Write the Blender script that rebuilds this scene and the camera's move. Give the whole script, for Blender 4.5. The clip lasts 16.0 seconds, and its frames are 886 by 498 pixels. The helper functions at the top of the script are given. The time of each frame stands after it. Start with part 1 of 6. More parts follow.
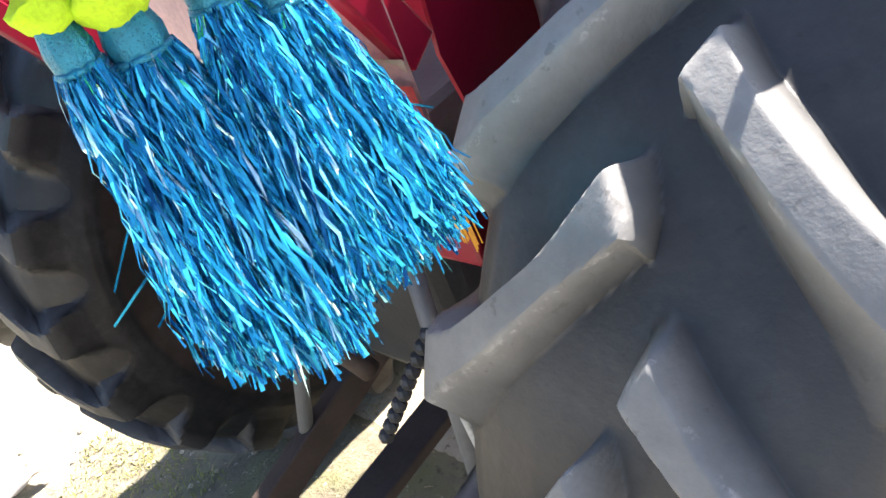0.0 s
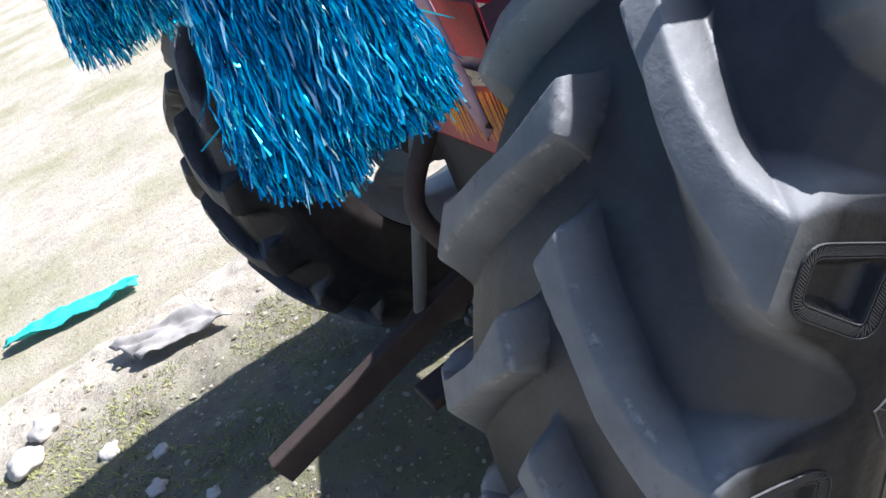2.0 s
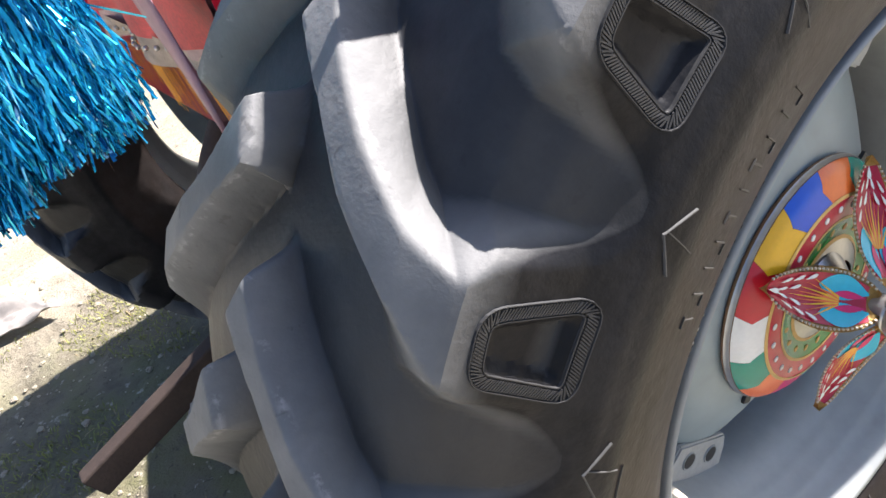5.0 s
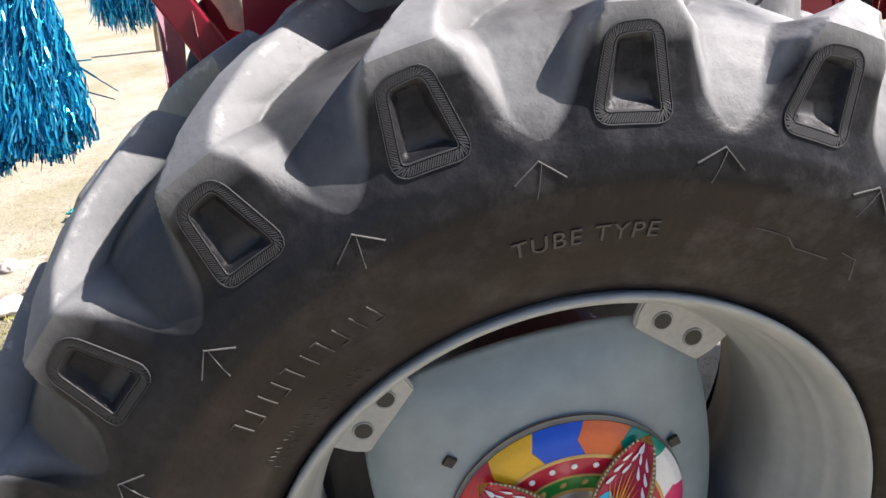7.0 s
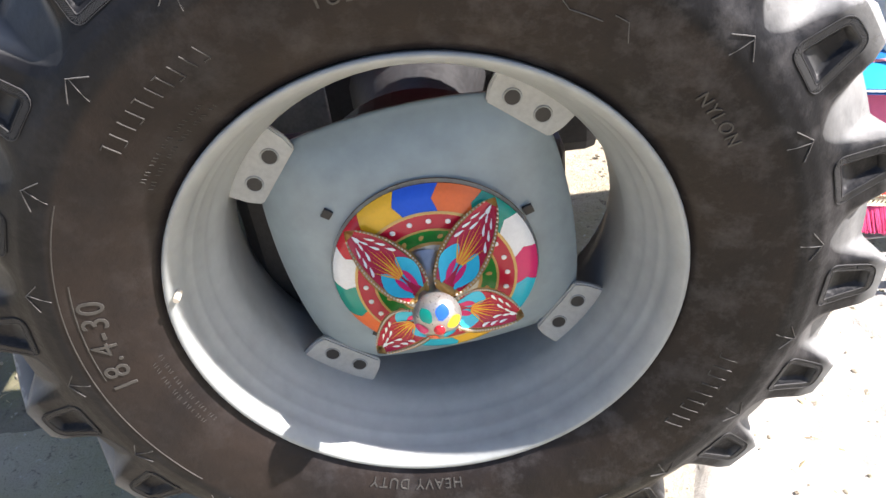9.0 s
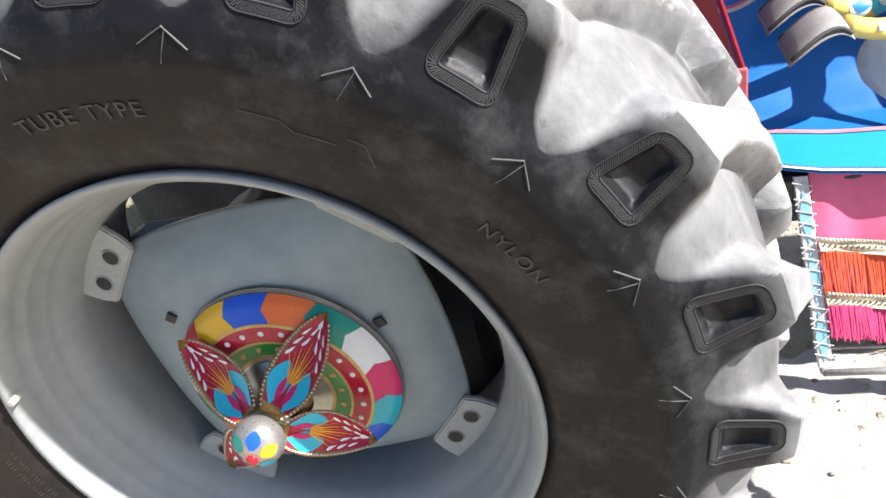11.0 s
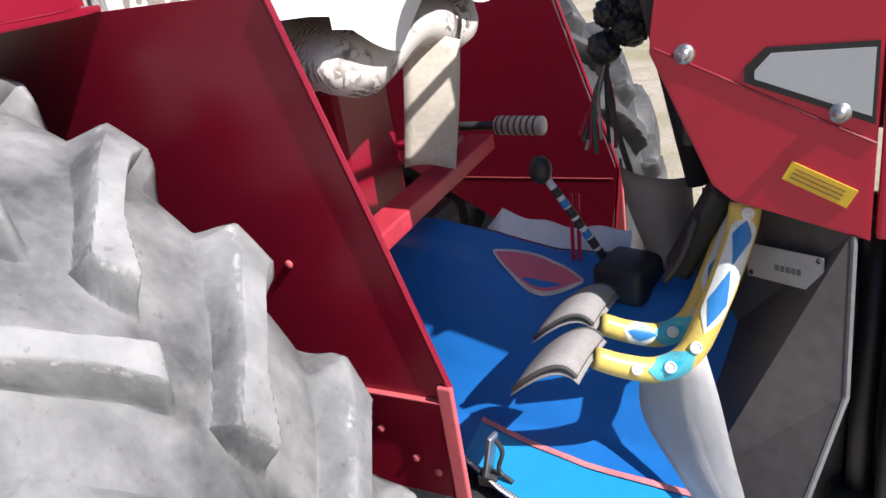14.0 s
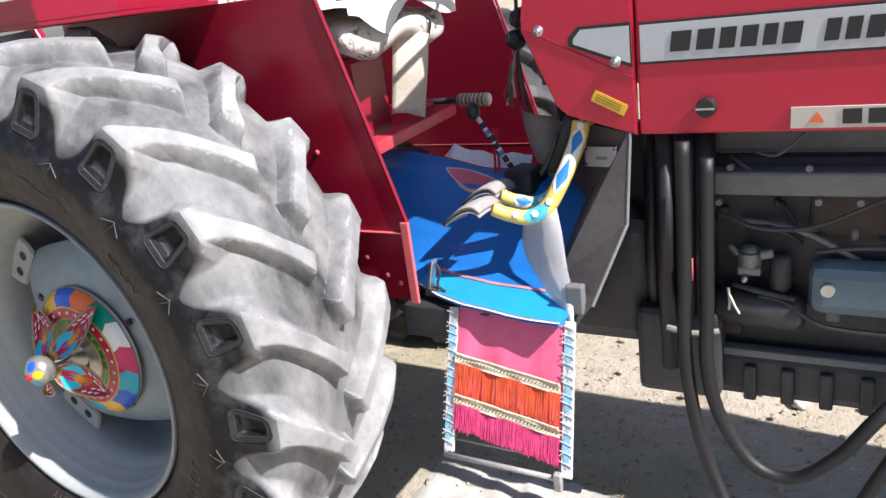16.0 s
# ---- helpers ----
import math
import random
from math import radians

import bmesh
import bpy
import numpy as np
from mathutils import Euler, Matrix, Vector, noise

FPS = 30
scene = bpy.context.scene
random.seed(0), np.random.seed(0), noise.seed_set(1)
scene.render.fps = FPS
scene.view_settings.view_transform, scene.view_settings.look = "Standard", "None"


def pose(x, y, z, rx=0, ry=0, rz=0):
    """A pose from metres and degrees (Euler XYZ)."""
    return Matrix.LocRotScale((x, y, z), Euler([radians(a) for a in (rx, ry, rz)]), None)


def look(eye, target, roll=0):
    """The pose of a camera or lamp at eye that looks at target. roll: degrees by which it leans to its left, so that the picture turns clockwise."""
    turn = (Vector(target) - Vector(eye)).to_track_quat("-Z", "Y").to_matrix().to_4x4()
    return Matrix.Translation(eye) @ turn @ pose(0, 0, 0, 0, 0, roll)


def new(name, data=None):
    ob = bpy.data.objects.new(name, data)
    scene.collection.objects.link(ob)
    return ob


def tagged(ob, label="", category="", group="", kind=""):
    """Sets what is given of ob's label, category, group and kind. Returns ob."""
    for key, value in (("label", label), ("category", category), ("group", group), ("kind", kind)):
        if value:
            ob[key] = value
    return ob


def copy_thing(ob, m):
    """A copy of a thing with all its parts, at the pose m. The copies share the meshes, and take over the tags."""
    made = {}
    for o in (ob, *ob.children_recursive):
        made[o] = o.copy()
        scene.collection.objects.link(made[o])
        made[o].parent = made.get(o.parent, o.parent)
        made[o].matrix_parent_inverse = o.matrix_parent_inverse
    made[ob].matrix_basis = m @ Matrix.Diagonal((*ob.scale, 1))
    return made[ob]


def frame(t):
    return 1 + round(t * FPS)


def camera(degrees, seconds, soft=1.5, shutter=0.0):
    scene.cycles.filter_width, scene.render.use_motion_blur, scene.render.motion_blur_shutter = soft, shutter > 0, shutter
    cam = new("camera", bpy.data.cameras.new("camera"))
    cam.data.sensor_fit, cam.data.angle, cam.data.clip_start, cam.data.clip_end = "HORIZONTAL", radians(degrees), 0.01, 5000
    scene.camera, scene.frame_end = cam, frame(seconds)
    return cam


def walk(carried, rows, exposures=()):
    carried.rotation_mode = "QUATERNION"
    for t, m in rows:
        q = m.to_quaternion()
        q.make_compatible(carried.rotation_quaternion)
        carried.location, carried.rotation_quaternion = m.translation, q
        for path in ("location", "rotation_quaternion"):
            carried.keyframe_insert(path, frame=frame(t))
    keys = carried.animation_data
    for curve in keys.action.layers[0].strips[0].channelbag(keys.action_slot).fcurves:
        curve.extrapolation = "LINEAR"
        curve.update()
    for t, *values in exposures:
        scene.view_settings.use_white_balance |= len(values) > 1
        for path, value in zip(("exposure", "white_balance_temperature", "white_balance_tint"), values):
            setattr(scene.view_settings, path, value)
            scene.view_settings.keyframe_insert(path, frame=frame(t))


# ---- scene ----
cam = camera(60.3, 16.0)
PATH = [
    (0, (-0.905, -0.044, 1.595), (0.108, 1.277, 0.485), -23.3),
    (0.5, (-0.89, -0.17, 1.598), (-0.049, 1.317, 0.559), -22.6),
    (1, (-0.847, -0.268, 1.597), (-0.156, 1.308, 0.578), -24.3),
    (1.5, (-0.859, -0.309, 1.585), (-0.231, 1.291, 0.562), -22.2),
    (2, (-0.876, -0.31, 1.578), (-0.328, 1.293, 0.515), -24.5),
    (2.5, (-0.902, -0.312, 1.563), (-0.379, 1.266, 0.451), -22.7),
    (3, (-0.874, -0.324, 1.566), (-0.175, 1.179, 0.447), -23.3),
    (3.5, (-0.855, -0.322, 1.546), (-0.084, 1.135, 0.413), -23.7),
    (3.7, (-0.835, -0.323, 1.561), (-0.016, 1.088, 0.404), -24.0),
    (5.8, (-0.5, -0.302, 1.498), (0.004, 1.203, 0.281), -14.4),
    (6, (-0.434, -0.351, 1.496), (-0.026, 1.237, 0.351), -11.1),
    (6.5, (-0.273, -0.503, 1.53), (-0.093, 1.18, 0.465), -9.9),
    (7, (-0.232, -0.683, 1.575), (-0.013, 1.091, 0.678), -5.3),
    (7.5, (-0.198, -0.833, 1.61), (0.072, 0.964, 0.773), -5.5),
    (8, (-0.185, -0.883, 1.576), (0.019, 0.854, 0.604), -3.5),
    (8.5, (-0.09, -0.922, 1.532), (0.011, 0.723, 0.398), -4.3),
    (8.7, (-0.026, -0.932, 1.518), (0.004, 0.683, 0.339), -5.8),
    (10.8, (0.463, -0.71, 1.483), (0.106, 0.894, 0.343), -13.7),
    (11, (0.538, -0.694, 1.478), (0.057, 0.912, 0.387), -14.4),
    (11.5, (0.696, -0.652, 1.501), (-0.033, 0.957, 0.563), -15.1),
    (12, (0.809, -0.586, 1.51), (0.067, 1.048, 0.626), -16.1),
    (12.5, (0.918, -0.439, 1.522), (0.178, 1.178, 0.607), -12.5),
    (13, (1.034, -0.373, 1.516), (0.047, 1.093, 0.581), -12.1),
    (13.5, (1.136, -0.307, 1.527), (0.127, 1.188, 0.662), -8.6),
    (14, (1.218, -0.245, 1.548), (0.291, 1.342, 0.759), -9.5),
    (14.5, (1.247, -0.299, 1.543), (0.2, 1.233, 0.797), -9.0),
    (15, (1.331, -0.507, 1.522), (0.306, 1.058, 0.813), -7.1),
    (15.5, (1.487, -0.758, 1.504), (0.515, 0.828, 0.771), -7.5),
    (16, (1.718, -0.949, 1.486), (0.746, 0.669, 0.825), -7.7),
]
walk(cam, [(t, look(eye, target, roll)) for t, eye, target, roll in PATH],
     [(0.0, 2.45, 6700, 14), (0.5, 1.65, 6000, 14), (1.0, 1.3, 5700, 14), (1.5, 1.25, 5650, 14), (2.0, 1.1, 5600, 14), (2.5, 1.2, 5600, 14), (3.0, 1.1, 5550, 13), (3.5, 1.5, 5650, 12), (5.8, 1.5, 6400, 17), (6.0, 1.5, 6400, 17), (6.5, 1.3, 6400, 17), (7.5, 1.15, 6250, 16), (8.0, 1.25, 6250, 16), (8.5, 1.6, 6350, 16), (11.0, 1.3, 6200, 15), (11.5, 0.95, 6200, 15), (12.0, 0.82, 6050, 15), (12.5, 0.62, 6050, 15), (13.5, 0.55, 6050, 15), (14.5, 0.68, 6150, 16), (15.5, 0.72, 6050, 15), (16.0, 0.9, 6100, 16)])

# ---- light ----
SUN = Vector((0.686, -0.072, 0.722)).normalized()
world = bpy.data.worlds.new("sky")
scene.world = world
world.use_nodes = True
wn = world.node_tree
sky = wn.nodes.new("ShaderNodeTexSky")
sky.sky_type, sky.sun_disc = "NISHITA", False
sky.sun_elevation = math.asin(SUN.z)
sky.sun_rotation = math.atan2(SUN.x, SUN.y)
sky.dust_density, sky.ozone_density = 1.2, 1.6
wn.links.new(sky.outputs[0], wn.nodes["Background"].inputs[0])
wn.nodes["Background"].inputs[1].default_value = 0.068
sun = new("sun", bpy.data.lights.new("sun", "SUN"))
sun.data.energy, sun.data.angle, sun.data.color = 5.0, radians(0.6), (1.0, 0.95, 0.87)
sun.matrix_world = look((0, 0, 8), Vector((0, 0, 8)) - SUN)


# ---- materials ----
class Mat:
    """A node material under construction."""

    def __init__(self, name, rough=0.6, metal=0.0):
        self.m = bpy.data.materials.new(name)
        self.m.use_nodes = True
        self.t = self.m.node_tree
        self.b = self.t.nodes["Principled BSDF"]
        self.b.inputs["Roughness"].default_value = rough
        self.b.inputs["Metallic"].default_value = metal
        self.co = self.t.nodes.new("ShaderNodeTexCoord").outputs["Object"]

    def node(self, kind, **values):
        n = self.t.nodes.new(kind)
        for k, v in values.items():
            n.inputs[k.replace("_", " ")].default_value = v
        return n

    def link(self, a, b):
        self.t.links.new(a, b)

    def noise(self, scale, detail=4.0, rough=0.55, stretch=None, co=None):
        n = self.node("ShaderNodeTexNoise", Scale=scale, Detail=detail, Roughness=rough)
        src = co or self.co
        if stretch:
            mp = self.node("ShaderNodeMapping")
            mp.inputs["Scale"].default_value = stretch
            self.link(src, mp.inputs["Vector"])
            src = mp.outputs[0]
        self.link(src, n.inputs["Vector"])
        return n.outputs["Fac"]

    def ramp(self, fac, stops):
        n = self.t.nodes.new("ShaderNodeValToRGB")
        e = n.color_ramp.elements
        while len(e) < len(stops):
            e.new(0.5)
        for el, (p, c) in zip(e, stops):
            el.position, el.color = p, (*c, 1) if len(c) == 3 else c
        self.link(fac, n.inputs["Fac"])
        return n.outputs["Color"]

    def mix(self, fac, a, b, mode="MIX"):
        n = self.t.nodes.new("ShaderNodeMix")
        n.data_type, n.blend_type = "RGBA", mode
        for sock, v in ((n.inputs[0], fac), (n.inputs[6], a), (n.inputs[7], b)):
            if isinstance(v, (int, float)):
                sock.default_value = v
            elif isinstance(v, tuple):
                sock.default_value = (*v, 1) if len(v) == 3 else v
            else:
                self.link(v, sock)
        return n.outputs[2]

    def math(self, op, a, b=0.0, clamp=False):
        n = self.t.nodes.new("ShaderNodeMath")
        n.operation, n.use_clamp = op, clamp
        for sock, v in ((n.inputs[0], a), (n.inputs[1], b)):
            if isinstance(v, (int, float)):
                sock.default_value = v
            else:
                self.link(v, sock)
        return n.outputs[0]

    def color(self, v):
        if isinstance(v, tuple):
            self.b.inputs["Base Color"].default_value = (*v, 1)
        else:
            self.link(v, self.b.inputs["Base Color"])
        return self

    def rough(self, v):
        self.link(v, self.b.inputs["Roughness"])
        return self

    def bump(self, h, strength=0.3, dist=0.005):
        n = self.node("ShaderNodeBump", Strength=strength, Distance=dist)
        self.link(h, n.inputs["Height"])
        self.link(n.outputs[0], self.b.inputs["Normal"])
        return self


def plain(name, c, rough=0.6, metal=0.0, vary=0.25, scale=18.0, bump=0.15):
    """A painted, plastic or cloth surface with blotches, grain and slight relief."""
    m = Mat(name, rough, metal)
    big, small = m.noise(scale * 0.25, 3), m.noise(scale * 4, 5)
    f = m.math("ADD", m.math("MULTIPLY", big, 0.6), m.math("MULTIPLY", small, 0.4))
    lo = tuple(x * (1 - vary) for x in c)
    hi = tuple(min(1, x * (1 + vary)) for x in c)
    m.color(m.ramp(f, [(0.3, lo), (0.7, hi)]))
    m.rough(m.math("ADD", m.math("MULTIPLY", small, 0.2), rough - 0.1))
    return m.bump(small, bump, 0.002).m


def rubber_mat(name="tyre rubber", dust=1.0):
    m = Mat(name, 0.7)
    sep = m.node("ShaderNodeSeparateXYZ")
    m.link(m.co, sep.inputs[0])
    x, y, z = sep.outputs
    r = m.math("SQRT", m.math("ADD", m.math("MULTIPLY", x, x), m.math("MULTIPLY", z, z)))
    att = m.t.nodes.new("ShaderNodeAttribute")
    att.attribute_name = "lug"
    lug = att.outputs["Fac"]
    blotch, fine, scuff = m.noise(3.4, 5, 0.6), m.noise(60, 6, 0.65), m.noise(22, 5, 0.6)
    smear = m.noise(7, 5, 0.62, (1.0, 1.0, 0.45))
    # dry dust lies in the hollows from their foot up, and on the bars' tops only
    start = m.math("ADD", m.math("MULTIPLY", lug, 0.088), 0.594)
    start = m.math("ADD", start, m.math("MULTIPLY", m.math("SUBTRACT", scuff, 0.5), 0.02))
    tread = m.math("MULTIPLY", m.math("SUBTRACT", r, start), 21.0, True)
    # dust is thick towards +x and thin, mostly on the bars, towards -x
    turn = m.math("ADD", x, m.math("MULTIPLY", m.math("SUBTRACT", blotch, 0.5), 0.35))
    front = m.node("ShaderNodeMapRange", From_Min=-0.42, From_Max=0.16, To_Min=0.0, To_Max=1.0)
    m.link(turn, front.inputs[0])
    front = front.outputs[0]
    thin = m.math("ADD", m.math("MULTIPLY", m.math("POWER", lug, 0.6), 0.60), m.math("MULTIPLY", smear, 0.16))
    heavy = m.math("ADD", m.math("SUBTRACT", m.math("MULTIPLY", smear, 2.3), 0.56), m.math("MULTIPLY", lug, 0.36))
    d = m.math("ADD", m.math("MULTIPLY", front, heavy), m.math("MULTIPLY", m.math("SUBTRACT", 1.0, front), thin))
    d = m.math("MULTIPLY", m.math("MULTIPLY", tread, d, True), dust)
    m.link(m.math("ADD", m.math("MULTIPLY", tread, 0.25), 0.18), m.b.inputs["Specular IOR Level"])
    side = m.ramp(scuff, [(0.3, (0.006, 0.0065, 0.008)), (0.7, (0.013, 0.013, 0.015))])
    # brownish soil film on the lower sidewall band
    band = m.node("ShaderNodeMapRange", From_Min=0.560, From_Max=0.548, To_Min=0.0, To_Max=1.0)
    m.link(r, band.inputs[0])
    soil = m.math("MULTIPLY", band.outputs[0], m.ramp(m.noise(5.0, 6, 0.65), [(0.36, (0.35, 0.35, 0.35)), (0.66, (1, 1, 1))]), True)
    side = m.mix(soil, side, (0.027, 0.020, 0.017))
    film = m.ramp(m.noise(14, 6, 0.7), [(0.48, (0, 0, 0)), (0.80, (0.09, 0.09, 0.09))])
    film = m.math("MULTIPLY", film, m.math("ADD", 1.0, m.math("MULTIPLY", front, 2.2)))
    side = m.mix(film, side, (0.20, 0.19, 0.19))
    grey = m.ramp(m.noise(9, 6, 0.65), [(0.25, (0.185, 0.19, 0.19)), (0.5, (0.28, 0.282, 0.278)), (0.8, (0.40, 0.398, 0.385))])
    spot = m.ramp(m.noise(48, 3, 0.6), [(0.66, (0, 0, 0)), (0.70, (0.55, 0.55, 0.55))])
    grey = m.mix(spot, grey, (0.17, 0.165, 0.155))
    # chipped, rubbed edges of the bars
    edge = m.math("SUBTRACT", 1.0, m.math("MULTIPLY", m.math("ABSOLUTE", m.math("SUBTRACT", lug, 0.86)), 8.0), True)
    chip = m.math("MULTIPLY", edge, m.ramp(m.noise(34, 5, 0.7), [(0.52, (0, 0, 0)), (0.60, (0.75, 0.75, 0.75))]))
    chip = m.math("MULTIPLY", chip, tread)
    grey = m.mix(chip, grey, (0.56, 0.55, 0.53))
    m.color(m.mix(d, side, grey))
    m.rough(m.math("ADD", m.math("MULTIPLY", d, 0.3), m.math("ADD", m.math("MULTIPLY", fine, 0.14), 0.38)))
    return m.bump(m.math("ADD", fine, m.math("MULTIPLY", scuff, 1.2)), 0.25, 0.004).m


def ground_mat():
    m = Mat("dusty ground", 0.95)
    big, mid, fine = m.noise(0.9, 5, 0.6), m.noise(6, 6, 0.65), m.noise(70, 6, 0.7)
    c = m.ramp(mid, [(0.25, (0.31, 0.26, 0.19)), (0.5, (0.46, 0.40, 0.31)), (0.8, (0.55, 0.49, 0.395))])
    c = m.mix(m.ramp(m.math("ADD", m.math("MULTIPLY", big, 0.7), m.math("MULTIPLY", mid, 0.3)), [(0.46, (0, 0, 0)), (0.60, (0.75, 0.75, 0.75))]), c, (0.27, 0.25, 0.125))
    speck = m.ramp(m.noise(34, 4, 0.75), [(0.58, (0, 0, 0)), (0.66, (0.85, 0.85, 0.85))])
    c = m.mix(speck, c, (0.15, 0.12, 0.085))
    pale = m.ramp(m.noise(26, 3, 0.7), [(0.64, (0, 0, 0)), (0.72, (0.7, 0.7, 0.7))])
    c = m.mix(pale, c, (0.62, 0.58, 0.50))
    m.color(c)
    return m.bump(m.math("ADD", m.math("MULTIPLY", mid, 2.0), fine), 0.7, 0.014).m


def shaded_earth_mat():
    """Trodden mossy earth, shade put into its colour, pale dust away from the tractor."""
    m = Mat("shaded trodden earth", 0.9)
    sep = m.node("ShaderNodeSeparateXYZ")
    m.link(m.co, sep.inputs[0])
    big, mid, fine = m.noise(2.2, 5, 0.6), m.noise(9, 6, 0.65), m.noise(60, 6, 0.7)
    c = m.ramp(mid, [(0.28, (0.13, 0.112, 0.075)), (0.52, (0.205, 0.180, 0.125)), (0.78, (0.30, 0.27, 0.20))])
    moss = m.ramp(m.math("ADD", m.math("MULTIPLY", big, 0.6), m.math("MULTIPLY", mid, 0.4)), [(0.46, (0, 0, 0)), (0.58, (0.8, 0.8, 0.8))])
    c = m.mix(moss, c, (0.155, 0.155, 0.062))
    c = m.mix(m.ramp(m.noise(34, 4, 0.75), [(0.58, (0, 0, 0)), (0.66, (0.8, 0.8, 0.8))]), c, (0.09, 0.075, 0.05))
    c = m.mix(m.ramp(m.noise(24, 3, 0.7), [(0.63, (0, 0, 0)), (0.70, (0.75, 0.75, 0.75))]), c, (0.50, 0.46, 0.38))
    far = m.math("ADD", sep.outputs[1], m.math("MULTIPLY", m.math("SUBTRACT", big, 0.5), 1.3))
    dry = m.node("ShaderNodeMapRange", From_Min=2.15, From_Max=2.75, To_Min=0.0, To_Max=1.0)
    m.link(far, dry.inputs[0])
    back = m.node("ShaderNodeMapRange", From_Min=-1.75, From_Max=-2.25, To_Min=0.0, To_Max=1.0)
    m.link(m.math("ADD", sep.outputs[0], m.math("MULTIPLY", m.math("SUBTRACT", big, 0.5), 1.3)), back.inputs[0])
    pale = m.ramp(mid, [(0.25, (0.31, 0.26, 0.19)), (0.5, (0.46, 0.40, 0.31)), (0.8, (0.55, 0.49, 0.395))])
    m.color(m.mix(m.math("MAXIMUM", dry.outputs[0], back.outputs[0]), c, pale))
    return m.bump(m.math("ADD", m.math("MULTIPLY", mid, 2.0), fine), 0.7, 0.014).m


def packed_mat():
    """Grey packed dust where wheels have rolled."""
    m = Mat("packed grey dust", 0.95)
    big, mid, fine = m.noise(1.6, 5, 0.6), m.noise(8, 6, 0.65), m.noise(70, 6, 0.7)
    c = m.ramp(mid, [(0.25, (0.40, 0.375, 0.335)), (0.5, (0.50, 0.475, 0.43)), (0.8, (0.58, 0.555, 0.51))])
    c = m.mix(m.ramp(big, [(0.46, (0, 0, 0)), (0.62, (0.6, 0.6, 0.6))]), c, (0.37, 0.35, 0.32))
    c = m.mix(m.ramp(m.noise(30, 4, 0.75), [(0.62, (0, 0, 0)), (0.70, (0.6, 0.6, 0.6))]), c, (0.24, 0.22, 0.19))
    m.color(c)
    return m.bump(m.math("ADD", m.math("MULTIPLY", mid, 1.5), fine), 0.5, 0.010).m


PACKED = packed_mat()
# far tyre's shade put into a darker, less dusty copy of the rubber
RUBBER, SHADED_RUBBER, GROUND, SHADED_EARTH = rubber_mat(), rubber_mat("shaded tyre rubber", 0.22), ground_mat(), shaded_earth_mat()
RIM_PAINT = plain("grey rim paint", (0.33, 0.348, 0.342), 0.45, vary=0.20, scale=9, bump=0.05)
DISC_PAINT = plain("blue grey disc paint", (0.265, 0.32, 0.34), 0.36, vary=0.22, scale=7, bump=0.05)
RED = plain("dark red paint", (0.26, 0.006, 0.024), 0.32, vary=0.12, scale=6, bump=0.04)
HOOD_RED = plain("bonnet red paint", (0.50, 0.012, 0.042), 0.33, vary=0.08, scale=5, bump=0.03)
PINK_RED = plain("faded red paint", (0.6, 0.12, 0.13), 0.45, vary=0.15)
BLACK = plain("black plastic", (0.018, 0.018, 0.02), 0.5, vary=0.3)
IRON = plain("oily dark iron", (0.05, 0.05, 0.052), 0.5, 0.3, vary=0.45, scale=22, bump=0.4)
GREY_IRON = plain("grey cast iron", (0.16, 0.16, 0.16), 0.6, 0.1, vary=0.3, scale=16, bump=0.3)
STEEL = plain("bare steel", (0.5, 0.5, 0.5), 0.35, 0.9, vary=0.25)
WHITE = plain("white paint", (0.75, 0.74, 0.72), 0.45, vary=0.06)
CREAM = plain("cream cloth", (0.62, 0.56, 0.46), 0.9, vary=0.2, scale=30, bump=0.3)
BLUE = plain("blue vinyl mat", (0.014, 0.155, 0.50), 0.4, vary=0.12, scale=8, bump=0.1)
PINK = plain("pink satin cloth", (0.72, 0.13, 0.24), 0.45, vary=0.15, scale=12, bump=0.2)


# ---- mesh helpers ----
def part(name, bm, material, parent=None, label="", smooth=False):
    """Link a bmesh as one mesh object."""
    me = bpy.data.meshes.new(name)
    bmesh.ops.recalc_face_normals(bm, faces=bm.faces)
    bm.to_mesh(me)
    bm.free()
    if smooth:
        me.polygons.foreach_set("use_smooth", [True] * len(me.polygons))
    for mt in material if isinstance(material, (list, tuple)) else [material]:
        me.materials.append(mt)
    ob = new(name, me)
    ob.parent = parent
    if label:
        tagged(ob, label)
    return ob


def thing(name, label, category, at=(0, 0, 0), group="", kind=""):
    ob = new(name)
    ob.empty_display_size = 0.05
    ob.location = at
    return tagged(ob, label, category, group, kind)


def box(bm, lo, hi, bevel=0.0, m=None, seg=2):
    """An axis-aligned box from corner to corner, with rounded edges, turned by m."""
    lo, hi = Vector(lo), Vector(hi)
    g = bmesh.ops.create_cube(bm, size=1.0)
    vs = g["verts"]
    for v in vs:
        v.co = Vector([(lo[i] + hi[i]) / 2 + v.co[i] * (hi[i] - lo[i]) for i in range(3)])
    if bevel:
        es = list({e for v in vs for e in v.link_edges})
        r = bmesh.ops.bevel(bm, geom=es, offset=bevel, segments=seg, affect="EDGES", profile=0.5)
        vs = [v for v in set(vs) | set(r["verts"]) if v.is_valid]
    if m:
        bmesh.ops.transform(bm, matrix=m, verts=vs)
    return vs


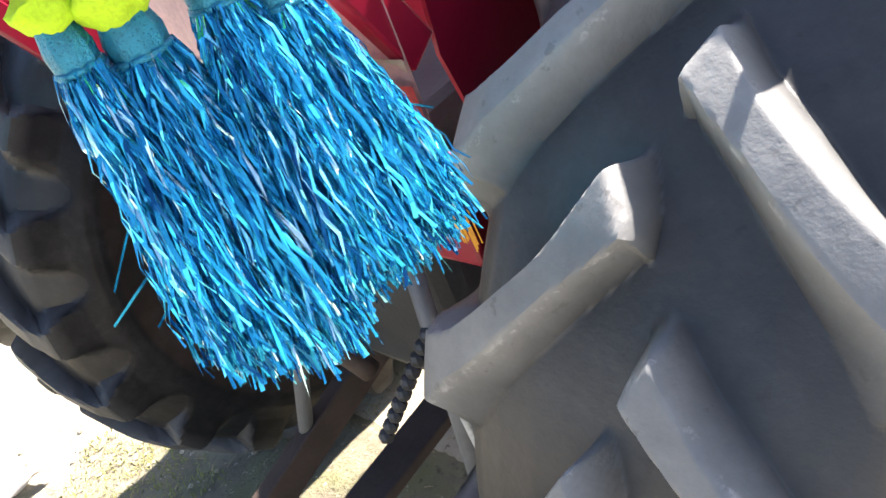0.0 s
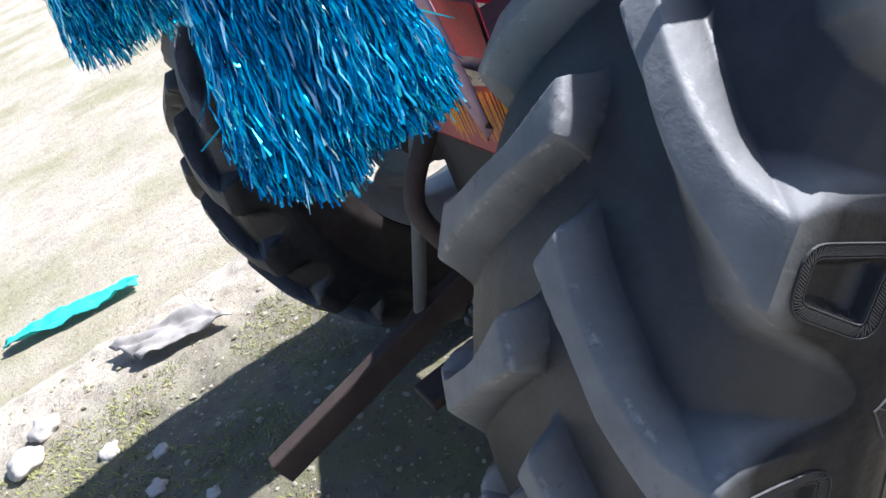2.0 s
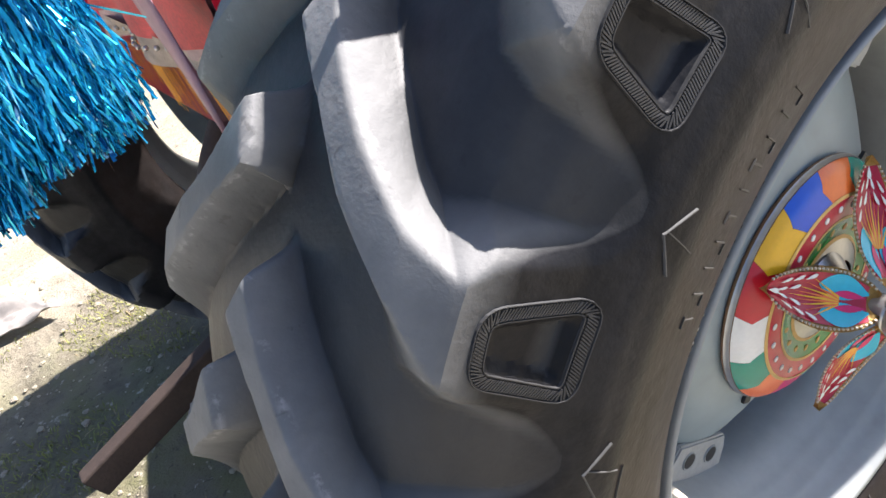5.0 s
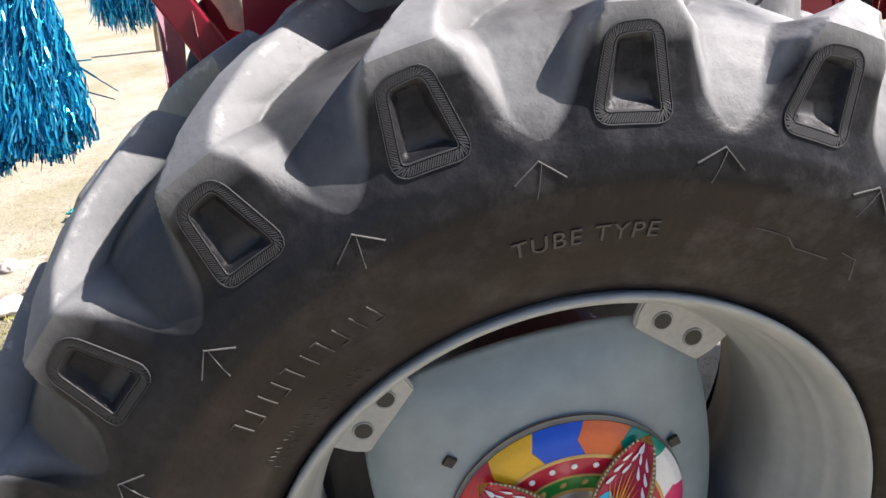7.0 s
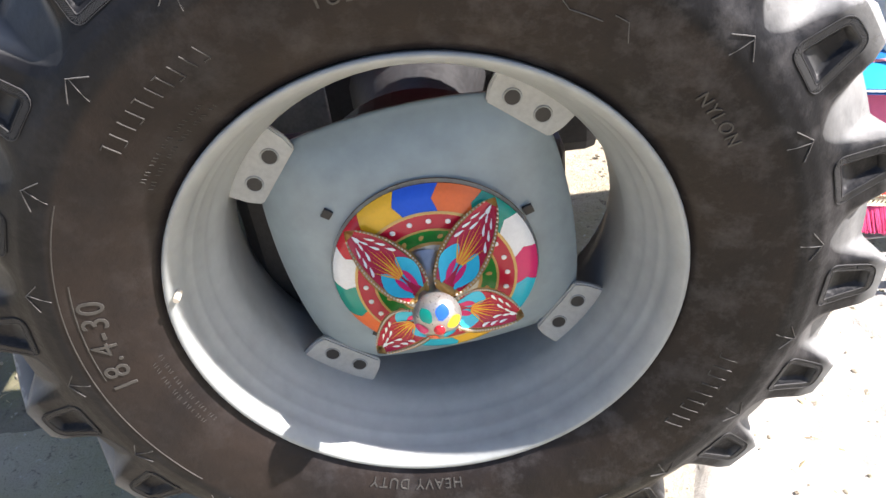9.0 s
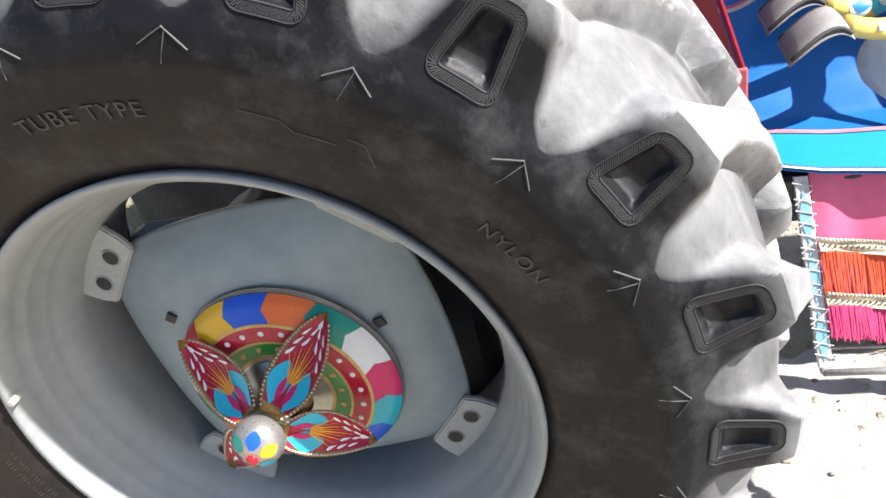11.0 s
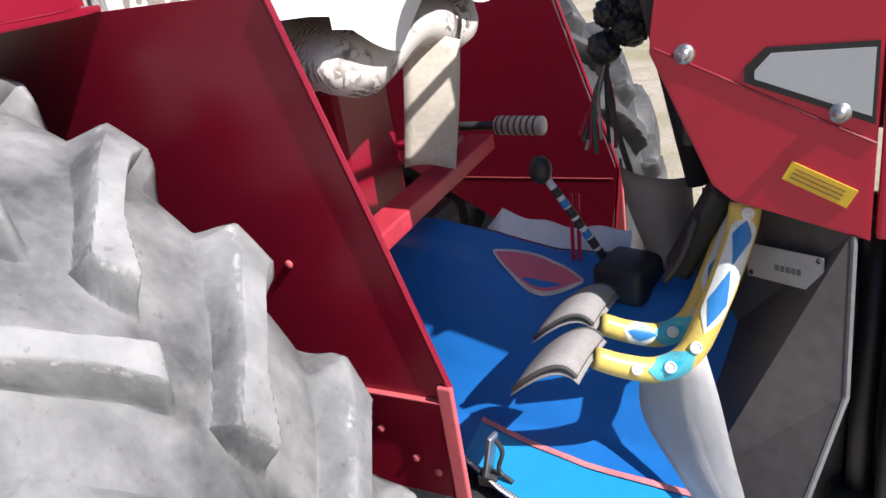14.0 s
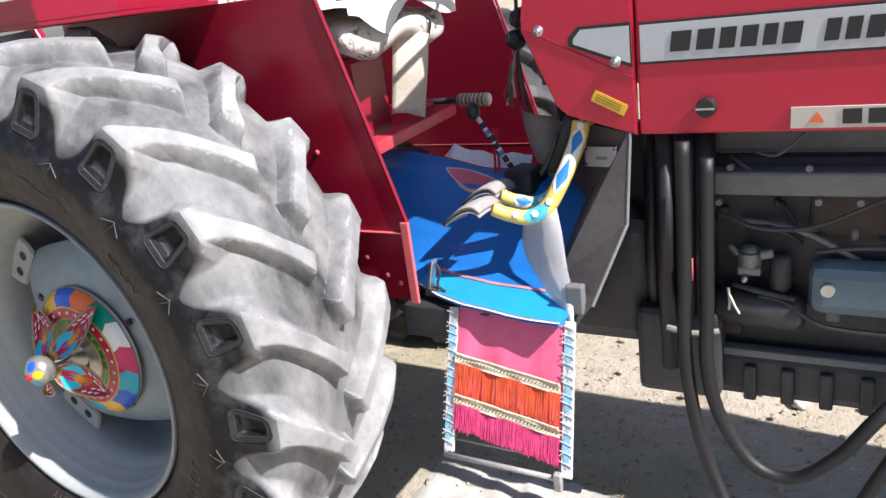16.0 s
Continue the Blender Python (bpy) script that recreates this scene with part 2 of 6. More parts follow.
def tube(bm, pts, r, n=10, cap=True):
    """A round bar along a line of points; r may be a number or a list."""
    pts = [Vector(p) for p in pts]
    rs = r if isinstance(r, (list, tuple)) else [r] * len(pts)
    rings = []
    side = None
    for i, p in enumerate(pts):
        d = (pts[min(i + 1, len(pts) - 1)] - pts[max(i - 1, 0)]).normalized()
        if side is None:
            side = d.orthogonal().normalized()
        side = (side - d * side.dot(d)).normalized()
        up = d.cross(side)
        rings.append([bm.verts.new(p + rs[i] * (math.cos(a) * side + math.sin(a) * up)) for a in [2 * math.pi * k / n for k in range(n)]])
    for a, b in zip(rings, rings[1:]):
        for k in range(n):
            bm.faces.new((a[k], a[(k + 1) % n], b[(k + 1) % n], b[k]))
    if cap:
        bm.faces.new(rings[0][::-1])
        bm.faces.new(rings[-1])


def spline(pts, n=8):
    """Points on a smooth curve through pts."""
    p = [Vector(q) for q in pts]
    p = [2 * p[0] - p[1], *p, 2 * p[-1] - p[-2]]
    out = []
    for i in range(1, len(p) - 2):
        for k in range(n):
            t = k / n
            a, b, c, d = p[i - 1 : i + 3]
            out.append(0.5 * (2 * b + (c - a) * t + (2 * a - 5 * b + 4 * c - d) * t * t + (3 * b - a - 3 * c + d) * t**3))
    return [*out, p[-2]]


def plate(bm, outline, y0, y1, bevel=0.0):
    """A flat plate with an outline in x and z, from y0 to y1."""
    front = [bm.verts.new((x, y0, z)) for x, z in outline]
    back = [bm.verts.new((x, y1, z)) for x, z in outline]
    bm.faces.new(front)
    bm.faces.new(back[::-1])
    n = len(outline)
    for i in range(n):
        bm.faces.new((front[i], back[i], back[(i + 1) % n], front[(i + 1) % n]))
    if bevel:
        es = [e for e in bm.edges if e.verts[0] in front and e.verts[1] in front]
        bmesh.ops.bevel(bm, geom=es, offset=bevel, segments=2, affect="EDGES")


def lathe(bm, profile, n=96, a0=0.0, a1=2 * math.pi):
    """A turned shape round the y axis from (r, y) pairs."""
    full = abs(a1 - a0 - 2 * math.pi) < 1e-6
    cols = n if full else n + 1
    rows = [[bm.verts.new((r * math.cos(a0 + (a1 - a0) * k / n), y, r * math.sin(a0 + (a1 - a0) * k / n))) for k in range(cols)] for r, y in profile]
    for a, b in zip(rows, rows[1:]):
        for k in range(n):
            q = (k + 1) % cols
            bm.faces.new((a[k], a[q], b[q], b[k]))


def mesh_part(name, verts, faces, material, parent=None, label="", smooth=True):
    me = bpy.data.meshes.new(name)
    me.from_pydata(verts, [], faces)
    me.materials.append(material)
    if smooth:
        me.polygons.foreach_set("use_smooth", [True] * len(me.polygons))
    me.update()
    ob = new(name, me)
    ob.parent = parent
    if label:
        tagged(ob, label)
    return ob


# ---- rear wheel ----
AXLE = 0.735
PITCH, LUGS, PHASE, MID = radians(18.0), 20, radians(139.9), 0.215
OUT = [(0.408, 0.014), (0.425, -0.002), (0.46, -0.020), (0.51, -0.034), (0.545, -0.0400), (0.566, -0.0425), (0.59, -0.0385), (0.605, -0.031),
       (0.63, -0.020), (0.665, -0.0135), (0.70, -0.008), (0.7185, -0.0055), (0.7225, 0.000), (0.741, 0.04), (0.755, 0.10), (0.762, 0.215)]
IN = OUT[:7] + [(0.603, -0.031), (0.63, -0.012), (0.66, 0.008), (0.688, 0.032), (0.700, 0.05), (0.703, 0.058), (0.708, 0.08), (0.713, 0.12), (0.716, 0.215)]
STEPS = [2, 3, 3, 3, 2, 4, 3, 6, 8, 8, 5, 3, 8, 12, 34]


def smooth01(x):
    x = np.clip(x, 0, 1)
    return x * x * (3 - 2 * x)


def crisp(x, k=0.10):
    """A straight ramp from 0 to 1 with slightly rounded ends."""
    x = np.clip(x, -k, 1 + k)
    low = np.where(x < k, (x + k) ** 2 / (4 * k), x)
    return np.where(x > 1 - k, 1 - (1 + k - x) ** 2 / (4 * k), low)


def profile_rows():
    """Rows of outer (r, y), inner (r, y) along half the section."""
    rows = []
    for i, n in enumerate(STEPS):
        for k in range(n):
            t = k / n
            rows.append([OUT[i][c] * (1 - t) + OUT[i + 1][c] * t for c in (0, 1)] + [IN[i][c] * (1 - t) + IN[i + 1][c] * t for c in (0, 1)])
    rows.append([*OUT[-1], *IN[-1]])
    a = np.array(rows)
    for _ in range(1):
        s = a.copy()
        s[1:-1, 2:] = (a[:-2, 2:] + 2 * a[1:-1, 2:] + a[2:, 2:]) / 4
        a = s
    return a


def sweep(y):
    """How far a lug leans forward round the wheel, from its shoulder to the crown."""
    u = np.clip(y / 0.205, 0, 1)
    return radians(14.5) * (0.7 * u + 0.3 * u * u)


def outer_at(r):
    """The outer surface's y at radius r on the shoulder."""
    rs, ys = [p[0] for p in OUT[:13]], [p[1] for p in OUT[:13]]
    return float(np.interp(r, rs, ys))


POCKET = [(-0.031, 0.615), (0.040, 0.617), (0.027, 0.696), (-0.018, 0.699)]


def pocket_depth(u, r, inset=0.0065):
    """How deep inside the pocket's outline a point lies (metres, negative outside)."""
    d = np.full(np.broadcast(u, r).shape, 1.0)
    n = len(POCKET)
    for i in range(n):
        (ax, ay), (bx, by) = POCKET[i], POCKET[(i + 1) % n]
        ex, ey = bx - ax, by - ay
        l = math.hypot(ex, ey)
        d = np.minimum(d, ((r - ay) * ex - (u - ax) * ey) / l)
    return d - inset


def tyre(parent, material, phase=PHASE, cols=60, mirror=False, pockets=True):
    half = profile_rows()
    n = len(half)
    total = cols * LUGS
    base = np.arange(total) * 2 * math.pi / total
    verts, rings, raised = [], [], []
    for side in (0, 1):
        order = range(n) if side == 0 else range(n - 2, -1, -1)
        for i in order:
            ro, yo, ri, yi = half[i]
            tread = i / (n - 1)
            shift = 0.0 if side == 0 else PITCH / 2
            rel = (base - shift + PITCH / 2) % PITCH - PITCH / 2
            arc = rel * 0.70
            ymid = max(yo, 0.0)
            # half width of the lug at this row
            hw = np.interp(ro if yo < 0.001 else 0.7225 + yo, [0.60, 0.63, 0.70, 0.7225, 0.7625, 0.8725, 0.9225], [0.066, 0.062, 0.050, 0.036, 0.025, 0.0215, 0.031])
            if ro < 0.606 and yo < 0:
                m = np.ones(total)
            else:
                if ro < 0.65:
                    scoop = 0.052 * math.sqrt(max(0.0, 1 - ((0.652 - ro) / 0.050) ** 2))
                    hw = max(hw, PITCH / 2 * 0.70 - scoop)
                edge = np.interp(ro, [0.60, 0.66, 0.72, 0.76], [0.030, 0.022, 0.012, 0.010])
                steep = crisp((hw + edge * 0.6 - arc) / edge, 0.25)
                # the forward flank of each bar slopes gently into the hollow
                wide = np.interp(ro if yo < 0.001 else 0.7225 + yo, [0.64, 0.70, 0.7225, 0.80, 0.90], [0.026, 0.032, 0.038, 0.042, 0.034])
                if side == 1:
                    wide *= 0.55
                    hw += 0.020 * float(smooth01((yo - 0.12) / 0.075))
                slope = crisp((hw + wide + arc) / wide, 0.09)
                m = np.minimum(steep, slope)
                if yo > 0.15:
                    m = m * crisp((0.205 + 0.35 * arc - yo) / 0.013 + 0.5, 0.25)
            r = ri + (ro - ri) * m
            y = yi + (yo - yi) * m
            if pockets and yo < 0.0 and 0.60 < ro < 0.72:
                dp = pocket_depth(rel * ro, ro)
                y = y + 0.0105 * smooth01(dp / 0.010)
                # lower pocket sill paled as dust, with its sunlight put into the colour
                m = m * (1 - 0.8 * smooth01(dp / 0.006) * (1 - smooth01((ro - 0.618) / 0.060)))
            lean = sweep(ymid if m.max() > 0 else 0)
            ang = base + (phase - (lean if yo > 0 else 0.0))
            yy = y if side == 0 else 2 * MID - y
            yy = -yy if mirror else yy
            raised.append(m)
            rings.append(len(verts) // total)
            verts.extend(zip((r * np.cos(ang)).tolist(), yy.tolist() if hasattr(yy, "tolist") else [yy] * total, (r * np.sin(ang)).tolist()))
    faces = []
    for a in range(len(rings) - 1):
        o, p = a * total, (a + 1) * total
        faces += [(o + k, o + (k + 1) % total, p + (k + 1) % total, p + k) for k in range(total)]
    ob = mesh_part("tyre", verts, faces, material, parent, "dusty black rubber tractor tyre with deep bar lugs")
    ob.data.set_sharp_from_angle(angle=radians(38))
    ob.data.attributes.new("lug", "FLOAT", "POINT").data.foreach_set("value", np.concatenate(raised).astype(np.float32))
    return ob


rear_wheel = thing("rear_wheel", "large dusty tractor rear wheel on a grey steel rim", "wheel", (0, 0, AXLE), "rear wheels")
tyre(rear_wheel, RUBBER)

# mouldings on the sidewall
MOULD = plain("moulded rubber", (0.05, 0.047, 0.043), 0.55, vary=0.3, scale=30)
RIBBED = plain("ribbed rubber", (0.036, 0.036, 0.037), 0.6, vary=0.3, scale=30)
WORN = plain("worn rubber edge", (0.085, 0.083, 0.08), 0.7, vary=0.25, scale=40)


def on_wall(u, r, lift=0.0):
    """A point on the outer shoulder or sidewall near angle zero: u metres round, radius r, lifted outwards."""
    a = u / r
    return Vector((r * math.cos(a), outer_at(r) - lift, r * math.sin(a)))


def round_loop(corners, rad, n=5):
    """A closed outline with rounded corners, as points in the plane."""
    out = []
    m = len(corners)
    for i in range(m):
        p, c, q = (Vector(corners[(i + k) % m]) for k in (-1, 0, 1))
        a, b = c + (p - c).normalized() * rad, c + (q - c).normalized() * rad
        out += [a * (1 - t) ** 2 + c * 2 * t * (1 - t) + b * t * t for t in [k / n for k in range(n + 1)]]
    return out


def walk_loop(loop, step):
    """Points and directions at even steps round a closed outline."""
    out, left = [], 0.0
    for a, b in zip(loop, loop[1:] + loop[:1]):
        d = b - a
        l = d.length
        while left < l:
            out.append((a + d * (left / l), d / l))
            left += step
        left -= l
    return out


def knurl_mesh():
    """The ribbed frame round one pocket."""
    bm = bmesh.new()
    inner = round_loop(POCKET, 0.014)
    for p, d in walk_loop(inner, 0.0024):
        out = Vector((d.y, -d.x))
        w, tilt = d * 0.0007, d * 0.0022
        quad = [p - w - out * 0.0045 - tilt, p + w - out * 0.0045 - tilt, p + w + out * 0.0035 + tilt, p - w + out * 0.0035 + tilt]
        low = [bm.verts.new(on_wall(q.x, q.y, -0.001)) for q in quad]
        top = [bm.verts.new(on_wall(q.x, q.y, 0.0016)) for q in quad]
        bm.faces.new(top)
        for k in range(4):
            bm.faces.new((low[k], low[(k + 1) % 4], top[(k + 1) % 4], top[k]))
    for off, w, h in ((0.0050, 0.0007, 0.0020), (-0.0060, 0.0008, 0.0014)):
        ring = []
        for p, d in walk_loop(inner, 0.004):
            out = Vector((d.y, -d.x))
            ring.append([bm.verts.new(on_wall((p + out * (off + k * w)).x, (p + out * (off + k * w)).y, z)) for k, z in ((-1, -0.001), (-0.5, h), (0.5, h), (1, -0.001))])
        for a, b in zip(ring, ring[1:] + ring[:1]):
            for k in range(3):
                bm.faces.new((a[k], a[k + 1], b[k + 1], b[k]))
    return bm


def shared(name, mesh_ob, parent, matrix):
    ob = new(name, mesh_ob.data)
    ob.parent = parent
    ob.matrix_basis = matrix
    return ob


first = part("pocket_frame", knurl_mesh(), RIBBED, rear_wheel, "finely ribbed rubber frame round a pocket")
first.matrix_basis = Matrix.Rotation(-PHASE, 4, "Y")
for k in range(1, LUGS):
    shared("pocket_frame", first, rear_wheel, Matrix.Rotation(-(PHASE - k * PITCH), 4, "Y"))


def wall_stroke(bm, pts, w=0.0012, h=0.0016):
    """A raised line on the sidewall through (u, r) points."""
    line = [Vector(pts[0])]
    for a, b in zip(pts, pts[1:]):
        a, b = Vector(a), Vector(b)
        n = max(1, int((b - a).length / 0.012))
        line += [a + (b - a) * (k / n) for k in range(1, n + 1)]
    rows = []
    for i, p in enumerate(line):
        d = (line[min(i + 1, len(line) - 1)] - line[max(i - 1, 0)]).normalized()
        o = Vector((d.y, -d.x)) * w
        rows.append([bm.verts.new(on_wall(q.x, q.y, z)) for q, z in ((p - o, -0.0008), (p - o * 0.5, h), (p + o * 0.5, h), (p + o, -0.0008))])
    for q, s in zip(rows, rows[1:]):
        for k in range(3):
            bm.faces.new((q[k], q[k + 1], s[k + 1], s[k]))


bm = bmesh.new()
wall_stroke(bm, [(-0.024, 0.572), (0.0, 0.592), (0.026, 0.575)], 0.0009, 0.0018)
wall_stroke(bm, [(-0.003, 0.590), (0.006, 0.556)], 0.0007, 0.0012)
first = part("arrow_mark", bm, WORN, rear_wheel, "raised arrow moulded in the sidewall")
first.matrix_basis = Matrix.Rotation(-(PHASE - 0.467 * PITCH), 4, "Y")
for k in range(1, LUGS):
    shared("arrow_mark", first, rear_wheel, Matrix.Rotation(-(PHASE - (k + 0.467) * PITCH), 4, "Y"))

# stepped mark and long moulding arcs
bm = bmesh.new()
wall_stroke(bm, [(0.068, 0.513), (0.026, 0.511), (0.010, 0.501), (-0.034, 0.503)], 0.0009, 0.0014)
wall_stroke(bm, [(-0.044, 0.516), (-0.064, 0.516), (-0.078, 0.494)], 0.0009, 0.0014)
ob = part("stepped_mark", bm, WORN, rear_wheel)
ob.matrix_basis = Matrix.Rotation(-radians(63.0), 4, "Y")
for a0, a1, rr in ((150, 215, 0.548), (-120, -60, 0.5605), (165, 186, 0.53)):
    bm = bmesh.new()
    ra = radians(a0)
    n = max(4, int(abs(a1 - a0) / 2))
    wall_stroke(bm, [(rr * radians(a0 + (a1 - a0) * k / n - a0), rr) for k in range(n + 1)], 0.0011, 0.0013)
    ob = part("sidewall_line", bm, MOULD, rear_wheel)
    ob.matrix_basis = Matrix.Rotation(-ra, 4, "Y")


def letters(name, text, mid, r, size, parent, material, lift=0.0012):
    """Raised letters set round the sidewall, heads outwards."""
    curve = bpy.data.curves.new(name, "FONT")
    curve.body, curve.size, curve.align_x, curve.align_y = text, size, "CENTER", "CENTER"
    curve.extrude, curve.space_character = 0.0006, 1.15
    tmp = bpy.data.objects.new(name, curve)
    scene.collection.objects.link(tmp)
    bpy.context.view_layer.update()
    me = bpy.data.meshes.new_from_object(tmp.evaluated_get(bpy.context.evaluated_depsgraph_get()))
    bpy.data.objects.remove(tmp)
    for v in me.vertices:
        x, y, z = v.co
        rad = r + y
        a = mid - x / r
        v.co = (rad * math.cos(a), outer_at(rad) - lift - z, rad * math.sin(a))
    me.materials.append(material)
    ob = new(name, me)
    ob.parent = parent
    return tagged(ob, f"moulded lettering {text}")


letters("size_lettering", "18.4-30", radians(179), 0.505, 0.054, rear_wheel, MOULD)
letters("type_lettering", "TUBE TYPE", radians(91), 0.502, 0.028, rear_wheel, MOULD)
letters("ply_lettering", "NYLON", radians(34), 0.500, 0.026, rear_wheel, MOULD)
letters("duty_lettering", "HEAVY DUTY", radians(260), 0.440, 0.026, rear_wheel, MOULD)
# worn maker's lettering, kept as plain bars
for a0, r0, n, h in ((128, 0.506, 10, 0.024), (-28, 0.506, 9, 0.03)):
    bm = bmesh.new()
    for k in range(n):
        u = (k - n / 2) * 0.021
        wall_stroke(bm, [(u, r0 - h / 2), (u + 0.003, r0 + h / 2)], 0.0012, 0.0014)
        if k % 3 != 1:
            wall_stroke(bm, [(u, r0 + h / 2 * (k % 2 * 2 - 1)), (u + 0.010, r0 + h / 2 * (k % 2 * 2 - 1))], 0.001, 0.0014)
    ob = tagged(part("worn_mark", bm, MOULD, rear_wheel, "row of short raised bars on the sidewall"), kind="stuff")
    ob.matrix_basis = Matrix.Rotation(-radians(a0), 4, "Y")
bm = bmesh.new()
for row, rr in enumerate((0.455, 0.442)):
    for k in range(26):
        if (k * 7 + row) % 5:
            u = (k - 13) * 0.0065
            wall_stroke(bm, [(u, rr - 0.003), (u + (0.002 if k % 2 else 0), rr + 0.003)], 0.0007, 0.0009)
fine_ob = tagged(part("fine_print", bm, MOULD, rear_wheel), kind="stuff")
fine_ob.matrix_basis = Matrix.Rotation(-radians(196), 4, "Y")
shared("fine_print", fine_ob, rear_wheel, Matrix.Rotation(-radians(133), 4, "Y"))

# ---- rim and disc ----
RIM = [(0.394, 0.010), (0.400, 0.002), (0.4065, -0.002), (0.4095, 0.003), (0.4075, 0.010), (0.4065, 0.016)]
RIM_IN = [(0.394, 0.010), (0.388, 0.018), (0.384, 0.032), (0.381, 0.044), (0.376, 0.050), (0.373, 0.057), (0.370, 0.070), (0.364, 0.079), (0.361, 0.087), (0.357, 0.099), (0.351, 0.107), (0.347, 0.118), (0.341, 0.132), (0.340, 0.15), (0.340, 0.25), (0.350, 0.29), (0.376, 0.31), (0.381, 0.37), (0.4065, 0.395)]


def rim(parent, flip=1):
    bm = bmesh.new()
    lathe(bm, [(r, y * flip) for r, y in RIM_IN[::-1] + RIM[1:]], 144)
    return part("rim", bm, RIM_PAINT, parent, "light grey painted steel rim", smooth=True)


def disc(parent, flip=1):
    """Domed wheel disc, rounded square, with four lobes that reach the rim's brackets."""
    rows = []
    bm = bmesh.new()
    n = 160
    prof = [(0.0, 0.085), (0.30, 0.085), (0.52, 0.086), (0.61, 0.0885), (0.69, 0.094), (0.77, 0.102), (0.85, 0.1125), (0.91, 0.123), (0.96, 0.134), (0.985, 0.1395), (1.0, 0.142), (1.004, 0.146), (1.0, 0.152), (0.95, 0.156), (0.0, 0.16)]
    for f, y in prof:
        ring = []
        for k in range(n):
            a = 2 * math.pi * k / n
            d = (a - radians(52.5) + math.pi / 4) % (math.pi / 2) - math.pi / 4
            chord = 0.258 / max(0.2, math.cos(math.pi / 4 - abs(d))) ** 0.72
            reach = -math.log(math.exp(-chord * 160) + math.exp(-0.300 * 160)) / 160
            r = f * (0.258 + (reach - 0.258) * smooth01((f - 0.55) / 0.45))
            ring.append(bm.verts.new((r * math.cos(a), (y + 0.026) * flip, r * math.sin(a))))
        rows.append(ring)
    for a, b in zip(rows, rows[1:]):
        for k in range(n):
            bm.faces.new((a[k], a[(k + 1) % n], b[(k + 1) % n], b[k]))
    bmesh.ops.remove_doubles(bm, verts=bm.verts, dist=1e-5)
    return part("disc", bm, DISC_PAINT, parent, "blue-grey painted dished disc", smooth=True)


# a copy of the rim paint, retuned for the shade on the brackets
RIM_PAINT_TONED = plain("toned rim paint on brackets", (0.37, 0.38, 0.37), 0.5, vary=0.25, scale=25, bump=0.1)


def bracket(parent, ang, flip=1):
    """A rim bracket: a bent plate with two bolt holes."""
    bm = bmesh.new()
    outline = [(-0.078, 0.352), (-0.070, 0.300), (-0.060, 0.278), (0.060, 0.278), (0.070, 0.300), (0.078, 0.352)]
    pts = [(u, r) for u, r in outline]
    fr = [bm.verts.new((r, 0.150 * flip, u)) for u, r in pts]
    bk = [bm.verts.new((r, 0.162 * flip, u)) for u, r in pts]
    bm.faces.new(fr)
    bm.faces.new(bk[::-1])
    for i in range(len(pts)):
        j = (i + 1) % len(pts)
        bm.faces.new((fr[i], bk[i], bk[j], fr[j]))
    bmesh.ops.bevel(bm, geom=[e for e in bm.edges], offset=0.003, segments=2, affect="EDGES")
    ob = part("bracket", bm, RIM_PAINT_TONED, parent)
    ob.matrix_basis = Matrix.Rotation(-ang, 4, "Y")
    for u in (-0.028, 0.030):
        hb = bmesh.new()
        m = Matrix.Translation((0.306, 0.1496 * flip, u)) @ Matrix.Rotation(math.pi / 2, 4, "X")
        bmesh.ops.create_cone(hb, cap_ends=True, segments=20, radius1=0.0125, radius2=0.0125, depth=0.003, matrix=m)
        part("bolt_hole", hb, BLACK, ob, "dark round bolt hole")
        rb = bmesh.new()
        lathe(rb, [(0.0125, -0.0012), (0.0145, -0.0018), (0.0155, 0.0)], 20)
        bmesh.ops.transform(rb, matrix=Matrix.Translation((0.306, 0.1496 * flip, u)), verts=rb.verts)
        part("hole_lip", rb, RIM_PAINT, ob)
    return ob


rim(rear_wheel)
disc(rear_wheel)
for k in range(4):
    bracket(rear_wheel, radians(52.5 + 90 * k))
for a, r in ((144, 0.187), (23, 0.190), (-60, 0.190), (235, 0.190)):
    bm = bmesh.new()
    box(bm, (-0.008, -0.002, -0.008), (0.008, 0.004, 0.008), 0.001)
    ob = part("square_hole", bm, BLACK, rear_wheel, "small dark square hole")
    ob.matrix_basis = Matrix.Translation((r * math.cos(radians(a)), 0.117, r * math.sin(radians(a)))) @ Matrix.Rotation(-radians(a), 4, "Y")
bm = bmesh.new()
bmesh.ops.create_cone(bm, cap_ends=True, segments=12, radius1=0.006, radius2=0.005, depth=0.022, matrix=Matrix.Translation((-0.384, 0.004, 0.065)) @ Matrix.Rotation(math.pi / 2, 4, "X"))
part("valve_stem", bm, CREAM, rear_wheel, "pale valve stem by the rim edge")

# ---- painted hub ornament ----
GOLD = plain("worn gold paint", (0.55, 0.36, 0.12), 0.4, 0.3, vary=0.3, scale=60)
SATIN = {}
for nm, c in dict(blue=(0.02, 0.10, 0.62), orange=(0.78, 0.16, 0.03), green=(0.0, 0.27, 0.20), white=(0.78, 0.78, 0.76), magenta=(0.62, 0.015, 0.13), teal=(0.02, 0.42, 0.55), yellow=(0.80, 0.45, 0.02), red=(0.55, 0.015, 0.03), leaf=(0.01, 0.20, 0.03), cherry=(0.42, 0.01, 0.035), brown=(0.20, 0.10, 0.05), turquoise=(0.03, 0.48, 0.66)).items():
    SATIN[nm] = plain(f"{nm} enamel", c, 0.22, vary=0.10, scale=40, bump=0.03)
ornament = thing("hub_ornament", "painted truck-art hub dish with four petals and a round boss", "ornament", (0, 0.026, AXLE))


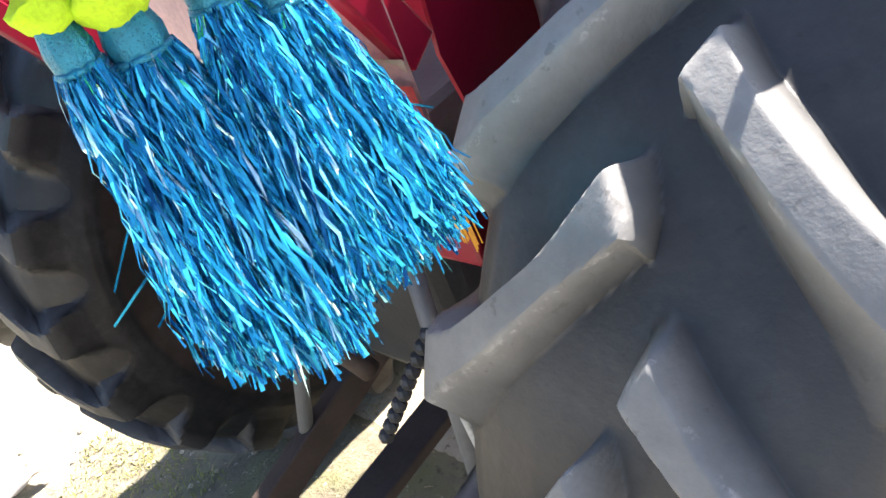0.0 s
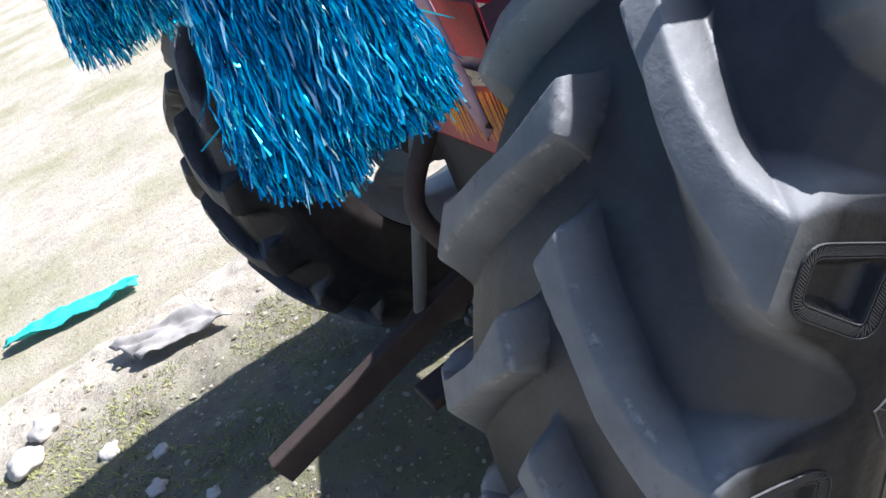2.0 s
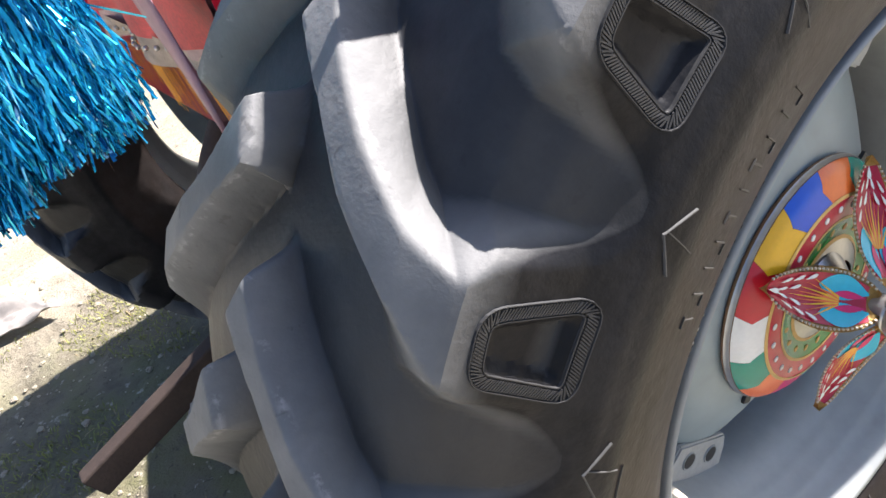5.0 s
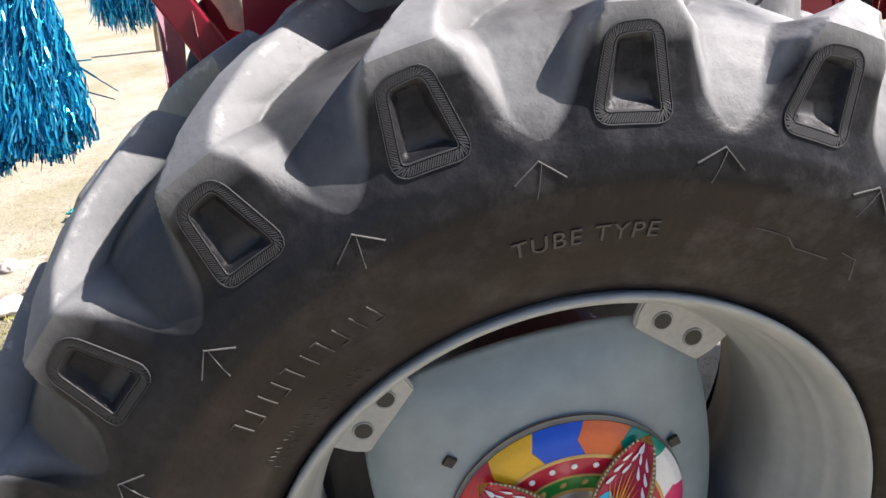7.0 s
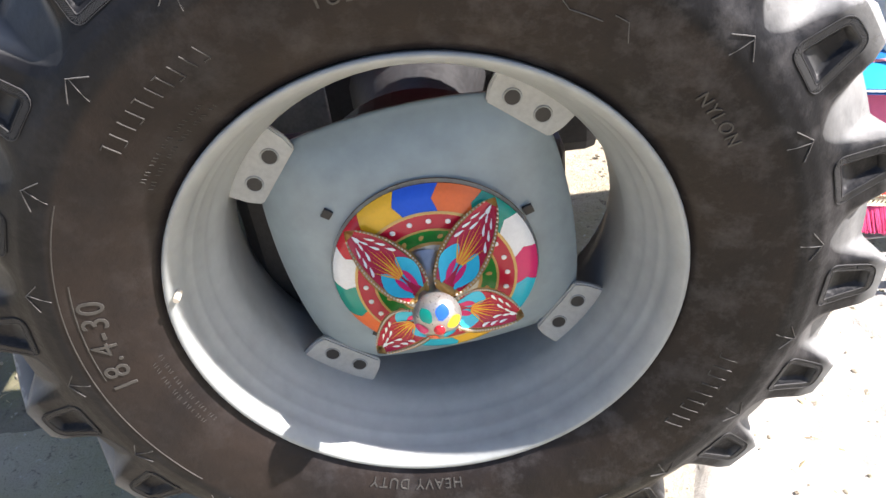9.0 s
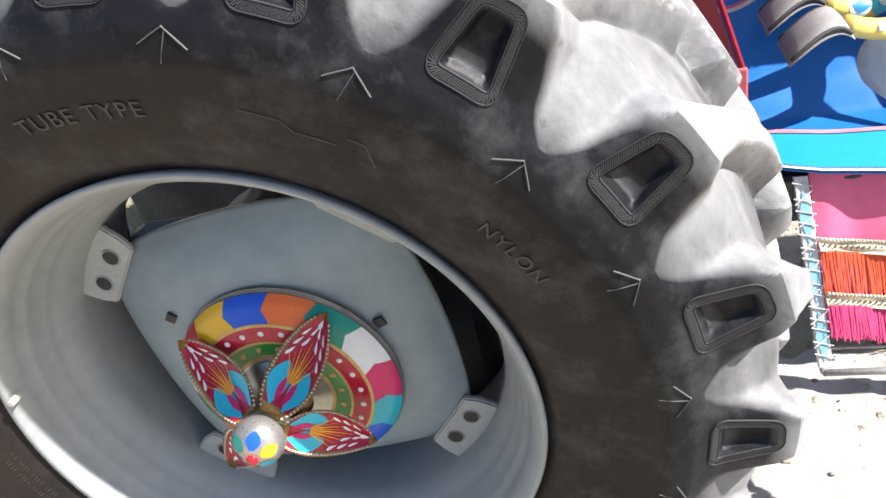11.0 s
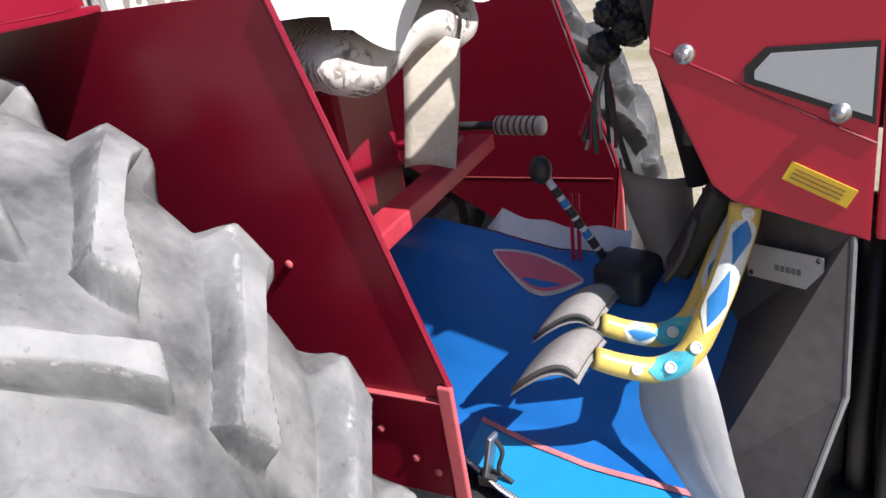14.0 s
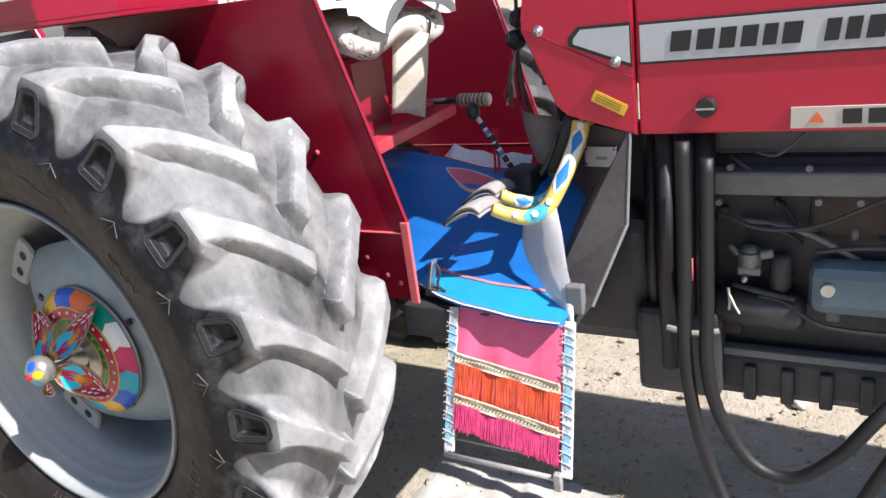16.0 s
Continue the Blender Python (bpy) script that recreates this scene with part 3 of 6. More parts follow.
def dish_y(r):
    return float(np.interp(r, [0.0, 0.04, 0.07, 0.085, 0.11, 0.142, 0.176, 0.186, 0.189], [0.035, 0.040, 0.052, 0.056, 0.052, 0.054, 0.068, 0.078, 0.086]))


def ring_piece(r0, r1, a0, a1, lift=0.0, n=10, point=0.0, m=3):
    """A piece of the dish between two radii and angles; point pushes its ends out into an arrow shape."""
    bm = bmesh.new()
    rows = []
    for j in range(m + 1):
        r = r0 + (r1 - r0) * j / m
        bend = point * (1 - abs(2 * j / m - 1))
        rows.append([bm.verts.new((r * math.cos(a), dish_y(r) - lift, r * math.sin(a))) for a in [a0 + bend + (a1 - a0) * k / n for k in range(n + 1)]])
    for a, b in zip(rows, rows[1:]):
        for k in range(n):
            bm.faces.new((a[k], a[k + 1], b[k + 1], b[k]))
    return bm


bm = bmesh.new()
lathe(bm, [(0.0, 0.045), (0.04, 0.05), (0.085, 0.0575), (0.142, 0.0555), (0.176, 0.0695), (0.186, 0.0795), (0.1895, 0.088), (0.186, 0.092), (0.0, 0.092)], 96)
dish = part("dish", bm, SATIN["brown"], ornament, smooth=True)
dish.matrix_basis = Matrix.Translation((0.012, -0.004, -0.016)) @ Matrix.Diagonal((0.93, 1, 0.93, 1))
order = ["blue", "yellow", "red", "white", "green", "orange", "magenta", "teal", "yellow", "blue", "teal", "magenta", "white", "green", "orange"]
step_a = 2 * math.pi / len(order)
for k, nm in enumerate(order):
    a0 = radians(83) + k * step_a
    part("rim_panel", ring_piece(0.145, 0.186, a0, a0 + step_a * 0.995, 0.0004, 8, 0.07, 6), SATIN[nm], dish, smooth=True)
for r0, r1, nm in ((0.1405, 0.1455, GOLD), (0.112, 0.1405, SATIN["cherry"]), (0.108, 0.1125, GOLD), (0.082, 0.108, SATIN["leaf"]), (0.077, 0.0825, GOLD), (0.048, 0.077, STEEL), (0.1865, 0.1895, STEEL)):
    part("band", ring_piece(r0, r1, 0, 2 * math.pi, 0.0006 if nm is not GOLD else 0.0012, 96), nm, dish, smooth=True)
DOT = bmesh.new()
bmesh.ops.create_uvsphere(DOT, u_segments=10, v_segments=6, radius=0.0052, matrix=Matrix.Diagonal((1, 0.3, 1, 1)))
dot0 = part("white_dot", DOT, SATIN["white"], dish, smooth=True)
dot0.location = (0.1275, dish_y(0.1275) - 0.001, 0)
for k in range(1, 24):
    a = 2 * math.pi * k / 24
    shared("white_dot", dot0, dish, Matrix.Translation((0.1275 * math.cos(a), dish_y(0.1275) - 0.001, 0.1275 * math.sin(a))))
bm = bmesh.new()
bmesh.ops.create_uvsphere(bm, u_segments=8, v_segments=5, radius=0.0042, matrix=Matrix.Diagonal((1.5, 0.3, 1, 1)))
gd = part("gold_fleck", bm, GOLD, dish)
gd.matrix_basis = Matrix.Translation((0.095, dish_y(0.095) - 0.001, 0))
for k in range(1, 18):
    a = 2 * math.pi * k / 18
    shared("gold_fleck", gd, dish, Matrix.Translation((0.095 * math.cos(a), dish_y(0.095) - 0.001, 0.095 * math.sin(a))) @ Matrix.Rotation(-a + 0.7, 4, "Y"))
bm = bmesh.new()
lathe(bm, [(0.05, 0.046), (0.035, 0.030), (0.022, 0.022), (0.020, -0.034), (0.024, -0.040), (0.0, -0.042)], 32)
part("stem", bm, STEEL, ornament, "bright turned metal stem", smooth=True)
BOSS = Vector((0.010, -0.058, -0.001))
bm = bmesh.new()
bmesh.ops.create_uvsphere(bm, u_segments=28, v_segments=18, radius=0.038, matrix=Matrix.Translation(BOSS) @ Matrix.Diagonal((1, 0.85, 1, 1)))
boss = part("boss", bm, plain("worn silver paint", (0.42, 0.40, 0.38), 0.3, 0.7, vary=0.3, scale=60), ornament, "round boss painted in colour patches", smooth=True)
for k, nm in enumerate(["blue", "green", "magenta", "orange", "teal", "yellow"]):
    bm = bmesh.new()
    a0 = k * math.pi / 3 + 1.2
    rows = []
    for j in range(7):
        f = 0.30 + 0.55 * j / 6
        w = 0.40 * math.sin(math.pi * (0.15 + 0.8 * j / 6))
        rows.append([bm.verts.new(BOSS + 0.0388 * Vector((math.sin(f * 1.35) * math.cos(a), -0.85 * math.cos(f * 1.35), math.sin(f * 1.35) * math.sin(a)))) for a in (a0 - w, a0, a0 + w)])
    for a, b in zip(rows, rows[1:]):
        for q in (0, 1):
            bm.faces.new((a[q], a[q + 1], b[q + 1], b[q]))
    part("patch", bm, SATIN[nm], boss, smooth=True)
bm = bmesh.new()
bmesh.ops.create_uvsphere(bm, u_segments=12, v_segments=8, radius=0.009, matrix=Matrix.Translation(BOSS + Vector((0.002, -0.033, -0.002))) @ Matrix.Diagonal((1, 0.4, 1, 1)))
part("tip", bm, SATIN["red"], boss, smooth=True)


def petal(tip, up):
    """A leaf-shaped metal petal from beside the boss to tip, facing up, with its painted fields."""
    base = BOSS + Vector((0, 0.018, 0)) + (Vector(tip) - BOSS).normalized() * 0.026
    ax = Vector(tip) - base
    L = ax.length
    ax.normalize()
    nrm = (Vector(up) - ax * Vector(up).dot(ax)).normalized()
    sd = ax.cross(nrm)

    def at(s, w, lift):
        half = 0.096 * (s * 0.97 + 0.03) ** 0.55 * max(0.0, 1.0 - s + 0.001) ** 0.78
        cup = 0.010 * (w * w) - 0.010 * math.sin(math.pi * s)
        return base + ax * (s * L) + sd * (w * half) + nrm * (lift + cup)

    def sheet(s0, s1, w0, w1, lift, taper=None, n=14, m=8):
        bm = bmesh.new()
        rows = []
        for i in range(n + 1):
            f = i / n
            s = s0 + (s1 - s0) * f
            g = taper(f) if taper else 1.0
            mid, hw = (w0 + w1) / 2, (w1 - w0) / 2 * g
            rows.append([bm.verts.new(at(s, mid - hw + 2 * hw * k / m, lift)) for k in range(m + 1)])
        for a, b in zip(rows, rows[1:]):
            for k in range(m):
                bm.faces.new((a[k], a[k + 1], b[k + 1], b[k]))
        return bm

    leaf = sheet(0, 1, -1, 1, 0)
    bmesh.ops.solidify(leaf, geom=leaf.faces[:], thickness=0.0025)
    body = part("petal", leaf, GOLD, ornament, "pointed metal petal with a gold edge and painted leaf pattern", smooth=True)
    part("red_field", sheet(0.08, 0.93, -0.80, 0.80, 0.0016), SATIN["cherry"], body, smooth=True)
    blade = lambda f: math.sin(math.pi * min(1, max(0.02, f))) ** 0.8
    for q in (-1, 1):
        part("turquoise_leaf", sheet(0.07, 0.47, q * 0.04, q * 0.84, 0.0024, blade), SATIN["turquoise"], body, smooth=True)
        part("magenta_leaf", sheet(0.10, 0.34, q * 0.10, q * 0.36, 0.0032, blade, 6, 3), SATIN["magenta"], body, smooth=True)

    def stroke(name, mat, s0, w0, s1, w1, wide, lift, shape):
        """A brush stroke on the petal, from (s0, w0) to (s1, w1)."""
        bm = bmesh.new()
        n = 7
        rows = []
        for i in range(n + 1):
            f = i / n
            hw = wide * shape(f)
            rows.append([bm.verts.new(at(s0 + (s1 - s0) * f, w0 + (w1 - w0) * f + q * hw, lift)) for q in (-1, 0, 1)])
        for a, b in zip(rows, rows[1:]):
            for k in (0, 1):
                bm.faces.new((a[k], a[k + 1], b[k + 1], b[k]))
        part(name, bm, mat, body, smooth=True)

    drop = lambda f: 0.06 + (math.sin(math.pi * f ** 0.6) if f < 1 else 0.0)
    for k in range(9):
        w = (k - 4) / 4
        stroke("orange_ray", SATIN["orange" if k % 2 else "yellow"], 0.30, 0.10 * w, 0.74 - 0.20 * abs(w), 0.62 * w, 0.045, 0.0036 + 0.0001 * k, lambda f: 1.05 - f)
    for q in (-1, 1):
        for s0, w0, ln in ((0.50, 0.70, 0.10), (0.61, 0.66, 0.10), (0.72, 0.60, 0.10), (0.63, 0.34, 0.11), (0.75, 0.22, 0.11)):
            stroke("white_drop", SATIN["white"], s0, q * w0, s0 + ln, q * (w0 - 0.16), 0.062, 0.0046, drop)
    stroke("white_drop", SATIN["white"], 0.83, 0.0, 0.93, 0.0, 0.16, 0.0046, drop)
    bd = bmesh.new()
    for q in (-1, 1):
        for k in range(26):
            p = at(0.04 + 0.035 * k, q * 0.90, 0.0012)
            bmesh.ops.create_cube(bd, size=0.0026, matrix=Matrix.Translation(p))
    tagged(part("bead_edging", bd, CREAM, body, "row of pale beads along the petal edge"), kind="stuff")


petal((0.120, 0.060, 0.124), (-0.25, -1, 0.35))
petal((-0.121, 0.055, 0.096), (0.25, -1, 0.35))
petal((0.146, 0.012, -0.080), (-0.1, -1, 0.45))
petal((-0.098, 0.000, -0.112), (0.1, -1, 0.35))

# ---- far rear wheel ----
far_wheel = thing("rear_wheel", "tractor rear wheel on the far side, its inner face in shade", "wheel", (0, 2.0, AXLE), "rear wheels")
tyre(far_wheel, SHADED_RUBBER, cols=24, mirror=True, phase=PHASE + 0.11, pockets=False)
rim(far_wheel, -1)
disc(far_wheel, -1)
for k in range(4):
    bracket(far_wheel, radians(52.5 + 90 * k), -1)

# ---- ground ----
def ground_h(x, y):
    p = Vector((x, y, 0))
    near = math.exp(-((x * x + (y - 0.8) ** 2) / 60))
    h = 0.014 * noise.noise(p * 1.3) + 0.007 * noise.noise(p * 4.1) + 0.004 * noise.noise(p * 11.0)
    return h * near - 0.004


n = 240
span = [3.2 * math.sinh(5.6 * (2 * k / n - 1)) / 2.2 for k in range(n + 1)]
gv = [(x, y + 0.8, ground_h(x, y + 0.8)) for y in span for x in span]
gf = [(j * (n + 1) + i, j * (n + 1) + i + 1, (j + 1) * (n + 1) + i + 1, (j + 1) * (n + 1) + i) for j in range(n) for i in range(n)]
tagged(mesh_part("ground", gv, gf, GROUND), "dry dusty bare earth", "ground", kind="structure")


def worn_patch(name, label, x0, x1, y0, y1, step, relief, material):
    """A finely broken stretch of the ground that sinks into it at its edges."""
    nx, ny = int((x1 - x0) / step), int((y1 - y0) / step)
    vs = []
    for j in range(ny + 1):
        for i in range(nx + 1):
            x, y = x0 + step * i, y0 + step * j
            e = min(i, nx - i, j, ny - j) * step
            f = min(1.0, e / 0.12)
            vs.append((x, y, ground_h(x, y) + 0.010 + relief(x, y) * f - 0.03 * (1 - f)))
    fs = [(j * (nx + 1) + i, j * (nx + 1) + i + 1, (j + 1) * (nx + 1) + i + 1, (j + 1) * (nx + 1) + i) for j in range(ny) for i in range(nx)]
    return tagged(mesh_part(name, vs, fs, material), label, "ground", kind="structure")


def track_relief(x, y):
    """Pressed bars of a tread, with crumbled edges."""
    u = (x + 0.55 * abs(y - 0.28)) / 0.13 + 0.25 * noise.noise(Vector((x * 5, y * 5, 2)))
    bar_h = 0.020 * float(smooth01((abs((u % 1.0) - 0.5) - 0.20) / 0.12)) * (1.0 if -0.1 < y < 0.68 else 0.3)
    return bar_h * (0.5 + 0.7 * noise.noise(Vector((x * 3, y * 3, 9)))) + 0.008 * noise.noise(Vector((x * 16, y * 16, 1))) + 0.005 * noise.noise(Vector((x * 45, y * 45, 4)))


worn_patch("tyre_track", "dusty earth pressed by tractor tread bars", 0.45, 2.6, -0.35, 0.95, 0.016, track_relief, PACKED)
worn_patch("trodden_earth", "trodden mossy earth with small lumps, shade painted in", -2.6, -0.10, 0.45, 3.1, 0.022, lambda x, y: 0.008 * noise.noise(Vector((x * 7, y * 7, 5))) + 0.006 * noise.noise(Vector((x * 19, y * 19, 1))) + 0.004 * noise.noise(Vector((x * 40, y * 40, 4))), SHADED_EARTH)
GRASS = plain("dull grass", (0.26, 0.26, 0.08), 0.8, vary=0.4, scale=40)
STRAW = plain("straw litter", (0.36, 0.28, 0.15), 0.85, vary=0.4, scale=40)
rng = random.Random(5)


def scatter(name, label, count, area, material, length, flat):
    verts, faces = [], []
    for _ in range(count):
        x0, x1, y0, y1 = area
        x, y = rng.uniform(x0, x1), rng.uniform(y0, y1)
        if noise.noise(Vector((x * 2.3, y * 2.3, 7))) < -0.05:
            continue
        a, l, w = rng.uniform(0, 6.28), length * rng.uniform(0.4, 1.2), rng.uniform(0.0012, 0.003)
        d = Vector((math.cos(a), math.sin(a), 0))
        up = 0.25 if flat else rng.uniform(0.5, 1.4)
        s = Vector((-d.y, d.x, 0)) * w
        p = Vector((x, y, ground_h(x, y) + 0.010))
        q = p + d * l * 0.5 + Vector((0, 0, l * up * 0.6))
        e = p + d * l + Vector((0, 0, l * up * (0.3 if flat else 0.8)))
        b = len(verts)
        verts += [p - s, p + s, q + s * 0.8, q - s * 0.8, e]
        faces += [(b, b + 1, b + 2, b + 3), (b + 3, b + 2, b + 4)]
    ob = mesh_part(name, verts, faces, material, smooth=False)
    return tagged(ob, label, "grass", kind="stuff")


gvs, gfs = [], []
ico = bmesh.new()
bmesh.ops.create_icosphere(ico, subdivisions=1, radius=1.0)
ico.verts.ensure_lookup_table()
iv, fi = [v.co.copy() for v in ico.verts], [[v.index for v in f.verts] for f in ico.faces]
ico.free()
for _ in range(1900):
    x, y = rng.choice(((rng.uniform(-2.0, -0.4), rng.uniform(0.5, 2.9)), (rng.uniform(0.6, 2.3), rng.uniform(-0.3, 1.8))))
    r = 0.0035 + 0.012 * rng.random() ** 4
    b = len(gvs)
    gvs += [(x + v.x * r * rng.uniform(0.7, 1.3), y + v.y * r * rng.uniform(0.7, 1.3), ground_h(x, y) + 0.012 + v.z * r * 0.6) for v in iv]
    gfs += [[b + k for k in f] for f in fi]
tagged(mesh_part("clods", gvs, gfs, GROUND, smooth=False), "small dry clods of earth", "clods", kind="stuff")
scatter("grass", "short sparse dull green grass", 9000, (-2.0, -0.55, 1.35, 2.5), GRASS, 0.018, False)
scatter("straw", "dry straw litter on bare earth", 3200, (-2.2, 2.6, -0.3, 4.2), STRAW, 0.05, True)

# ---- tractor body ----
MID_Y = 1.0


def both(fn):
    """Build on the near side and mirrored on the far side."""
    return [fn(1), fn(-1)]


def side_y(s, d):
    """y at distance d from the tractor's middle, near (1) or far (-1)."""
    return MID_Y - s * d


def fender(s):
    near = s == 1
    th = thing("fender", "dark red painted sheet steel fender over the rear tyre", "fender", (0, 0, 0), "rear fenders")
    y0 = side_y(s, 0.465)
    y1 = y0 + s * 0.006
    bm = bmesh.new()
    plate(bm, [(0.706, 0.735), (0.730, 0.936), (0.655, 1.19), (0.56, 1.50), (-0.34, 1.50), (-0.36, 1.30), (-0.30, 1.0), (0.10, 0.98), (0.40, 0.80), (0.45, 0.735)], y0, y1)
    part("side_plate", bm, RED, th)
    bm = bmesh.new()
    lip = [(0.712, 0.735), (0.736, 0.938), (0.662, 1.19), (0.568, 1.50)]
    for (xa, za), (xb, zb) in zip(lip, lip[1:]):
        tube(bm, [(xa, y0, za), (xb, y0, zb)], 0.005, 6)
    part("edge_lip", bm, RED, th)
    bm = bmesh.new()
    box(bm, (0.718, y0 - s * 0.010, 0.730) if s == 1 else (0.718, y0, 0.730), (0.742, y0, 0.945) if s == 1 else (0.742, y0 + 0.010, 0.945), 0.003)
    part("front_strip", bm, PINK_RED, th, "faded pinkish red edge strip")
    # the shelf over the tyre widens towards the rear, with an upturned lip
    edge = [(-0.295, side_y(s, 0.868)), (0.14, side_y(s, 0.868)), (0.26, side_y(s, 0.75)), (0.28, side_y(s, 0.50))]
    for name, pts, z0, z1 in (("top_shelf", edge + [(0.28, y0), (-0.295, y0)], 1.500, 1.510), ("shelf_lip", edge + [(x, y + s * 0.010) for x, y in edge[::-1]], 1.510, 1.562)):
        bm = bmesh.new()
        lowv, topv = [[bm.verts.new((x, y, z)) for x, y in pts] for z in (z0, z1)]
        bm.faces.new(lowv)
        bm.faces.new(topv[::-1])
        for k in range(len(pts)):
            q = (k + 1) % len(pts)
            bm.faces.new((lowv[k], lowv[q], topv[q], topv[k]))
        bmesh.ops.bevel(bm, geom=bm.edges[:], offset=0.002, segments=2, affect="EDGES")
        part(name, bm, RED, th)
    bm = bmesh.new()
    box(bm, (-0.025, -0.012, -0.125), (0.025, 0.012, 0.125), 0.004, Matrix.Translation((-0.445, y0, 1.43)) @ Matrix.Rotation(radians(-27), 4, "Y"))
    part("rear_brace", bm, RED, th)
    bm = bmesh.new()
    box(bm, (-0.43, y0 - 0.010, 1.432), (-0.33, y0 + 0.010, 1.468), 0.004)
    part("cross_brace", bm, RED, th)
    for x, z in ((0.60, 0.845), (0.655, 0.80), (0.50, 1.12), (0.69, 0.78)):
        bm = bmesh.new()
        bmesh.ops.create_uvsphere(bm, u_segments=10, v_segments=6, radius=0.007, matrix=Matrix.Translation((x, y0 - s * 0.001, z)) @ Matrix.Diagonal((1, 0.6, 1, 1)))
        part("rivet", bm, PINK_RED, th, smooth=True)
    bm = bmesh.new()
    box(bm, (0.20 if s == -1 else 0.40, y0 - 0.010 if s == 1 else y0 - 0.007, 0.915), (0.72, y0 + 0.004 if s == 1 else y0 + 0.010, 0.918), 0.001)
    part("seam", bm, PINK_RED, th)
    return th


both(fender)

bm = bmesh.new()
box(bm, (0.11, 0.318, 1.510), (0.25, 0.40, 1.56), 0.006)
tagged(part("wood_block", bm, plain("pale wood", (0.55, 0.36, 0.14), 0.7, vary=0.25)), "pale yellow wooden block on the fender shelf", "block")
bm = bmesh.new()
bmesh.ops.create_icosphere(bm, subdivisions=4, radius=0.05, matrix=Matrix.Translation((-0.362, 0.60, 1.435)) @ Matrix.Diagonal((0.75, 0.7, 1.45, 1)))
for v in bm.verts:
    v.co += 0.012 * noise.noise_vector(v.co * 22) + 0.006 * noise.noise_vector(v.co * 60)
tagged(part("tied_cloth", bm, CREAM, smooth=True), "crumpled pale cloth tied to the fender brace", "cloth")

# ---- axle, gearbox and underbody ----
gearbox = thing("transmission", "dark oily cast iron transmission and rear axle housing", "transmission", (0.2, MID_Y, 0.7))


def gpart(name, fn, mat, label="", smooth=False):
    bm = bmesh.new()
    fn(bm)
    bmesh.ops.translate(bm, vec=(-0.2, -MID_Y, -0.7), verts=bm.verts)
    return part(name, bm, mat, gearbox, label, smooth)


gpart("axle_tube", lambda bm: tube(bm, spline([(0, 0.17, 0.735), (0, 0.40, 0.735), (0, 0.7, 0.735), (0, 1.0, 0.735), (0, 1.3, 0.735), (0, 1.6, 0.735), (0, 1.83, 0.735)], 2), [0.12, 0.11, 0.10, 0.11, 0.14, 0.18, 0.24, 0.24, 0.18, 0.14, 0.11, 0.10, 0.11][:13], 20), IRON, smooth=True)
for ya, yb in ((0.19, 0.34), (1.66, 1.81)):
    gpart("drum", lambda bm: tube(bm, [(0, ya, 0.735), (0, yb, 0.735)], 0.21, 40), IRON)
# boxes added so the gaps beside the disc look dark
gpart("brake_housing", lambda bm: box(bm, (-0.36, 0.30, 0.46), (-0.14, 0.42, 0.86), 0.03), IRON)
gpart("brake_housing", lambda bm: box(bm, (0.10, 0.34, 0.40), (0.28, 0.44, 0.80), 0.03), IRON)
gpart("centre_housing", lambda bm: box(bm, (-0.28, 0.80, 0.50), (0.45, 1.20, 0.98), 0.04), IRON)
gpart("bell_housing", lambda bm: box(bm, (0.44, 0.82, 0.52), (1.25, 1.18, 0.885), 0.05), IRON)
gpart("lift_cover", lambda bm: box(bm, (-0.30, 0.84, 0.97), (0.20, 1.16, 1.08), 0.03), IRON)
gpart("dusty_guard", lambda bm: box(bm, (-0.50, 0.59, 0.68), (-0.19, 0.605, 0.86), 0.004), plain("dusty galvanised plate", (0.45, 0.45, 0.43), 0.7, vary=0.4, scale=40, bump=0.5), "dusty grey metal plate behind the disc")

# red rear cross members
rear_frame = thing("rear_frame", "dark red rear frame above the hitch", "frame", (-0.3, MID_Y, 1.2))
for lo, hi in (((-0.40, 0.55, 1.02), (-0.34, 1.45, 1.16)), ((-0.42, 0.62, 1.16), (-0.36, 0.70, 1.50)), ((-0.42, 1.30, 1.16), (-0.36, 1.38, 1.50))):
    bm = bmesh.new()
    box(bm, lo, hi, 0.008)
    bmesh.ops.translate(bm, vec=(0.3, -MID_Y, -1.2), verts=bm.verts)
    part("beam", bm, RED, rear_frame)

# ---- hitch ----
RUST = plain("rusty dark steel", (0.06, 0.042, 0.034), 0.7, 0.2, vary=0.45, scale=30, bump=0.4)
hitch = thing("hitch_linkage", "dark rusty three-point hitch arms behind the tractor", "hitch", (-0.2, MID_Y, 0.5))


def hpart(name, fn, mat=RUST, label="", smooth=False):
    bm = bmesh.new()
    fn(bm)
    bmesh.ops.translate(bm, vec=(0.2, -MID_Y, -0.5), verts=bm.verts)
    return part(name, bm, mat, hitch, label, smooth)


def bar(bm, a, b, w, h, bevel=0.006):
    """A flat bar from a to b, w wide and h high."""
    a, b = Vector(a), Vector(b)
    d = b - a
    q = d.to_track_quat("X", "Z").to_matrix().to_4x4()
    box(bm, (0, -w / 2, -h / 2), (d.length, w / 2, h / 2), bevel, Matrix.Translation(a) @ q)


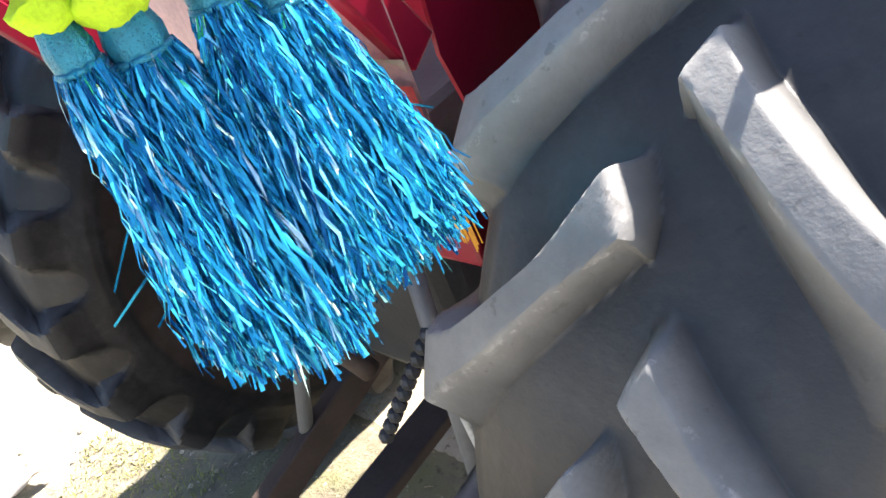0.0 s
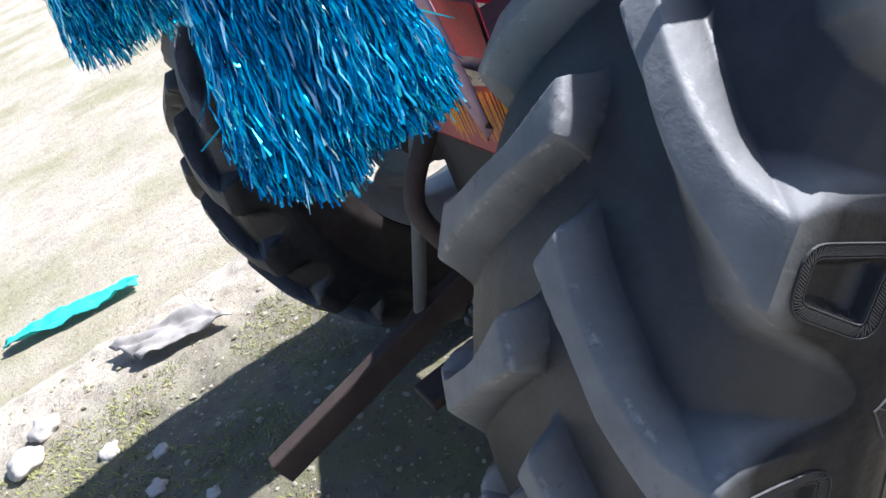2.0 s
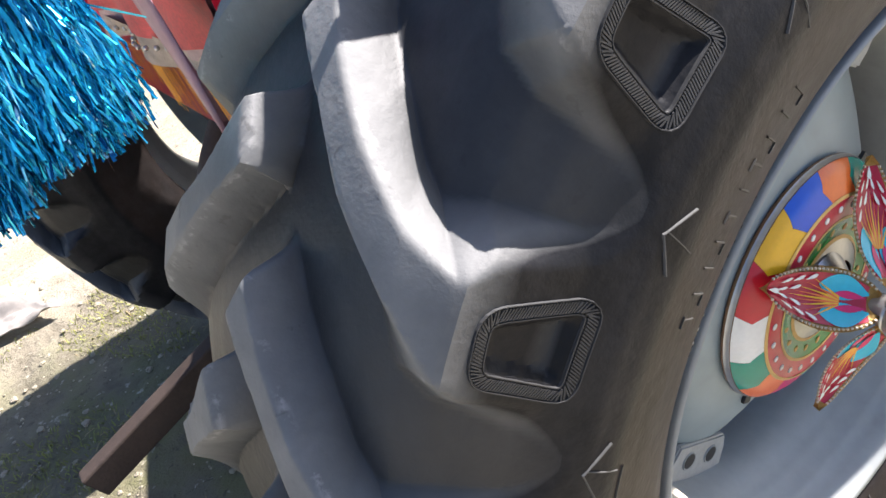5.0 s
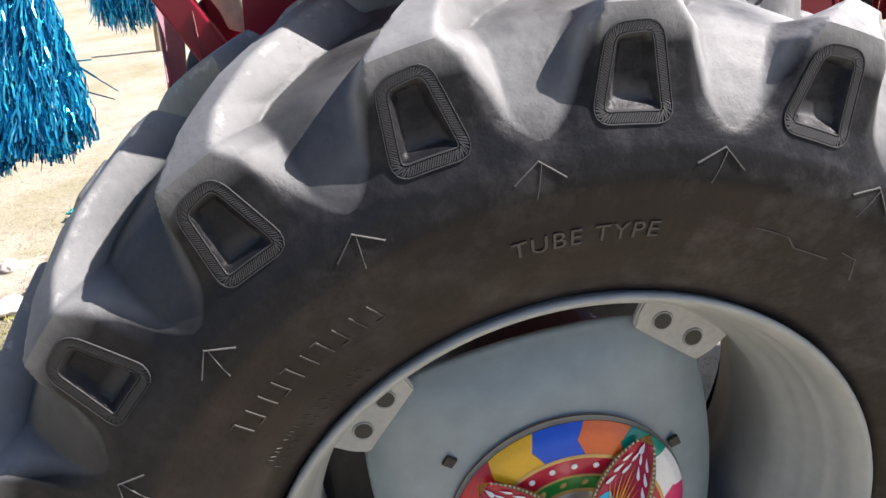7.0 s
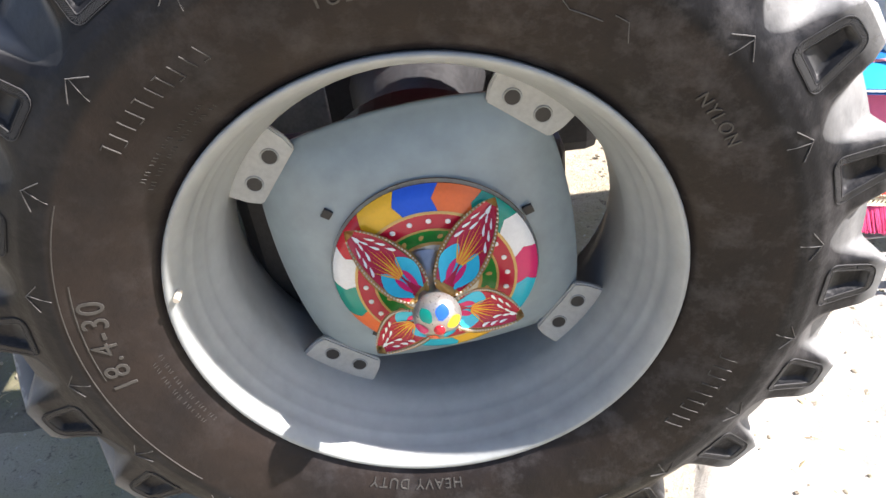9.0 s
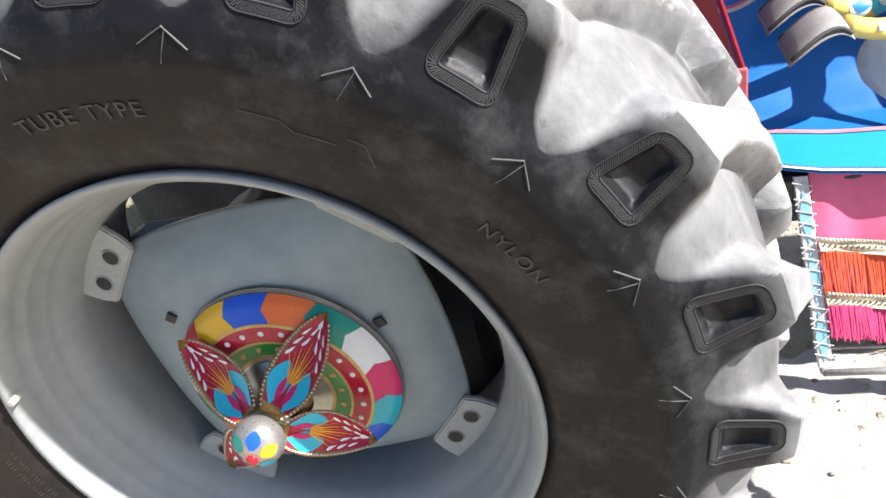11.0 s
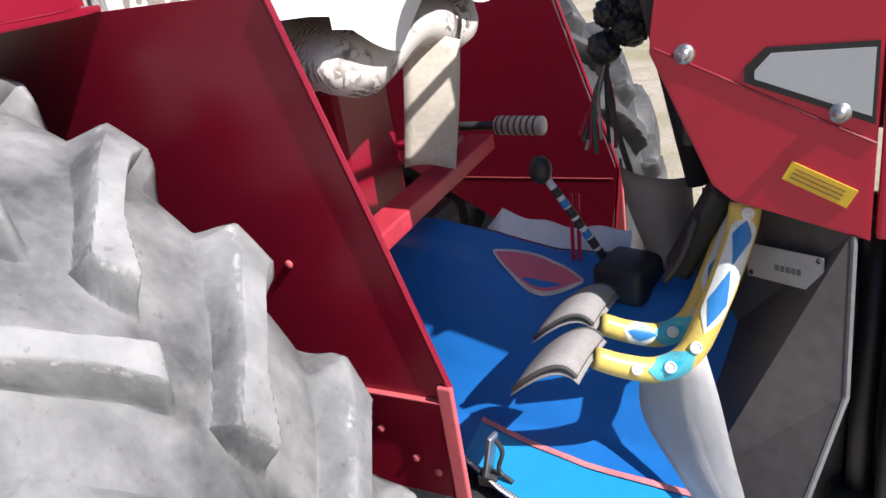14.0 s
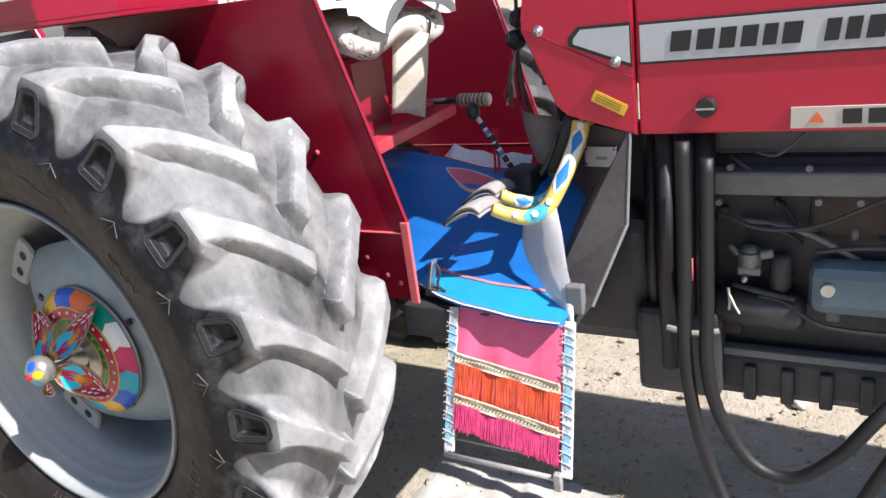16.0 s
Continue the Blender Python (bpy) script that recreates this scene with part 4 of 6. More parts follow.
hpart("lower_arm", lambda bm: bar(bm, (-0.18, 1.265, 0.44), (-0.985, 1.31, 0.225), 0.045, 0.085))
hpart("lower_arm", lambda bm: bar(bm, (-0.18, 0.735, 0.44), (-0.70, 0.70, 0.32), 0.04, 0.07))
hpart("lift_rod", lambda bm: tube(bm, [(-0.26, 0.86, 1.06), (-0.46, 0.725, 0.40)], 0.018, 10), GREY_IRON, smooth=True)
hpart("lift_rod", lambda bm: tube(bm, [(-0.26, 1.14, 1.06), (-0.46, 1.285, 0.40)], 0.018, 10), GREY_IRON, smooth=True)
hpart("clevis", lambda bm: box(bm, (-0.50, 0.69, 0.34), (-0.42, 0.76, 0.42), 0.012))
hpart("chain", lambda bm: [bmesh.ops.create_uvsphere(bm, u_segments=8, v_segments=5, radius=0.016, matrix=Matrix.Translation((-0.36 - 0.012 * k, 0.80 + 0.012 * k, 0.78 - 0.022 * k))) for k in range(10)], IRON)
hpart("drawbar", lambda bm: bar(bm, (0.0, 1.0, 0.42), (-0.62, 1.0, 0.40), 0.09, 0.03))
hpart("top_link", lambda bm: tube(bm, spline([(-0.34, 1.0, 0.98), (-0.45, 0.98, 0.85), (-0.42, 0.93, 0.70)], 6), 0.022, 10), RUST, smooth=True)

# ---- hanging decorations behind ----
FOIL = Mat("blue foil", 0.16, 0.75)
_geo = FOIL.t.nodes.new("ShaderNodeNewGeometry")
# random dark and near-white strips put shade and sparkle into the colour
FOIL.color(FOIL.ramp(_geo.outputs["Random Per Island"], [(0.0, (0.002, 0.06, 0.18)), (0.30, (0.008, 0.28, 0.50)), (0.60, (0.03, 0.54, 0.78)), (0.88, (0.10, 0.68, 0.92)), (1.0, (0.66, 0.90, 0.97))]))
FOIL = FOIL.m
HEAD_FOIL = plain("teal foil binding", (0.02, 0.22, 0.34), 0.3, 0.4, vary=0.6, scale=140, bump=0.8)
LIME = plain("lime wool", (0.45, 0.70, 0.02), 0.9, vary=0.3, scale=80, bump=0.5)
PINK_WOOL = plain("pink foil", (0.60, 0.06, 0.22), 0.5, vary=0.4, scale=80, bump=0.5)
CORD = plain("twisted cord", (0.5, 0.42, 0.35), 0.9, vary=0.3, scale=80)


def tassel(knot, length, top_r, bot_r, strands, seed, lean=(0.0, 0.0), cord=0.35):
    """A foil tassel with a tied head and many cut strips, hung on a cord."""
    r = random.Random(seed)
    kx, ky, kz = knot
    th = thing("foil_tassel", "shiny blue foil tassel hanging behind the tractor", "tassel", knot, "blue foil tassels")
    verts, faces = [], []
    for i in range(strands):
        a, q = r.uniform(0, 6.283), math.sqrt(r.random())
        l = length * r.uniform(0.78, 1.04) * (1.06 - 0.12 * q)
        w = r.uniform(0.0006, 0.0018)
        tw, ph = r.uniform(-16, 16), r.uniform(0, 6.28)
        wav = r.uniform(0.001, 0.005)
        kink = (r.uniform(-1, 1) * 0.012, r.uniform(-1, 1) * 0.012)
        n = 13
        b = len(verts)
        jit = [(0.0, 0.0)]
        for j in range(n):
            jit.append((jit[-1][0] * 0.75 + r.uniform(-1, 1) * 0.0045, jit[-1][1] * 0.75 + r.uniform(-1, 1) * 0.0045))
        for j in range(n + 1):
            f = j / n
            rad = (top_r + (bot_r - top_r) * f**0.75) * q
            x = rad * math.cos(a) + lean[0] * f + wav * math.sin(ph + 7 * f) + kink[0] * f * f + jit[j][0]
            y = rad * math.sin(a) + lean[1] * f + wav * math.cos(ph + 6 * f) + kink[1] * f * f + jit[j][1]
            z = -l * f
            ang = ph + tw * f
            d = (math.cos(ang) * w, math.sin(ang) * w)
            verts += [(x - d[0], y - d[1], z), (x + d[0], y + d[1], z)]
        faces += [(b + 2 * j, b + 2 * j + 1, b + 2 * j + 3, b + 2 * j + 2) for j in range(n)]
    for _ in range(10):
        a, f0 = r.uniform(0, 6.283), r.uniform(0.3, 0.8)
        p = Vector((bot_r * f0 * math.cos(a), bot_r * f0 * math.sin(a), -length * f0))
        e = p + Vector((math.cos(a) * 0.06, math.sin(a) * 0.06, r.uniform(-0.08, 0.0)))
        b = len(verts)
        verts += [p, p + Vector((0, 0, 0.003)), e + Vector((0, 0, 0.002)), e]
        faces.append((b, b + 1, b + 2, b + 3))
    tagged(mesh_part("foil_fringe", verts, faces, FOIL, th, "thin shiny blue foil strips", smooth=False), kind="stuff")
    bm = bmesh.new()
    lathe(bm, [(0.004, 0.034), (top_r * 0.9, 0.028), (top_r * 1.15, 0.012), (top_r * 1.1, -0.006), (top_r * 0.95, -0.016), (top_r * 1.05, -0.03)], 20)
    bmesh.ops.rotate(bm, cent=(0, 0, 0), matrix=Matrix.Rotation(math.pi / 2, 3, "X"), verts=bm.verts)
    for v in bm.verts:
        v.co.xy *= 1.0 + 0.10 * math.sin(9 * math.atan2(v.co.y, v.co.x)) + 0.06 * noise.noise(v.co * 160)
    part("tied_head", bm, HEAD_FOIL, th, "tightly bound teal foil head", smooth=True)
    bm = bmesh.new()
    for k in range(3):
        z = -0.002 - 0.005 * k
        tube(bm, [(top_r * 1.12 * math.cos(a), top_r * 1.12 * math.sin(a), z) for a in [2 * math.pi * q / 16 for q in range(17)]], 0.0028, 6)
    part("binding", bm, HEAD_FOIL, th, "binding thread round the head", smooth=True)
    bm = bmesh.new()
    bmesh.ops.create_icosphere(bm, subdivisions=3, radius=top_r * 1.5, matrix=Matrix.Translation((0, 0, 0.038)) @ Matrix.Diagonal((1, 1, 0.75, 1)))
    for v in bm.verts:
        v.co += 0.006 * noise.noise_vector(v.co * 90)
    part("lime_ball", bm, LIME, th, "lime green wool ball", smooth=True)
    bm = bmesh.new()
    bmesh.ops.create_icosphere(bm, subdivisions=3, radius=top_r * 1.45, matrix=Matrix.Translation((0, 0, 0.084)) @ Matrix.Diagonal((1, 1, 0.8, 1)))
    for v in bm.verts:
        v.co += 0.007 * noise.noise_vector(v.co * 90)
    part("pink_ball", bm, PINK_WOOL, th, "pink foil ball", smooth=True)
    bm = bmesh.new()
    tube(bm, [(0, 0, 0.02), (0, 0, cord)], 0.004, 6)
    part("cord", bm, CORD, th)
    return th


TOP = 1.80
for kn, l, tr, br, ns, lean in (
    ((-0.719, 0.480, 1.489), 0.215, 0.014, 0.034, 900, (-0.03, -0.085)),
    ((-0.683, 0.464, 1.480), 0.225, 0.018, 0.048, 1500, (-0.025, -0.075)),
    ((-0.632, 0.432, 1.490), 0.210, 0.017, 0.048, 1300, (-0.02, -0.06)),
    ((-0.598, 0.416, 1.472), 0.198, 0.017, 0.048, 1300, (-0.01, -0.05)),
    ((-0.745, 1.530, 1.560), 0.30, 0.024, 0.085, 1000, (0.0, 0.0)),
    ((-0.640, 1.440, 1.570), 0.29, 0.022, 0.075, 900, (0.0, 0.0)),
):
    tassel(kn, l, tr, br, ns, int(abs(kn[0]) * 1000), lean, TOP - kn[2])
bm = bmesh.new()
tube(bm, [(-0.70, 0.42, TOP), (-0.70, 1.60, TOP)], 0.012, 10)
for x, y in ((-0.719, 0.480), (-0.683, 0.464), (-0.632, 0.432), (-0.598, 0.416), (-0.745, 1.530), (-0.640, 1.440)):
    tube(bm, [(-0.70, y, TOP), (x, y, TOP)], 0.004, 6)
for y in (0.56, 1.40):
    tube(bm, [(-0.70, y, TOP), (-0.39, y + (0.10 if y < 1 else -0.06), 1.49)], 0.012, 10)
tagged(part("decoration_rail", bm, RED), "thin red rail that carries the hanging tassels", "rail")

# embroidered cloth with an orange fringe under the rear frame
apron = thing("fringed_apron", "pink and red embroidered cloth apron with an orange fringe", "cloth", (-0.42, 0.80, 1.255))
ORANGE = plain("orange fringe", (0.72, 0.30, 0.015), 0.7, vary=0.35, scale=60)


def wavy(x0, y0, y1, z0, z1, amp, mat, parent, name, label="", n=24, m=10, tilt=0.0):
    """A hanging cloth in the y-z plane with soft folds."""
    vs, fs = [], []
    for j in range(m + 1):
        for i in range(n + 1):
            u, v = i / n, j / m
            vs.append((x0 + amp * math.sin(u * 17) * v + tilt * v, y0 + (y1 - y0) * u, z0 + (z1 - z0) * v + 0.01 * math.sin(u * 9) * v))
    fs = [(j * (n + 1) + i, j * (n + 1) + i + 1, (j + 1) * (n + 1) + i + 1, (j + 1) * (n + 1) + i) for j in range(m) for i in range(n)]
    return mesh_part(name, vs, fs, mat, parent, label)


wavy(0.0, -0.28, 0.26, 0.16, -0.10, 0.012, plain("grey pink satin", (0.46, 0.30, 0.30), 0.5, vary=0.35, scale=30), apron, "cloth")
wavy(-0.005, -0.28, 0.26, 0.075, 0.060, 0.012, CREAM, apron, "cream_stripe")
wavy(-0.006, -0.28, 0.26, 0.045, -0.050, 0.012, plain("coral band", (0.60, 0.07, 0.07), 0.6, vary=0.4, scale=50), apron, "coral_band")
wavy(-0.007, -0.28, 0.26, -0.055, -0.095, 0.013, plain("beige braid", (0.48, 0.38, 0.30), 0.7, vary=0.4, scale=140, bump=0.6), apron, "braid_band")
for k in range(22):
    bm = bmesh.new()
    y = -0.27 + 0.024 * k
    bmesh.ops.create_uvsphere(bm, u_segments=7, v_segments=5, radius=0.0045, matrix=Matrix.Translation((-0.011 + 0.012 * math.sin((y + 0.28) / 0.54 * 17), y, -0.072)))
    part("sequin", bm, STEEL, apron)
verts, faces = [], []
for k in range(150):
    y = -0.28 + 0.54 * k / 150 + rng.uniform(-0.002, 0.002)
    l, x = rng.uniform(0.07, 0.095), 0.012 * math.sin((y + 0.28) / 0.54 * 17) + rng.uniform(-0.004, 0.004)
    b = len(verts)
    verts += [(x, y, -0.10), (x, y + 0.003, -0.10), (x + 0.004, y + 0.003, -0.10 - l), (x + 0.004, y, -0.10 - l)]
    faces.append((b, b + 1, b + 2, b + 3))
tagged(mesh_part("fringe", verts, faces, ORANGE, apron, "orange thread fringe", smooth=False), kind="stuff")

drape = thing("satin_drape", "dull mauve satin scarf hanging beside the fringed apron", "cloth", (-0.47, 0.60, 1.30))
vs, fs = [], []
for j in range(15):
    v = j / 14
    for i in range(9):
        u = i / 8
        y = 0.655 - 0.165 * v + (0.16 - 0.11 * v) * (u - 0.5)
        z = 1.47 - 0.29 * v - 0.05 * u * v
        vs.append((-0.48 + 0.006 * math.sin(u * 9 + v * 3) + 0.02 * u - 0.01 * v + 0.47, y - 0.60, z - 1.30))
for j in range(14):
    fs += [(j * 9 + i, j * 9 + i + 1, (j + 1) * 9 + i + 1, (j + 1) * 9 + i) for i in range(8)]
ob = mesh_part("sheet", vs, fs, plain("mauve satin", (0.40, 0.22, 0.26), 0.45, vary=0.25, scale=22, bump=0.3), drape)
ob.modifiers.new("thick", "SOLIDIFY").thickness = 0.002

# ---- footplate and mat ----
PROF = [(0.46, 0.722), (0.545, 0.729), (0.62, 0.737), (0.70, 0.752), (0.76, 0.805), (0.81, 0.87), (0.87, 0.935), (0.95, 0.956), (1.05, 0.952), (1.15, 0.93)]
footplate = thing("footplate", "dark steel operator's footplate beside the transmission", "platform", (0.9, 0.75, 0.7))
bm = bmesh.new()
box(bm, (-0.22, -0.20, -0.02), (0.23, 0.07, 0.018), 0.006)
part("plate", bm, IRON, footplate)
bm = bmesh.new()
box(bm, (-0.22, -0.21, -0.07), (0.23, -0.19, 0.016), 0.004)
part("front_flange", bm, IRON, footplate)
shared("far_plate", footplate.children[0], footplate, Matrix.Translation((0, 0.62, 0)))
mat_thing = thing("floor_mat", "glossy blue vinyl mat with pink stitched trim over the footplate", "mat", (0.7, 0.55, 0.73))


def mat_z(x, y):
    z = float(np.interp(y, [p[0] for p in PROF], [p[1] for p in PROF]))
    back = max(0.0, (0.74 - x) / 0.35)
    z += 0.02 * back * max(0, (y - 0.6)) + 0.004 * noise.noise(Vector((x * 9, y * 9, 1))) + 0.005 * noise.noise(Vector((x * 4, y * 13, 6)))
    rise = 0.055 * min(1.0, max(0.0, (0.76 - x) / 0.24)) * min(1.0, max(0.0, (y - 0.74) / 0.16))
    return z + 0.006 + rise


def mat_edge(x):
    return float(np.interp(x, [0.36, 0.68, 0.775, 0.865, 0.99, 1.13], [0.64, 0.615, 0.562, 0.526, 0.503, 0.490]))


def mat_seam(x):
    return float(np.interp(x, [0.36, 0.67, 0.78, 0.886, 1.03, 1.13], [0.71, 0.702, 0.668, 0.643, 0.628, 0.622]))


def draped(x0, x1, y0, y1, lift, nx, ny, edge=False):
    vs = []
    for j in range(ny + 1):
        for i in range(nx + 1):
            x = x0 + (x1 - x0) * i / nx
            a = mat_edge(x) if edge else y0
            y = a + (y1 - y0 if not edge else y1 - a) * j / ny
            vs.append((x - 0.7, y - 0.55, mat_z(x, y) + lift - 0.73))
    return vs, [(j * (nx + 1) + i, j * (nx + 1) + i + 1, (j + 1) * (nx + 1) + i + 1, (j + 1) * (nx + 1) + i) for j in range(ny) for i in range(nx)]


def mat_part(name, mat, label="", **k):
    vs, fs = draped(**k)
    ob = mesh_part(name, vs, fs, mat, mat_thing, label)
    so = ob.modifiers.new("thick", "SOLIDIFY")
    so.thickness = 0.003
    return ob


mat_part("sheet", BLUE, x0=0.36, x1=1.13, y0=0.548, y1=0.955, lift=0.0, nx=60, ny=60, edge=True)
TRIM = plain("pink stitched trim", (0.66, 0.24, 0.26), 0.6, vary=0.3, scale=80, bump=0.6)
LACE = plain("pale lace edge", (0.62, 0.60, 0.55), 0.85, vary=0.3, scale=90, bump=0.6)
# brighter copy of the mat's blue, sunlight on its front border painted in
SUNLIT_BLUE = plain("sunlit blue vinyl", (0.02, 0.30, 0.62), 0.35, vary=0.12, scale=10)


def stripe(name, mat, y_of, w, lift, x0=0.69, x1=1.128, n=60, ridge=0.002):
    vs, fs = [], []
    for i in range(n + 1):
        x = x0 + (x1 - x0) * i / n
        ww = w(x) if callable(w) else w
        for q in (-ww, 0, ww):
            y = y_of(x) + q
            vs.append((x - 0.7, y - 0.55, mat_z(x, y) + lift - 0.73 + (ridge if q == 0 else 0)))
    for i in range(n):
        for k in (0, 1):
            fs.append((3 * i + k, 3 * i + 3 + k, 3 * i + 4 + k, 3 * i + 1 + k))
    return mesh_part(name, vs, fs, mat, mat_thing)


stripe("light_border", SUNLIT_BLUE, lambda x: 0.5 * (mat_edge(x) + mat_seam(x)), lambda x: 0.5 * (mat_seam(x) - mat_edge(x)) - 0.006, 0.0035, ridge=0.0)
stripe("trim_line", TRIM, mat_seam, 0.005, 0.005)
stripe("lace_edge", LACE, lambda x: mat_edge(x) + 0.002, 0.004, 0.005)
LACE_DARK = plain("dark stitching", (0.12, 0.10, 0.09), 0.8)
bm = bmesh.new()
for k in range(90):
    x = 0.70 + 0.425 * k / 90
    y = mat_edge(x) + 0.004
    bmesh.ops.create_cube(bm, size=1.0, matrix=Matrix.Translation((x - 0.7, y - 0.55, mat_z(x, y) + 0.0075 - 0.73)) @ Matrix.Diagonal((0.0016, 0.005, 0.0016, 1)))
tagged(part("stitching", bm, LACE_DARK, mat_thing, "dark stitches along the lace edge"), kind="stuff")
vs, fs = [], []
for i in range(21):
    f = i / 20
    w = 0.034 * max(0.0, math.sin(math.pi * f)) ** 0.9
    cx, cy = 0.65 + 0.18 * f, 0.905 - 0.03 * f
    for q in (-1, 0, 1):
        x, y = cx, cy + q * w
        vs.append((x - 0.7, y - 0.55, mat_z(x, y) + 0.004 - 0.73))
for i in range(20):
    for k in (0, 1):
        fs.append((3 * i + k, 3 * i + 3 + k, 3 * i + 4 + k, 3 * i + 1 + k))
EYE = plain("rose vinyl", (0.66, 0.14, 0.20), 0.5, vary=0.15)
mesh_part("eye_patch", vs, fs, EYE, mat_thing, "pink eye-shaped patch with a stitched edge")
stripe("eye_edge", LACE, lambda x: 0.905 - 0.03 * (x - 0.65) / 0.18 - 0.034 * max(0.0, math.sin(math.pi * (x - 0.65) / 0.18)) ** 0.9, 0.003, 0.004, 0.652, 0.828, 24)
stripe("eye_edge", LACE, lambda x: 0.905 - 0.03 * (x - 0.65) / 0.18 + 0.034 * max(0.0, math.sin(math.pi * (x - 0.65) / 0.18)) ** 0.9, 0.003, 0.004, 0.652, 0.828, 24)
vs, fs = [], []
for i in range(31):
    x = 0.62 + 0.27 * i / 30
    up = 0.036 * min(1.0, i / 3) + 0.004 * math.sin(i * 0.6)
    for q in (0, 1):
        vs.append((x - 0.7, 0.955 + 0.022 * q - 0.55, mat_z(x, 0.955) + 0.003 + up * q - 0.73))
for i in range(30):
    fs.append((2 * i, 2 * i + 2, 2 * i + 3, 2 * i + 1))
# sunlight on the hem is put into its whitened colour
mesh_part("far_hem", vs, fs, plain("sunlit vinyl hem", (0.72, 0.78, 0.82), 0.5, vary=0.15, scale=40), mat_thing, "turned-up far edge of the mat, sunlight painted in")

# spring catch that stands on the mat
catch = thing("spring_catch", "small worn steel spring catch on the mat", "catch", (0.745, 0.585, 0.745))
bm = bmesh.new()
bar(bm, (0, 0, 0), (0.022, -0.004, 0.085), 0.022, 0.008, 0.002)
part("lever", bm, STEEL, catch)
bm = bmesh.new()
tube(bm, spline([(0.02, 0, 0.08), (0.03, 0.004, 0.05), (0.022, 0, 0.015), (0.045, -0.004, 0.0)], 5), 0.004, 6)
part("spring", bm, IRON, catch, smooth=True)
bm = bmesh.new()
box(bm, (-0.012, -0.012, -0.014), (0.02, 0.012, 0.006), 0.002)
part("foot", bm, IRON, catch)

# ---- step ----
step = thing("foot_step", "hanging foot step dressed with pink cloth, gold braid and fringes", "step", (0.99, 0.550, 0.72))
SL = 0.50


def sp(x, d, out=0.0):
    """A point on the sloping step: x along, d metres down."""
    return (x - 0.99 + 0.075 * d, -SL * d - out * 0.9, -d + out * 0.45)


def slab(name, mat, x0, x1, d0, d1, out, thick, label="", bevel=0.002):
    bm = bmesh.new()
    vs = box(bm, (x0, d0, out), (x1, d1, out + thick), bevel)
    for v in bm.verts:
        v.co = sp(v.co.x, v.co.y, v.co.z)
    return part(name, bm, mat, step, label)


RAIL = plain("dull white rail", (0.58, 0.58, 0.57), 0.5, vary=0.2, scale=40)
slab("side_rail", RAIL, 0.820, 0.844, 0.0, 0.312, 0.0, 0.012, "white rail laced with thread")
slab("side_rail", RAIL, 1.120, 1.145, 0.005, 0.318, 0.0, 0.012, "white rail laced with thread")
RAIL_BLUE = plain("pale blue paint", (0.22, 0.46, 0.60), 0.5, vary=0.25, scale=60)
for x in (0.832, 1.133):
    for k in range(3):
        bm = bmesh.new()
        a, b, c = 0.02 + 0.097 * k, 0.065 + 0.097 * k, 0.110 + 0.097 * k
        q = [bm.verts.new(sp(*p)) for p in ((x, a, 0.0135), (x + 0.011, b, 0.0135), (x, c, 0.0135), (x - 0.011, b, 0.0135))]
        bm.faces.new(q)
        part("blue_diamond", bm, RAIL_BLUE, step)
    bm = bmesh.new()
    for k in range(15):
        d = 0.012 + 0.0195 * k + rng.uniform(-0.003, 0.003)
        tube(bm, [sp(x - 0.016, d, 0.014), sp(x + 0.017, d + 0.008, 0.015)], 0.0013, 5)
        if k % 2:
            tube(bm, [sp(x + 0.016, d - 0.012, 0.014), sp(x - 0.016, d + 0.010, 0.016)], 0.0012, 5)
    tagged(part("lacing", bm, RAIL, step, "white lacing thread"), kind="stuff")


def cloth(name, mat, d0, d1, out, fold, label="", x0=0.846, x1=1.118, n=40, m=8):
    vs, fs = [], []
    for j in range(m + 1):
        for i in range(n + 1):
            u, v = i / n, j / m
            x = x0 + (x1 - x0) * u
            d = d0 + (d1 - d0) * v + 0.035 * u * min(1.0, (d0 > 0.02) + 2.5 * v)
            vs.append(sp(x, d, out + fold * math.sin(u * 15 + 2 * v) * (0.3 + v) + 0.004 * noise.noise(Vector((u * 6, v * 3, d0 * 9)))))
    for j in range(m):
        for i in range(n):
            fs.append((j * (n + 1) + i, j * (n + 1) + i + 1, (j + 1) * (n + 1) + i + 1, (j + 1) * (n + 1) + i))
    return mesh_part(name, vs, fs, mat, step, label)


cloth("pink_cloth", PINK, -0.006, 0.250, 0.007, 0.003, "pink satin cloth")
cloth("red_cloth", plain("deep pink cloth", (0.50, 0.03, 0.12), 0.55, vary=0.2), 0.175, 0.262, 0.011, 0.003)
BRAID = plain("gold braid", (0.72, 0.63, 0.46), 0.6, 0.1, vary=0.45, scale=120, bump=0.9)
cloth("gold_braid", BRAID, 0.100, 0.120, 0.018, 0.002, "woven gold braid")
cloth("gold_braid", BRAID, 0.188, 0.207, 0.018, 0.002, "woven gold braid")
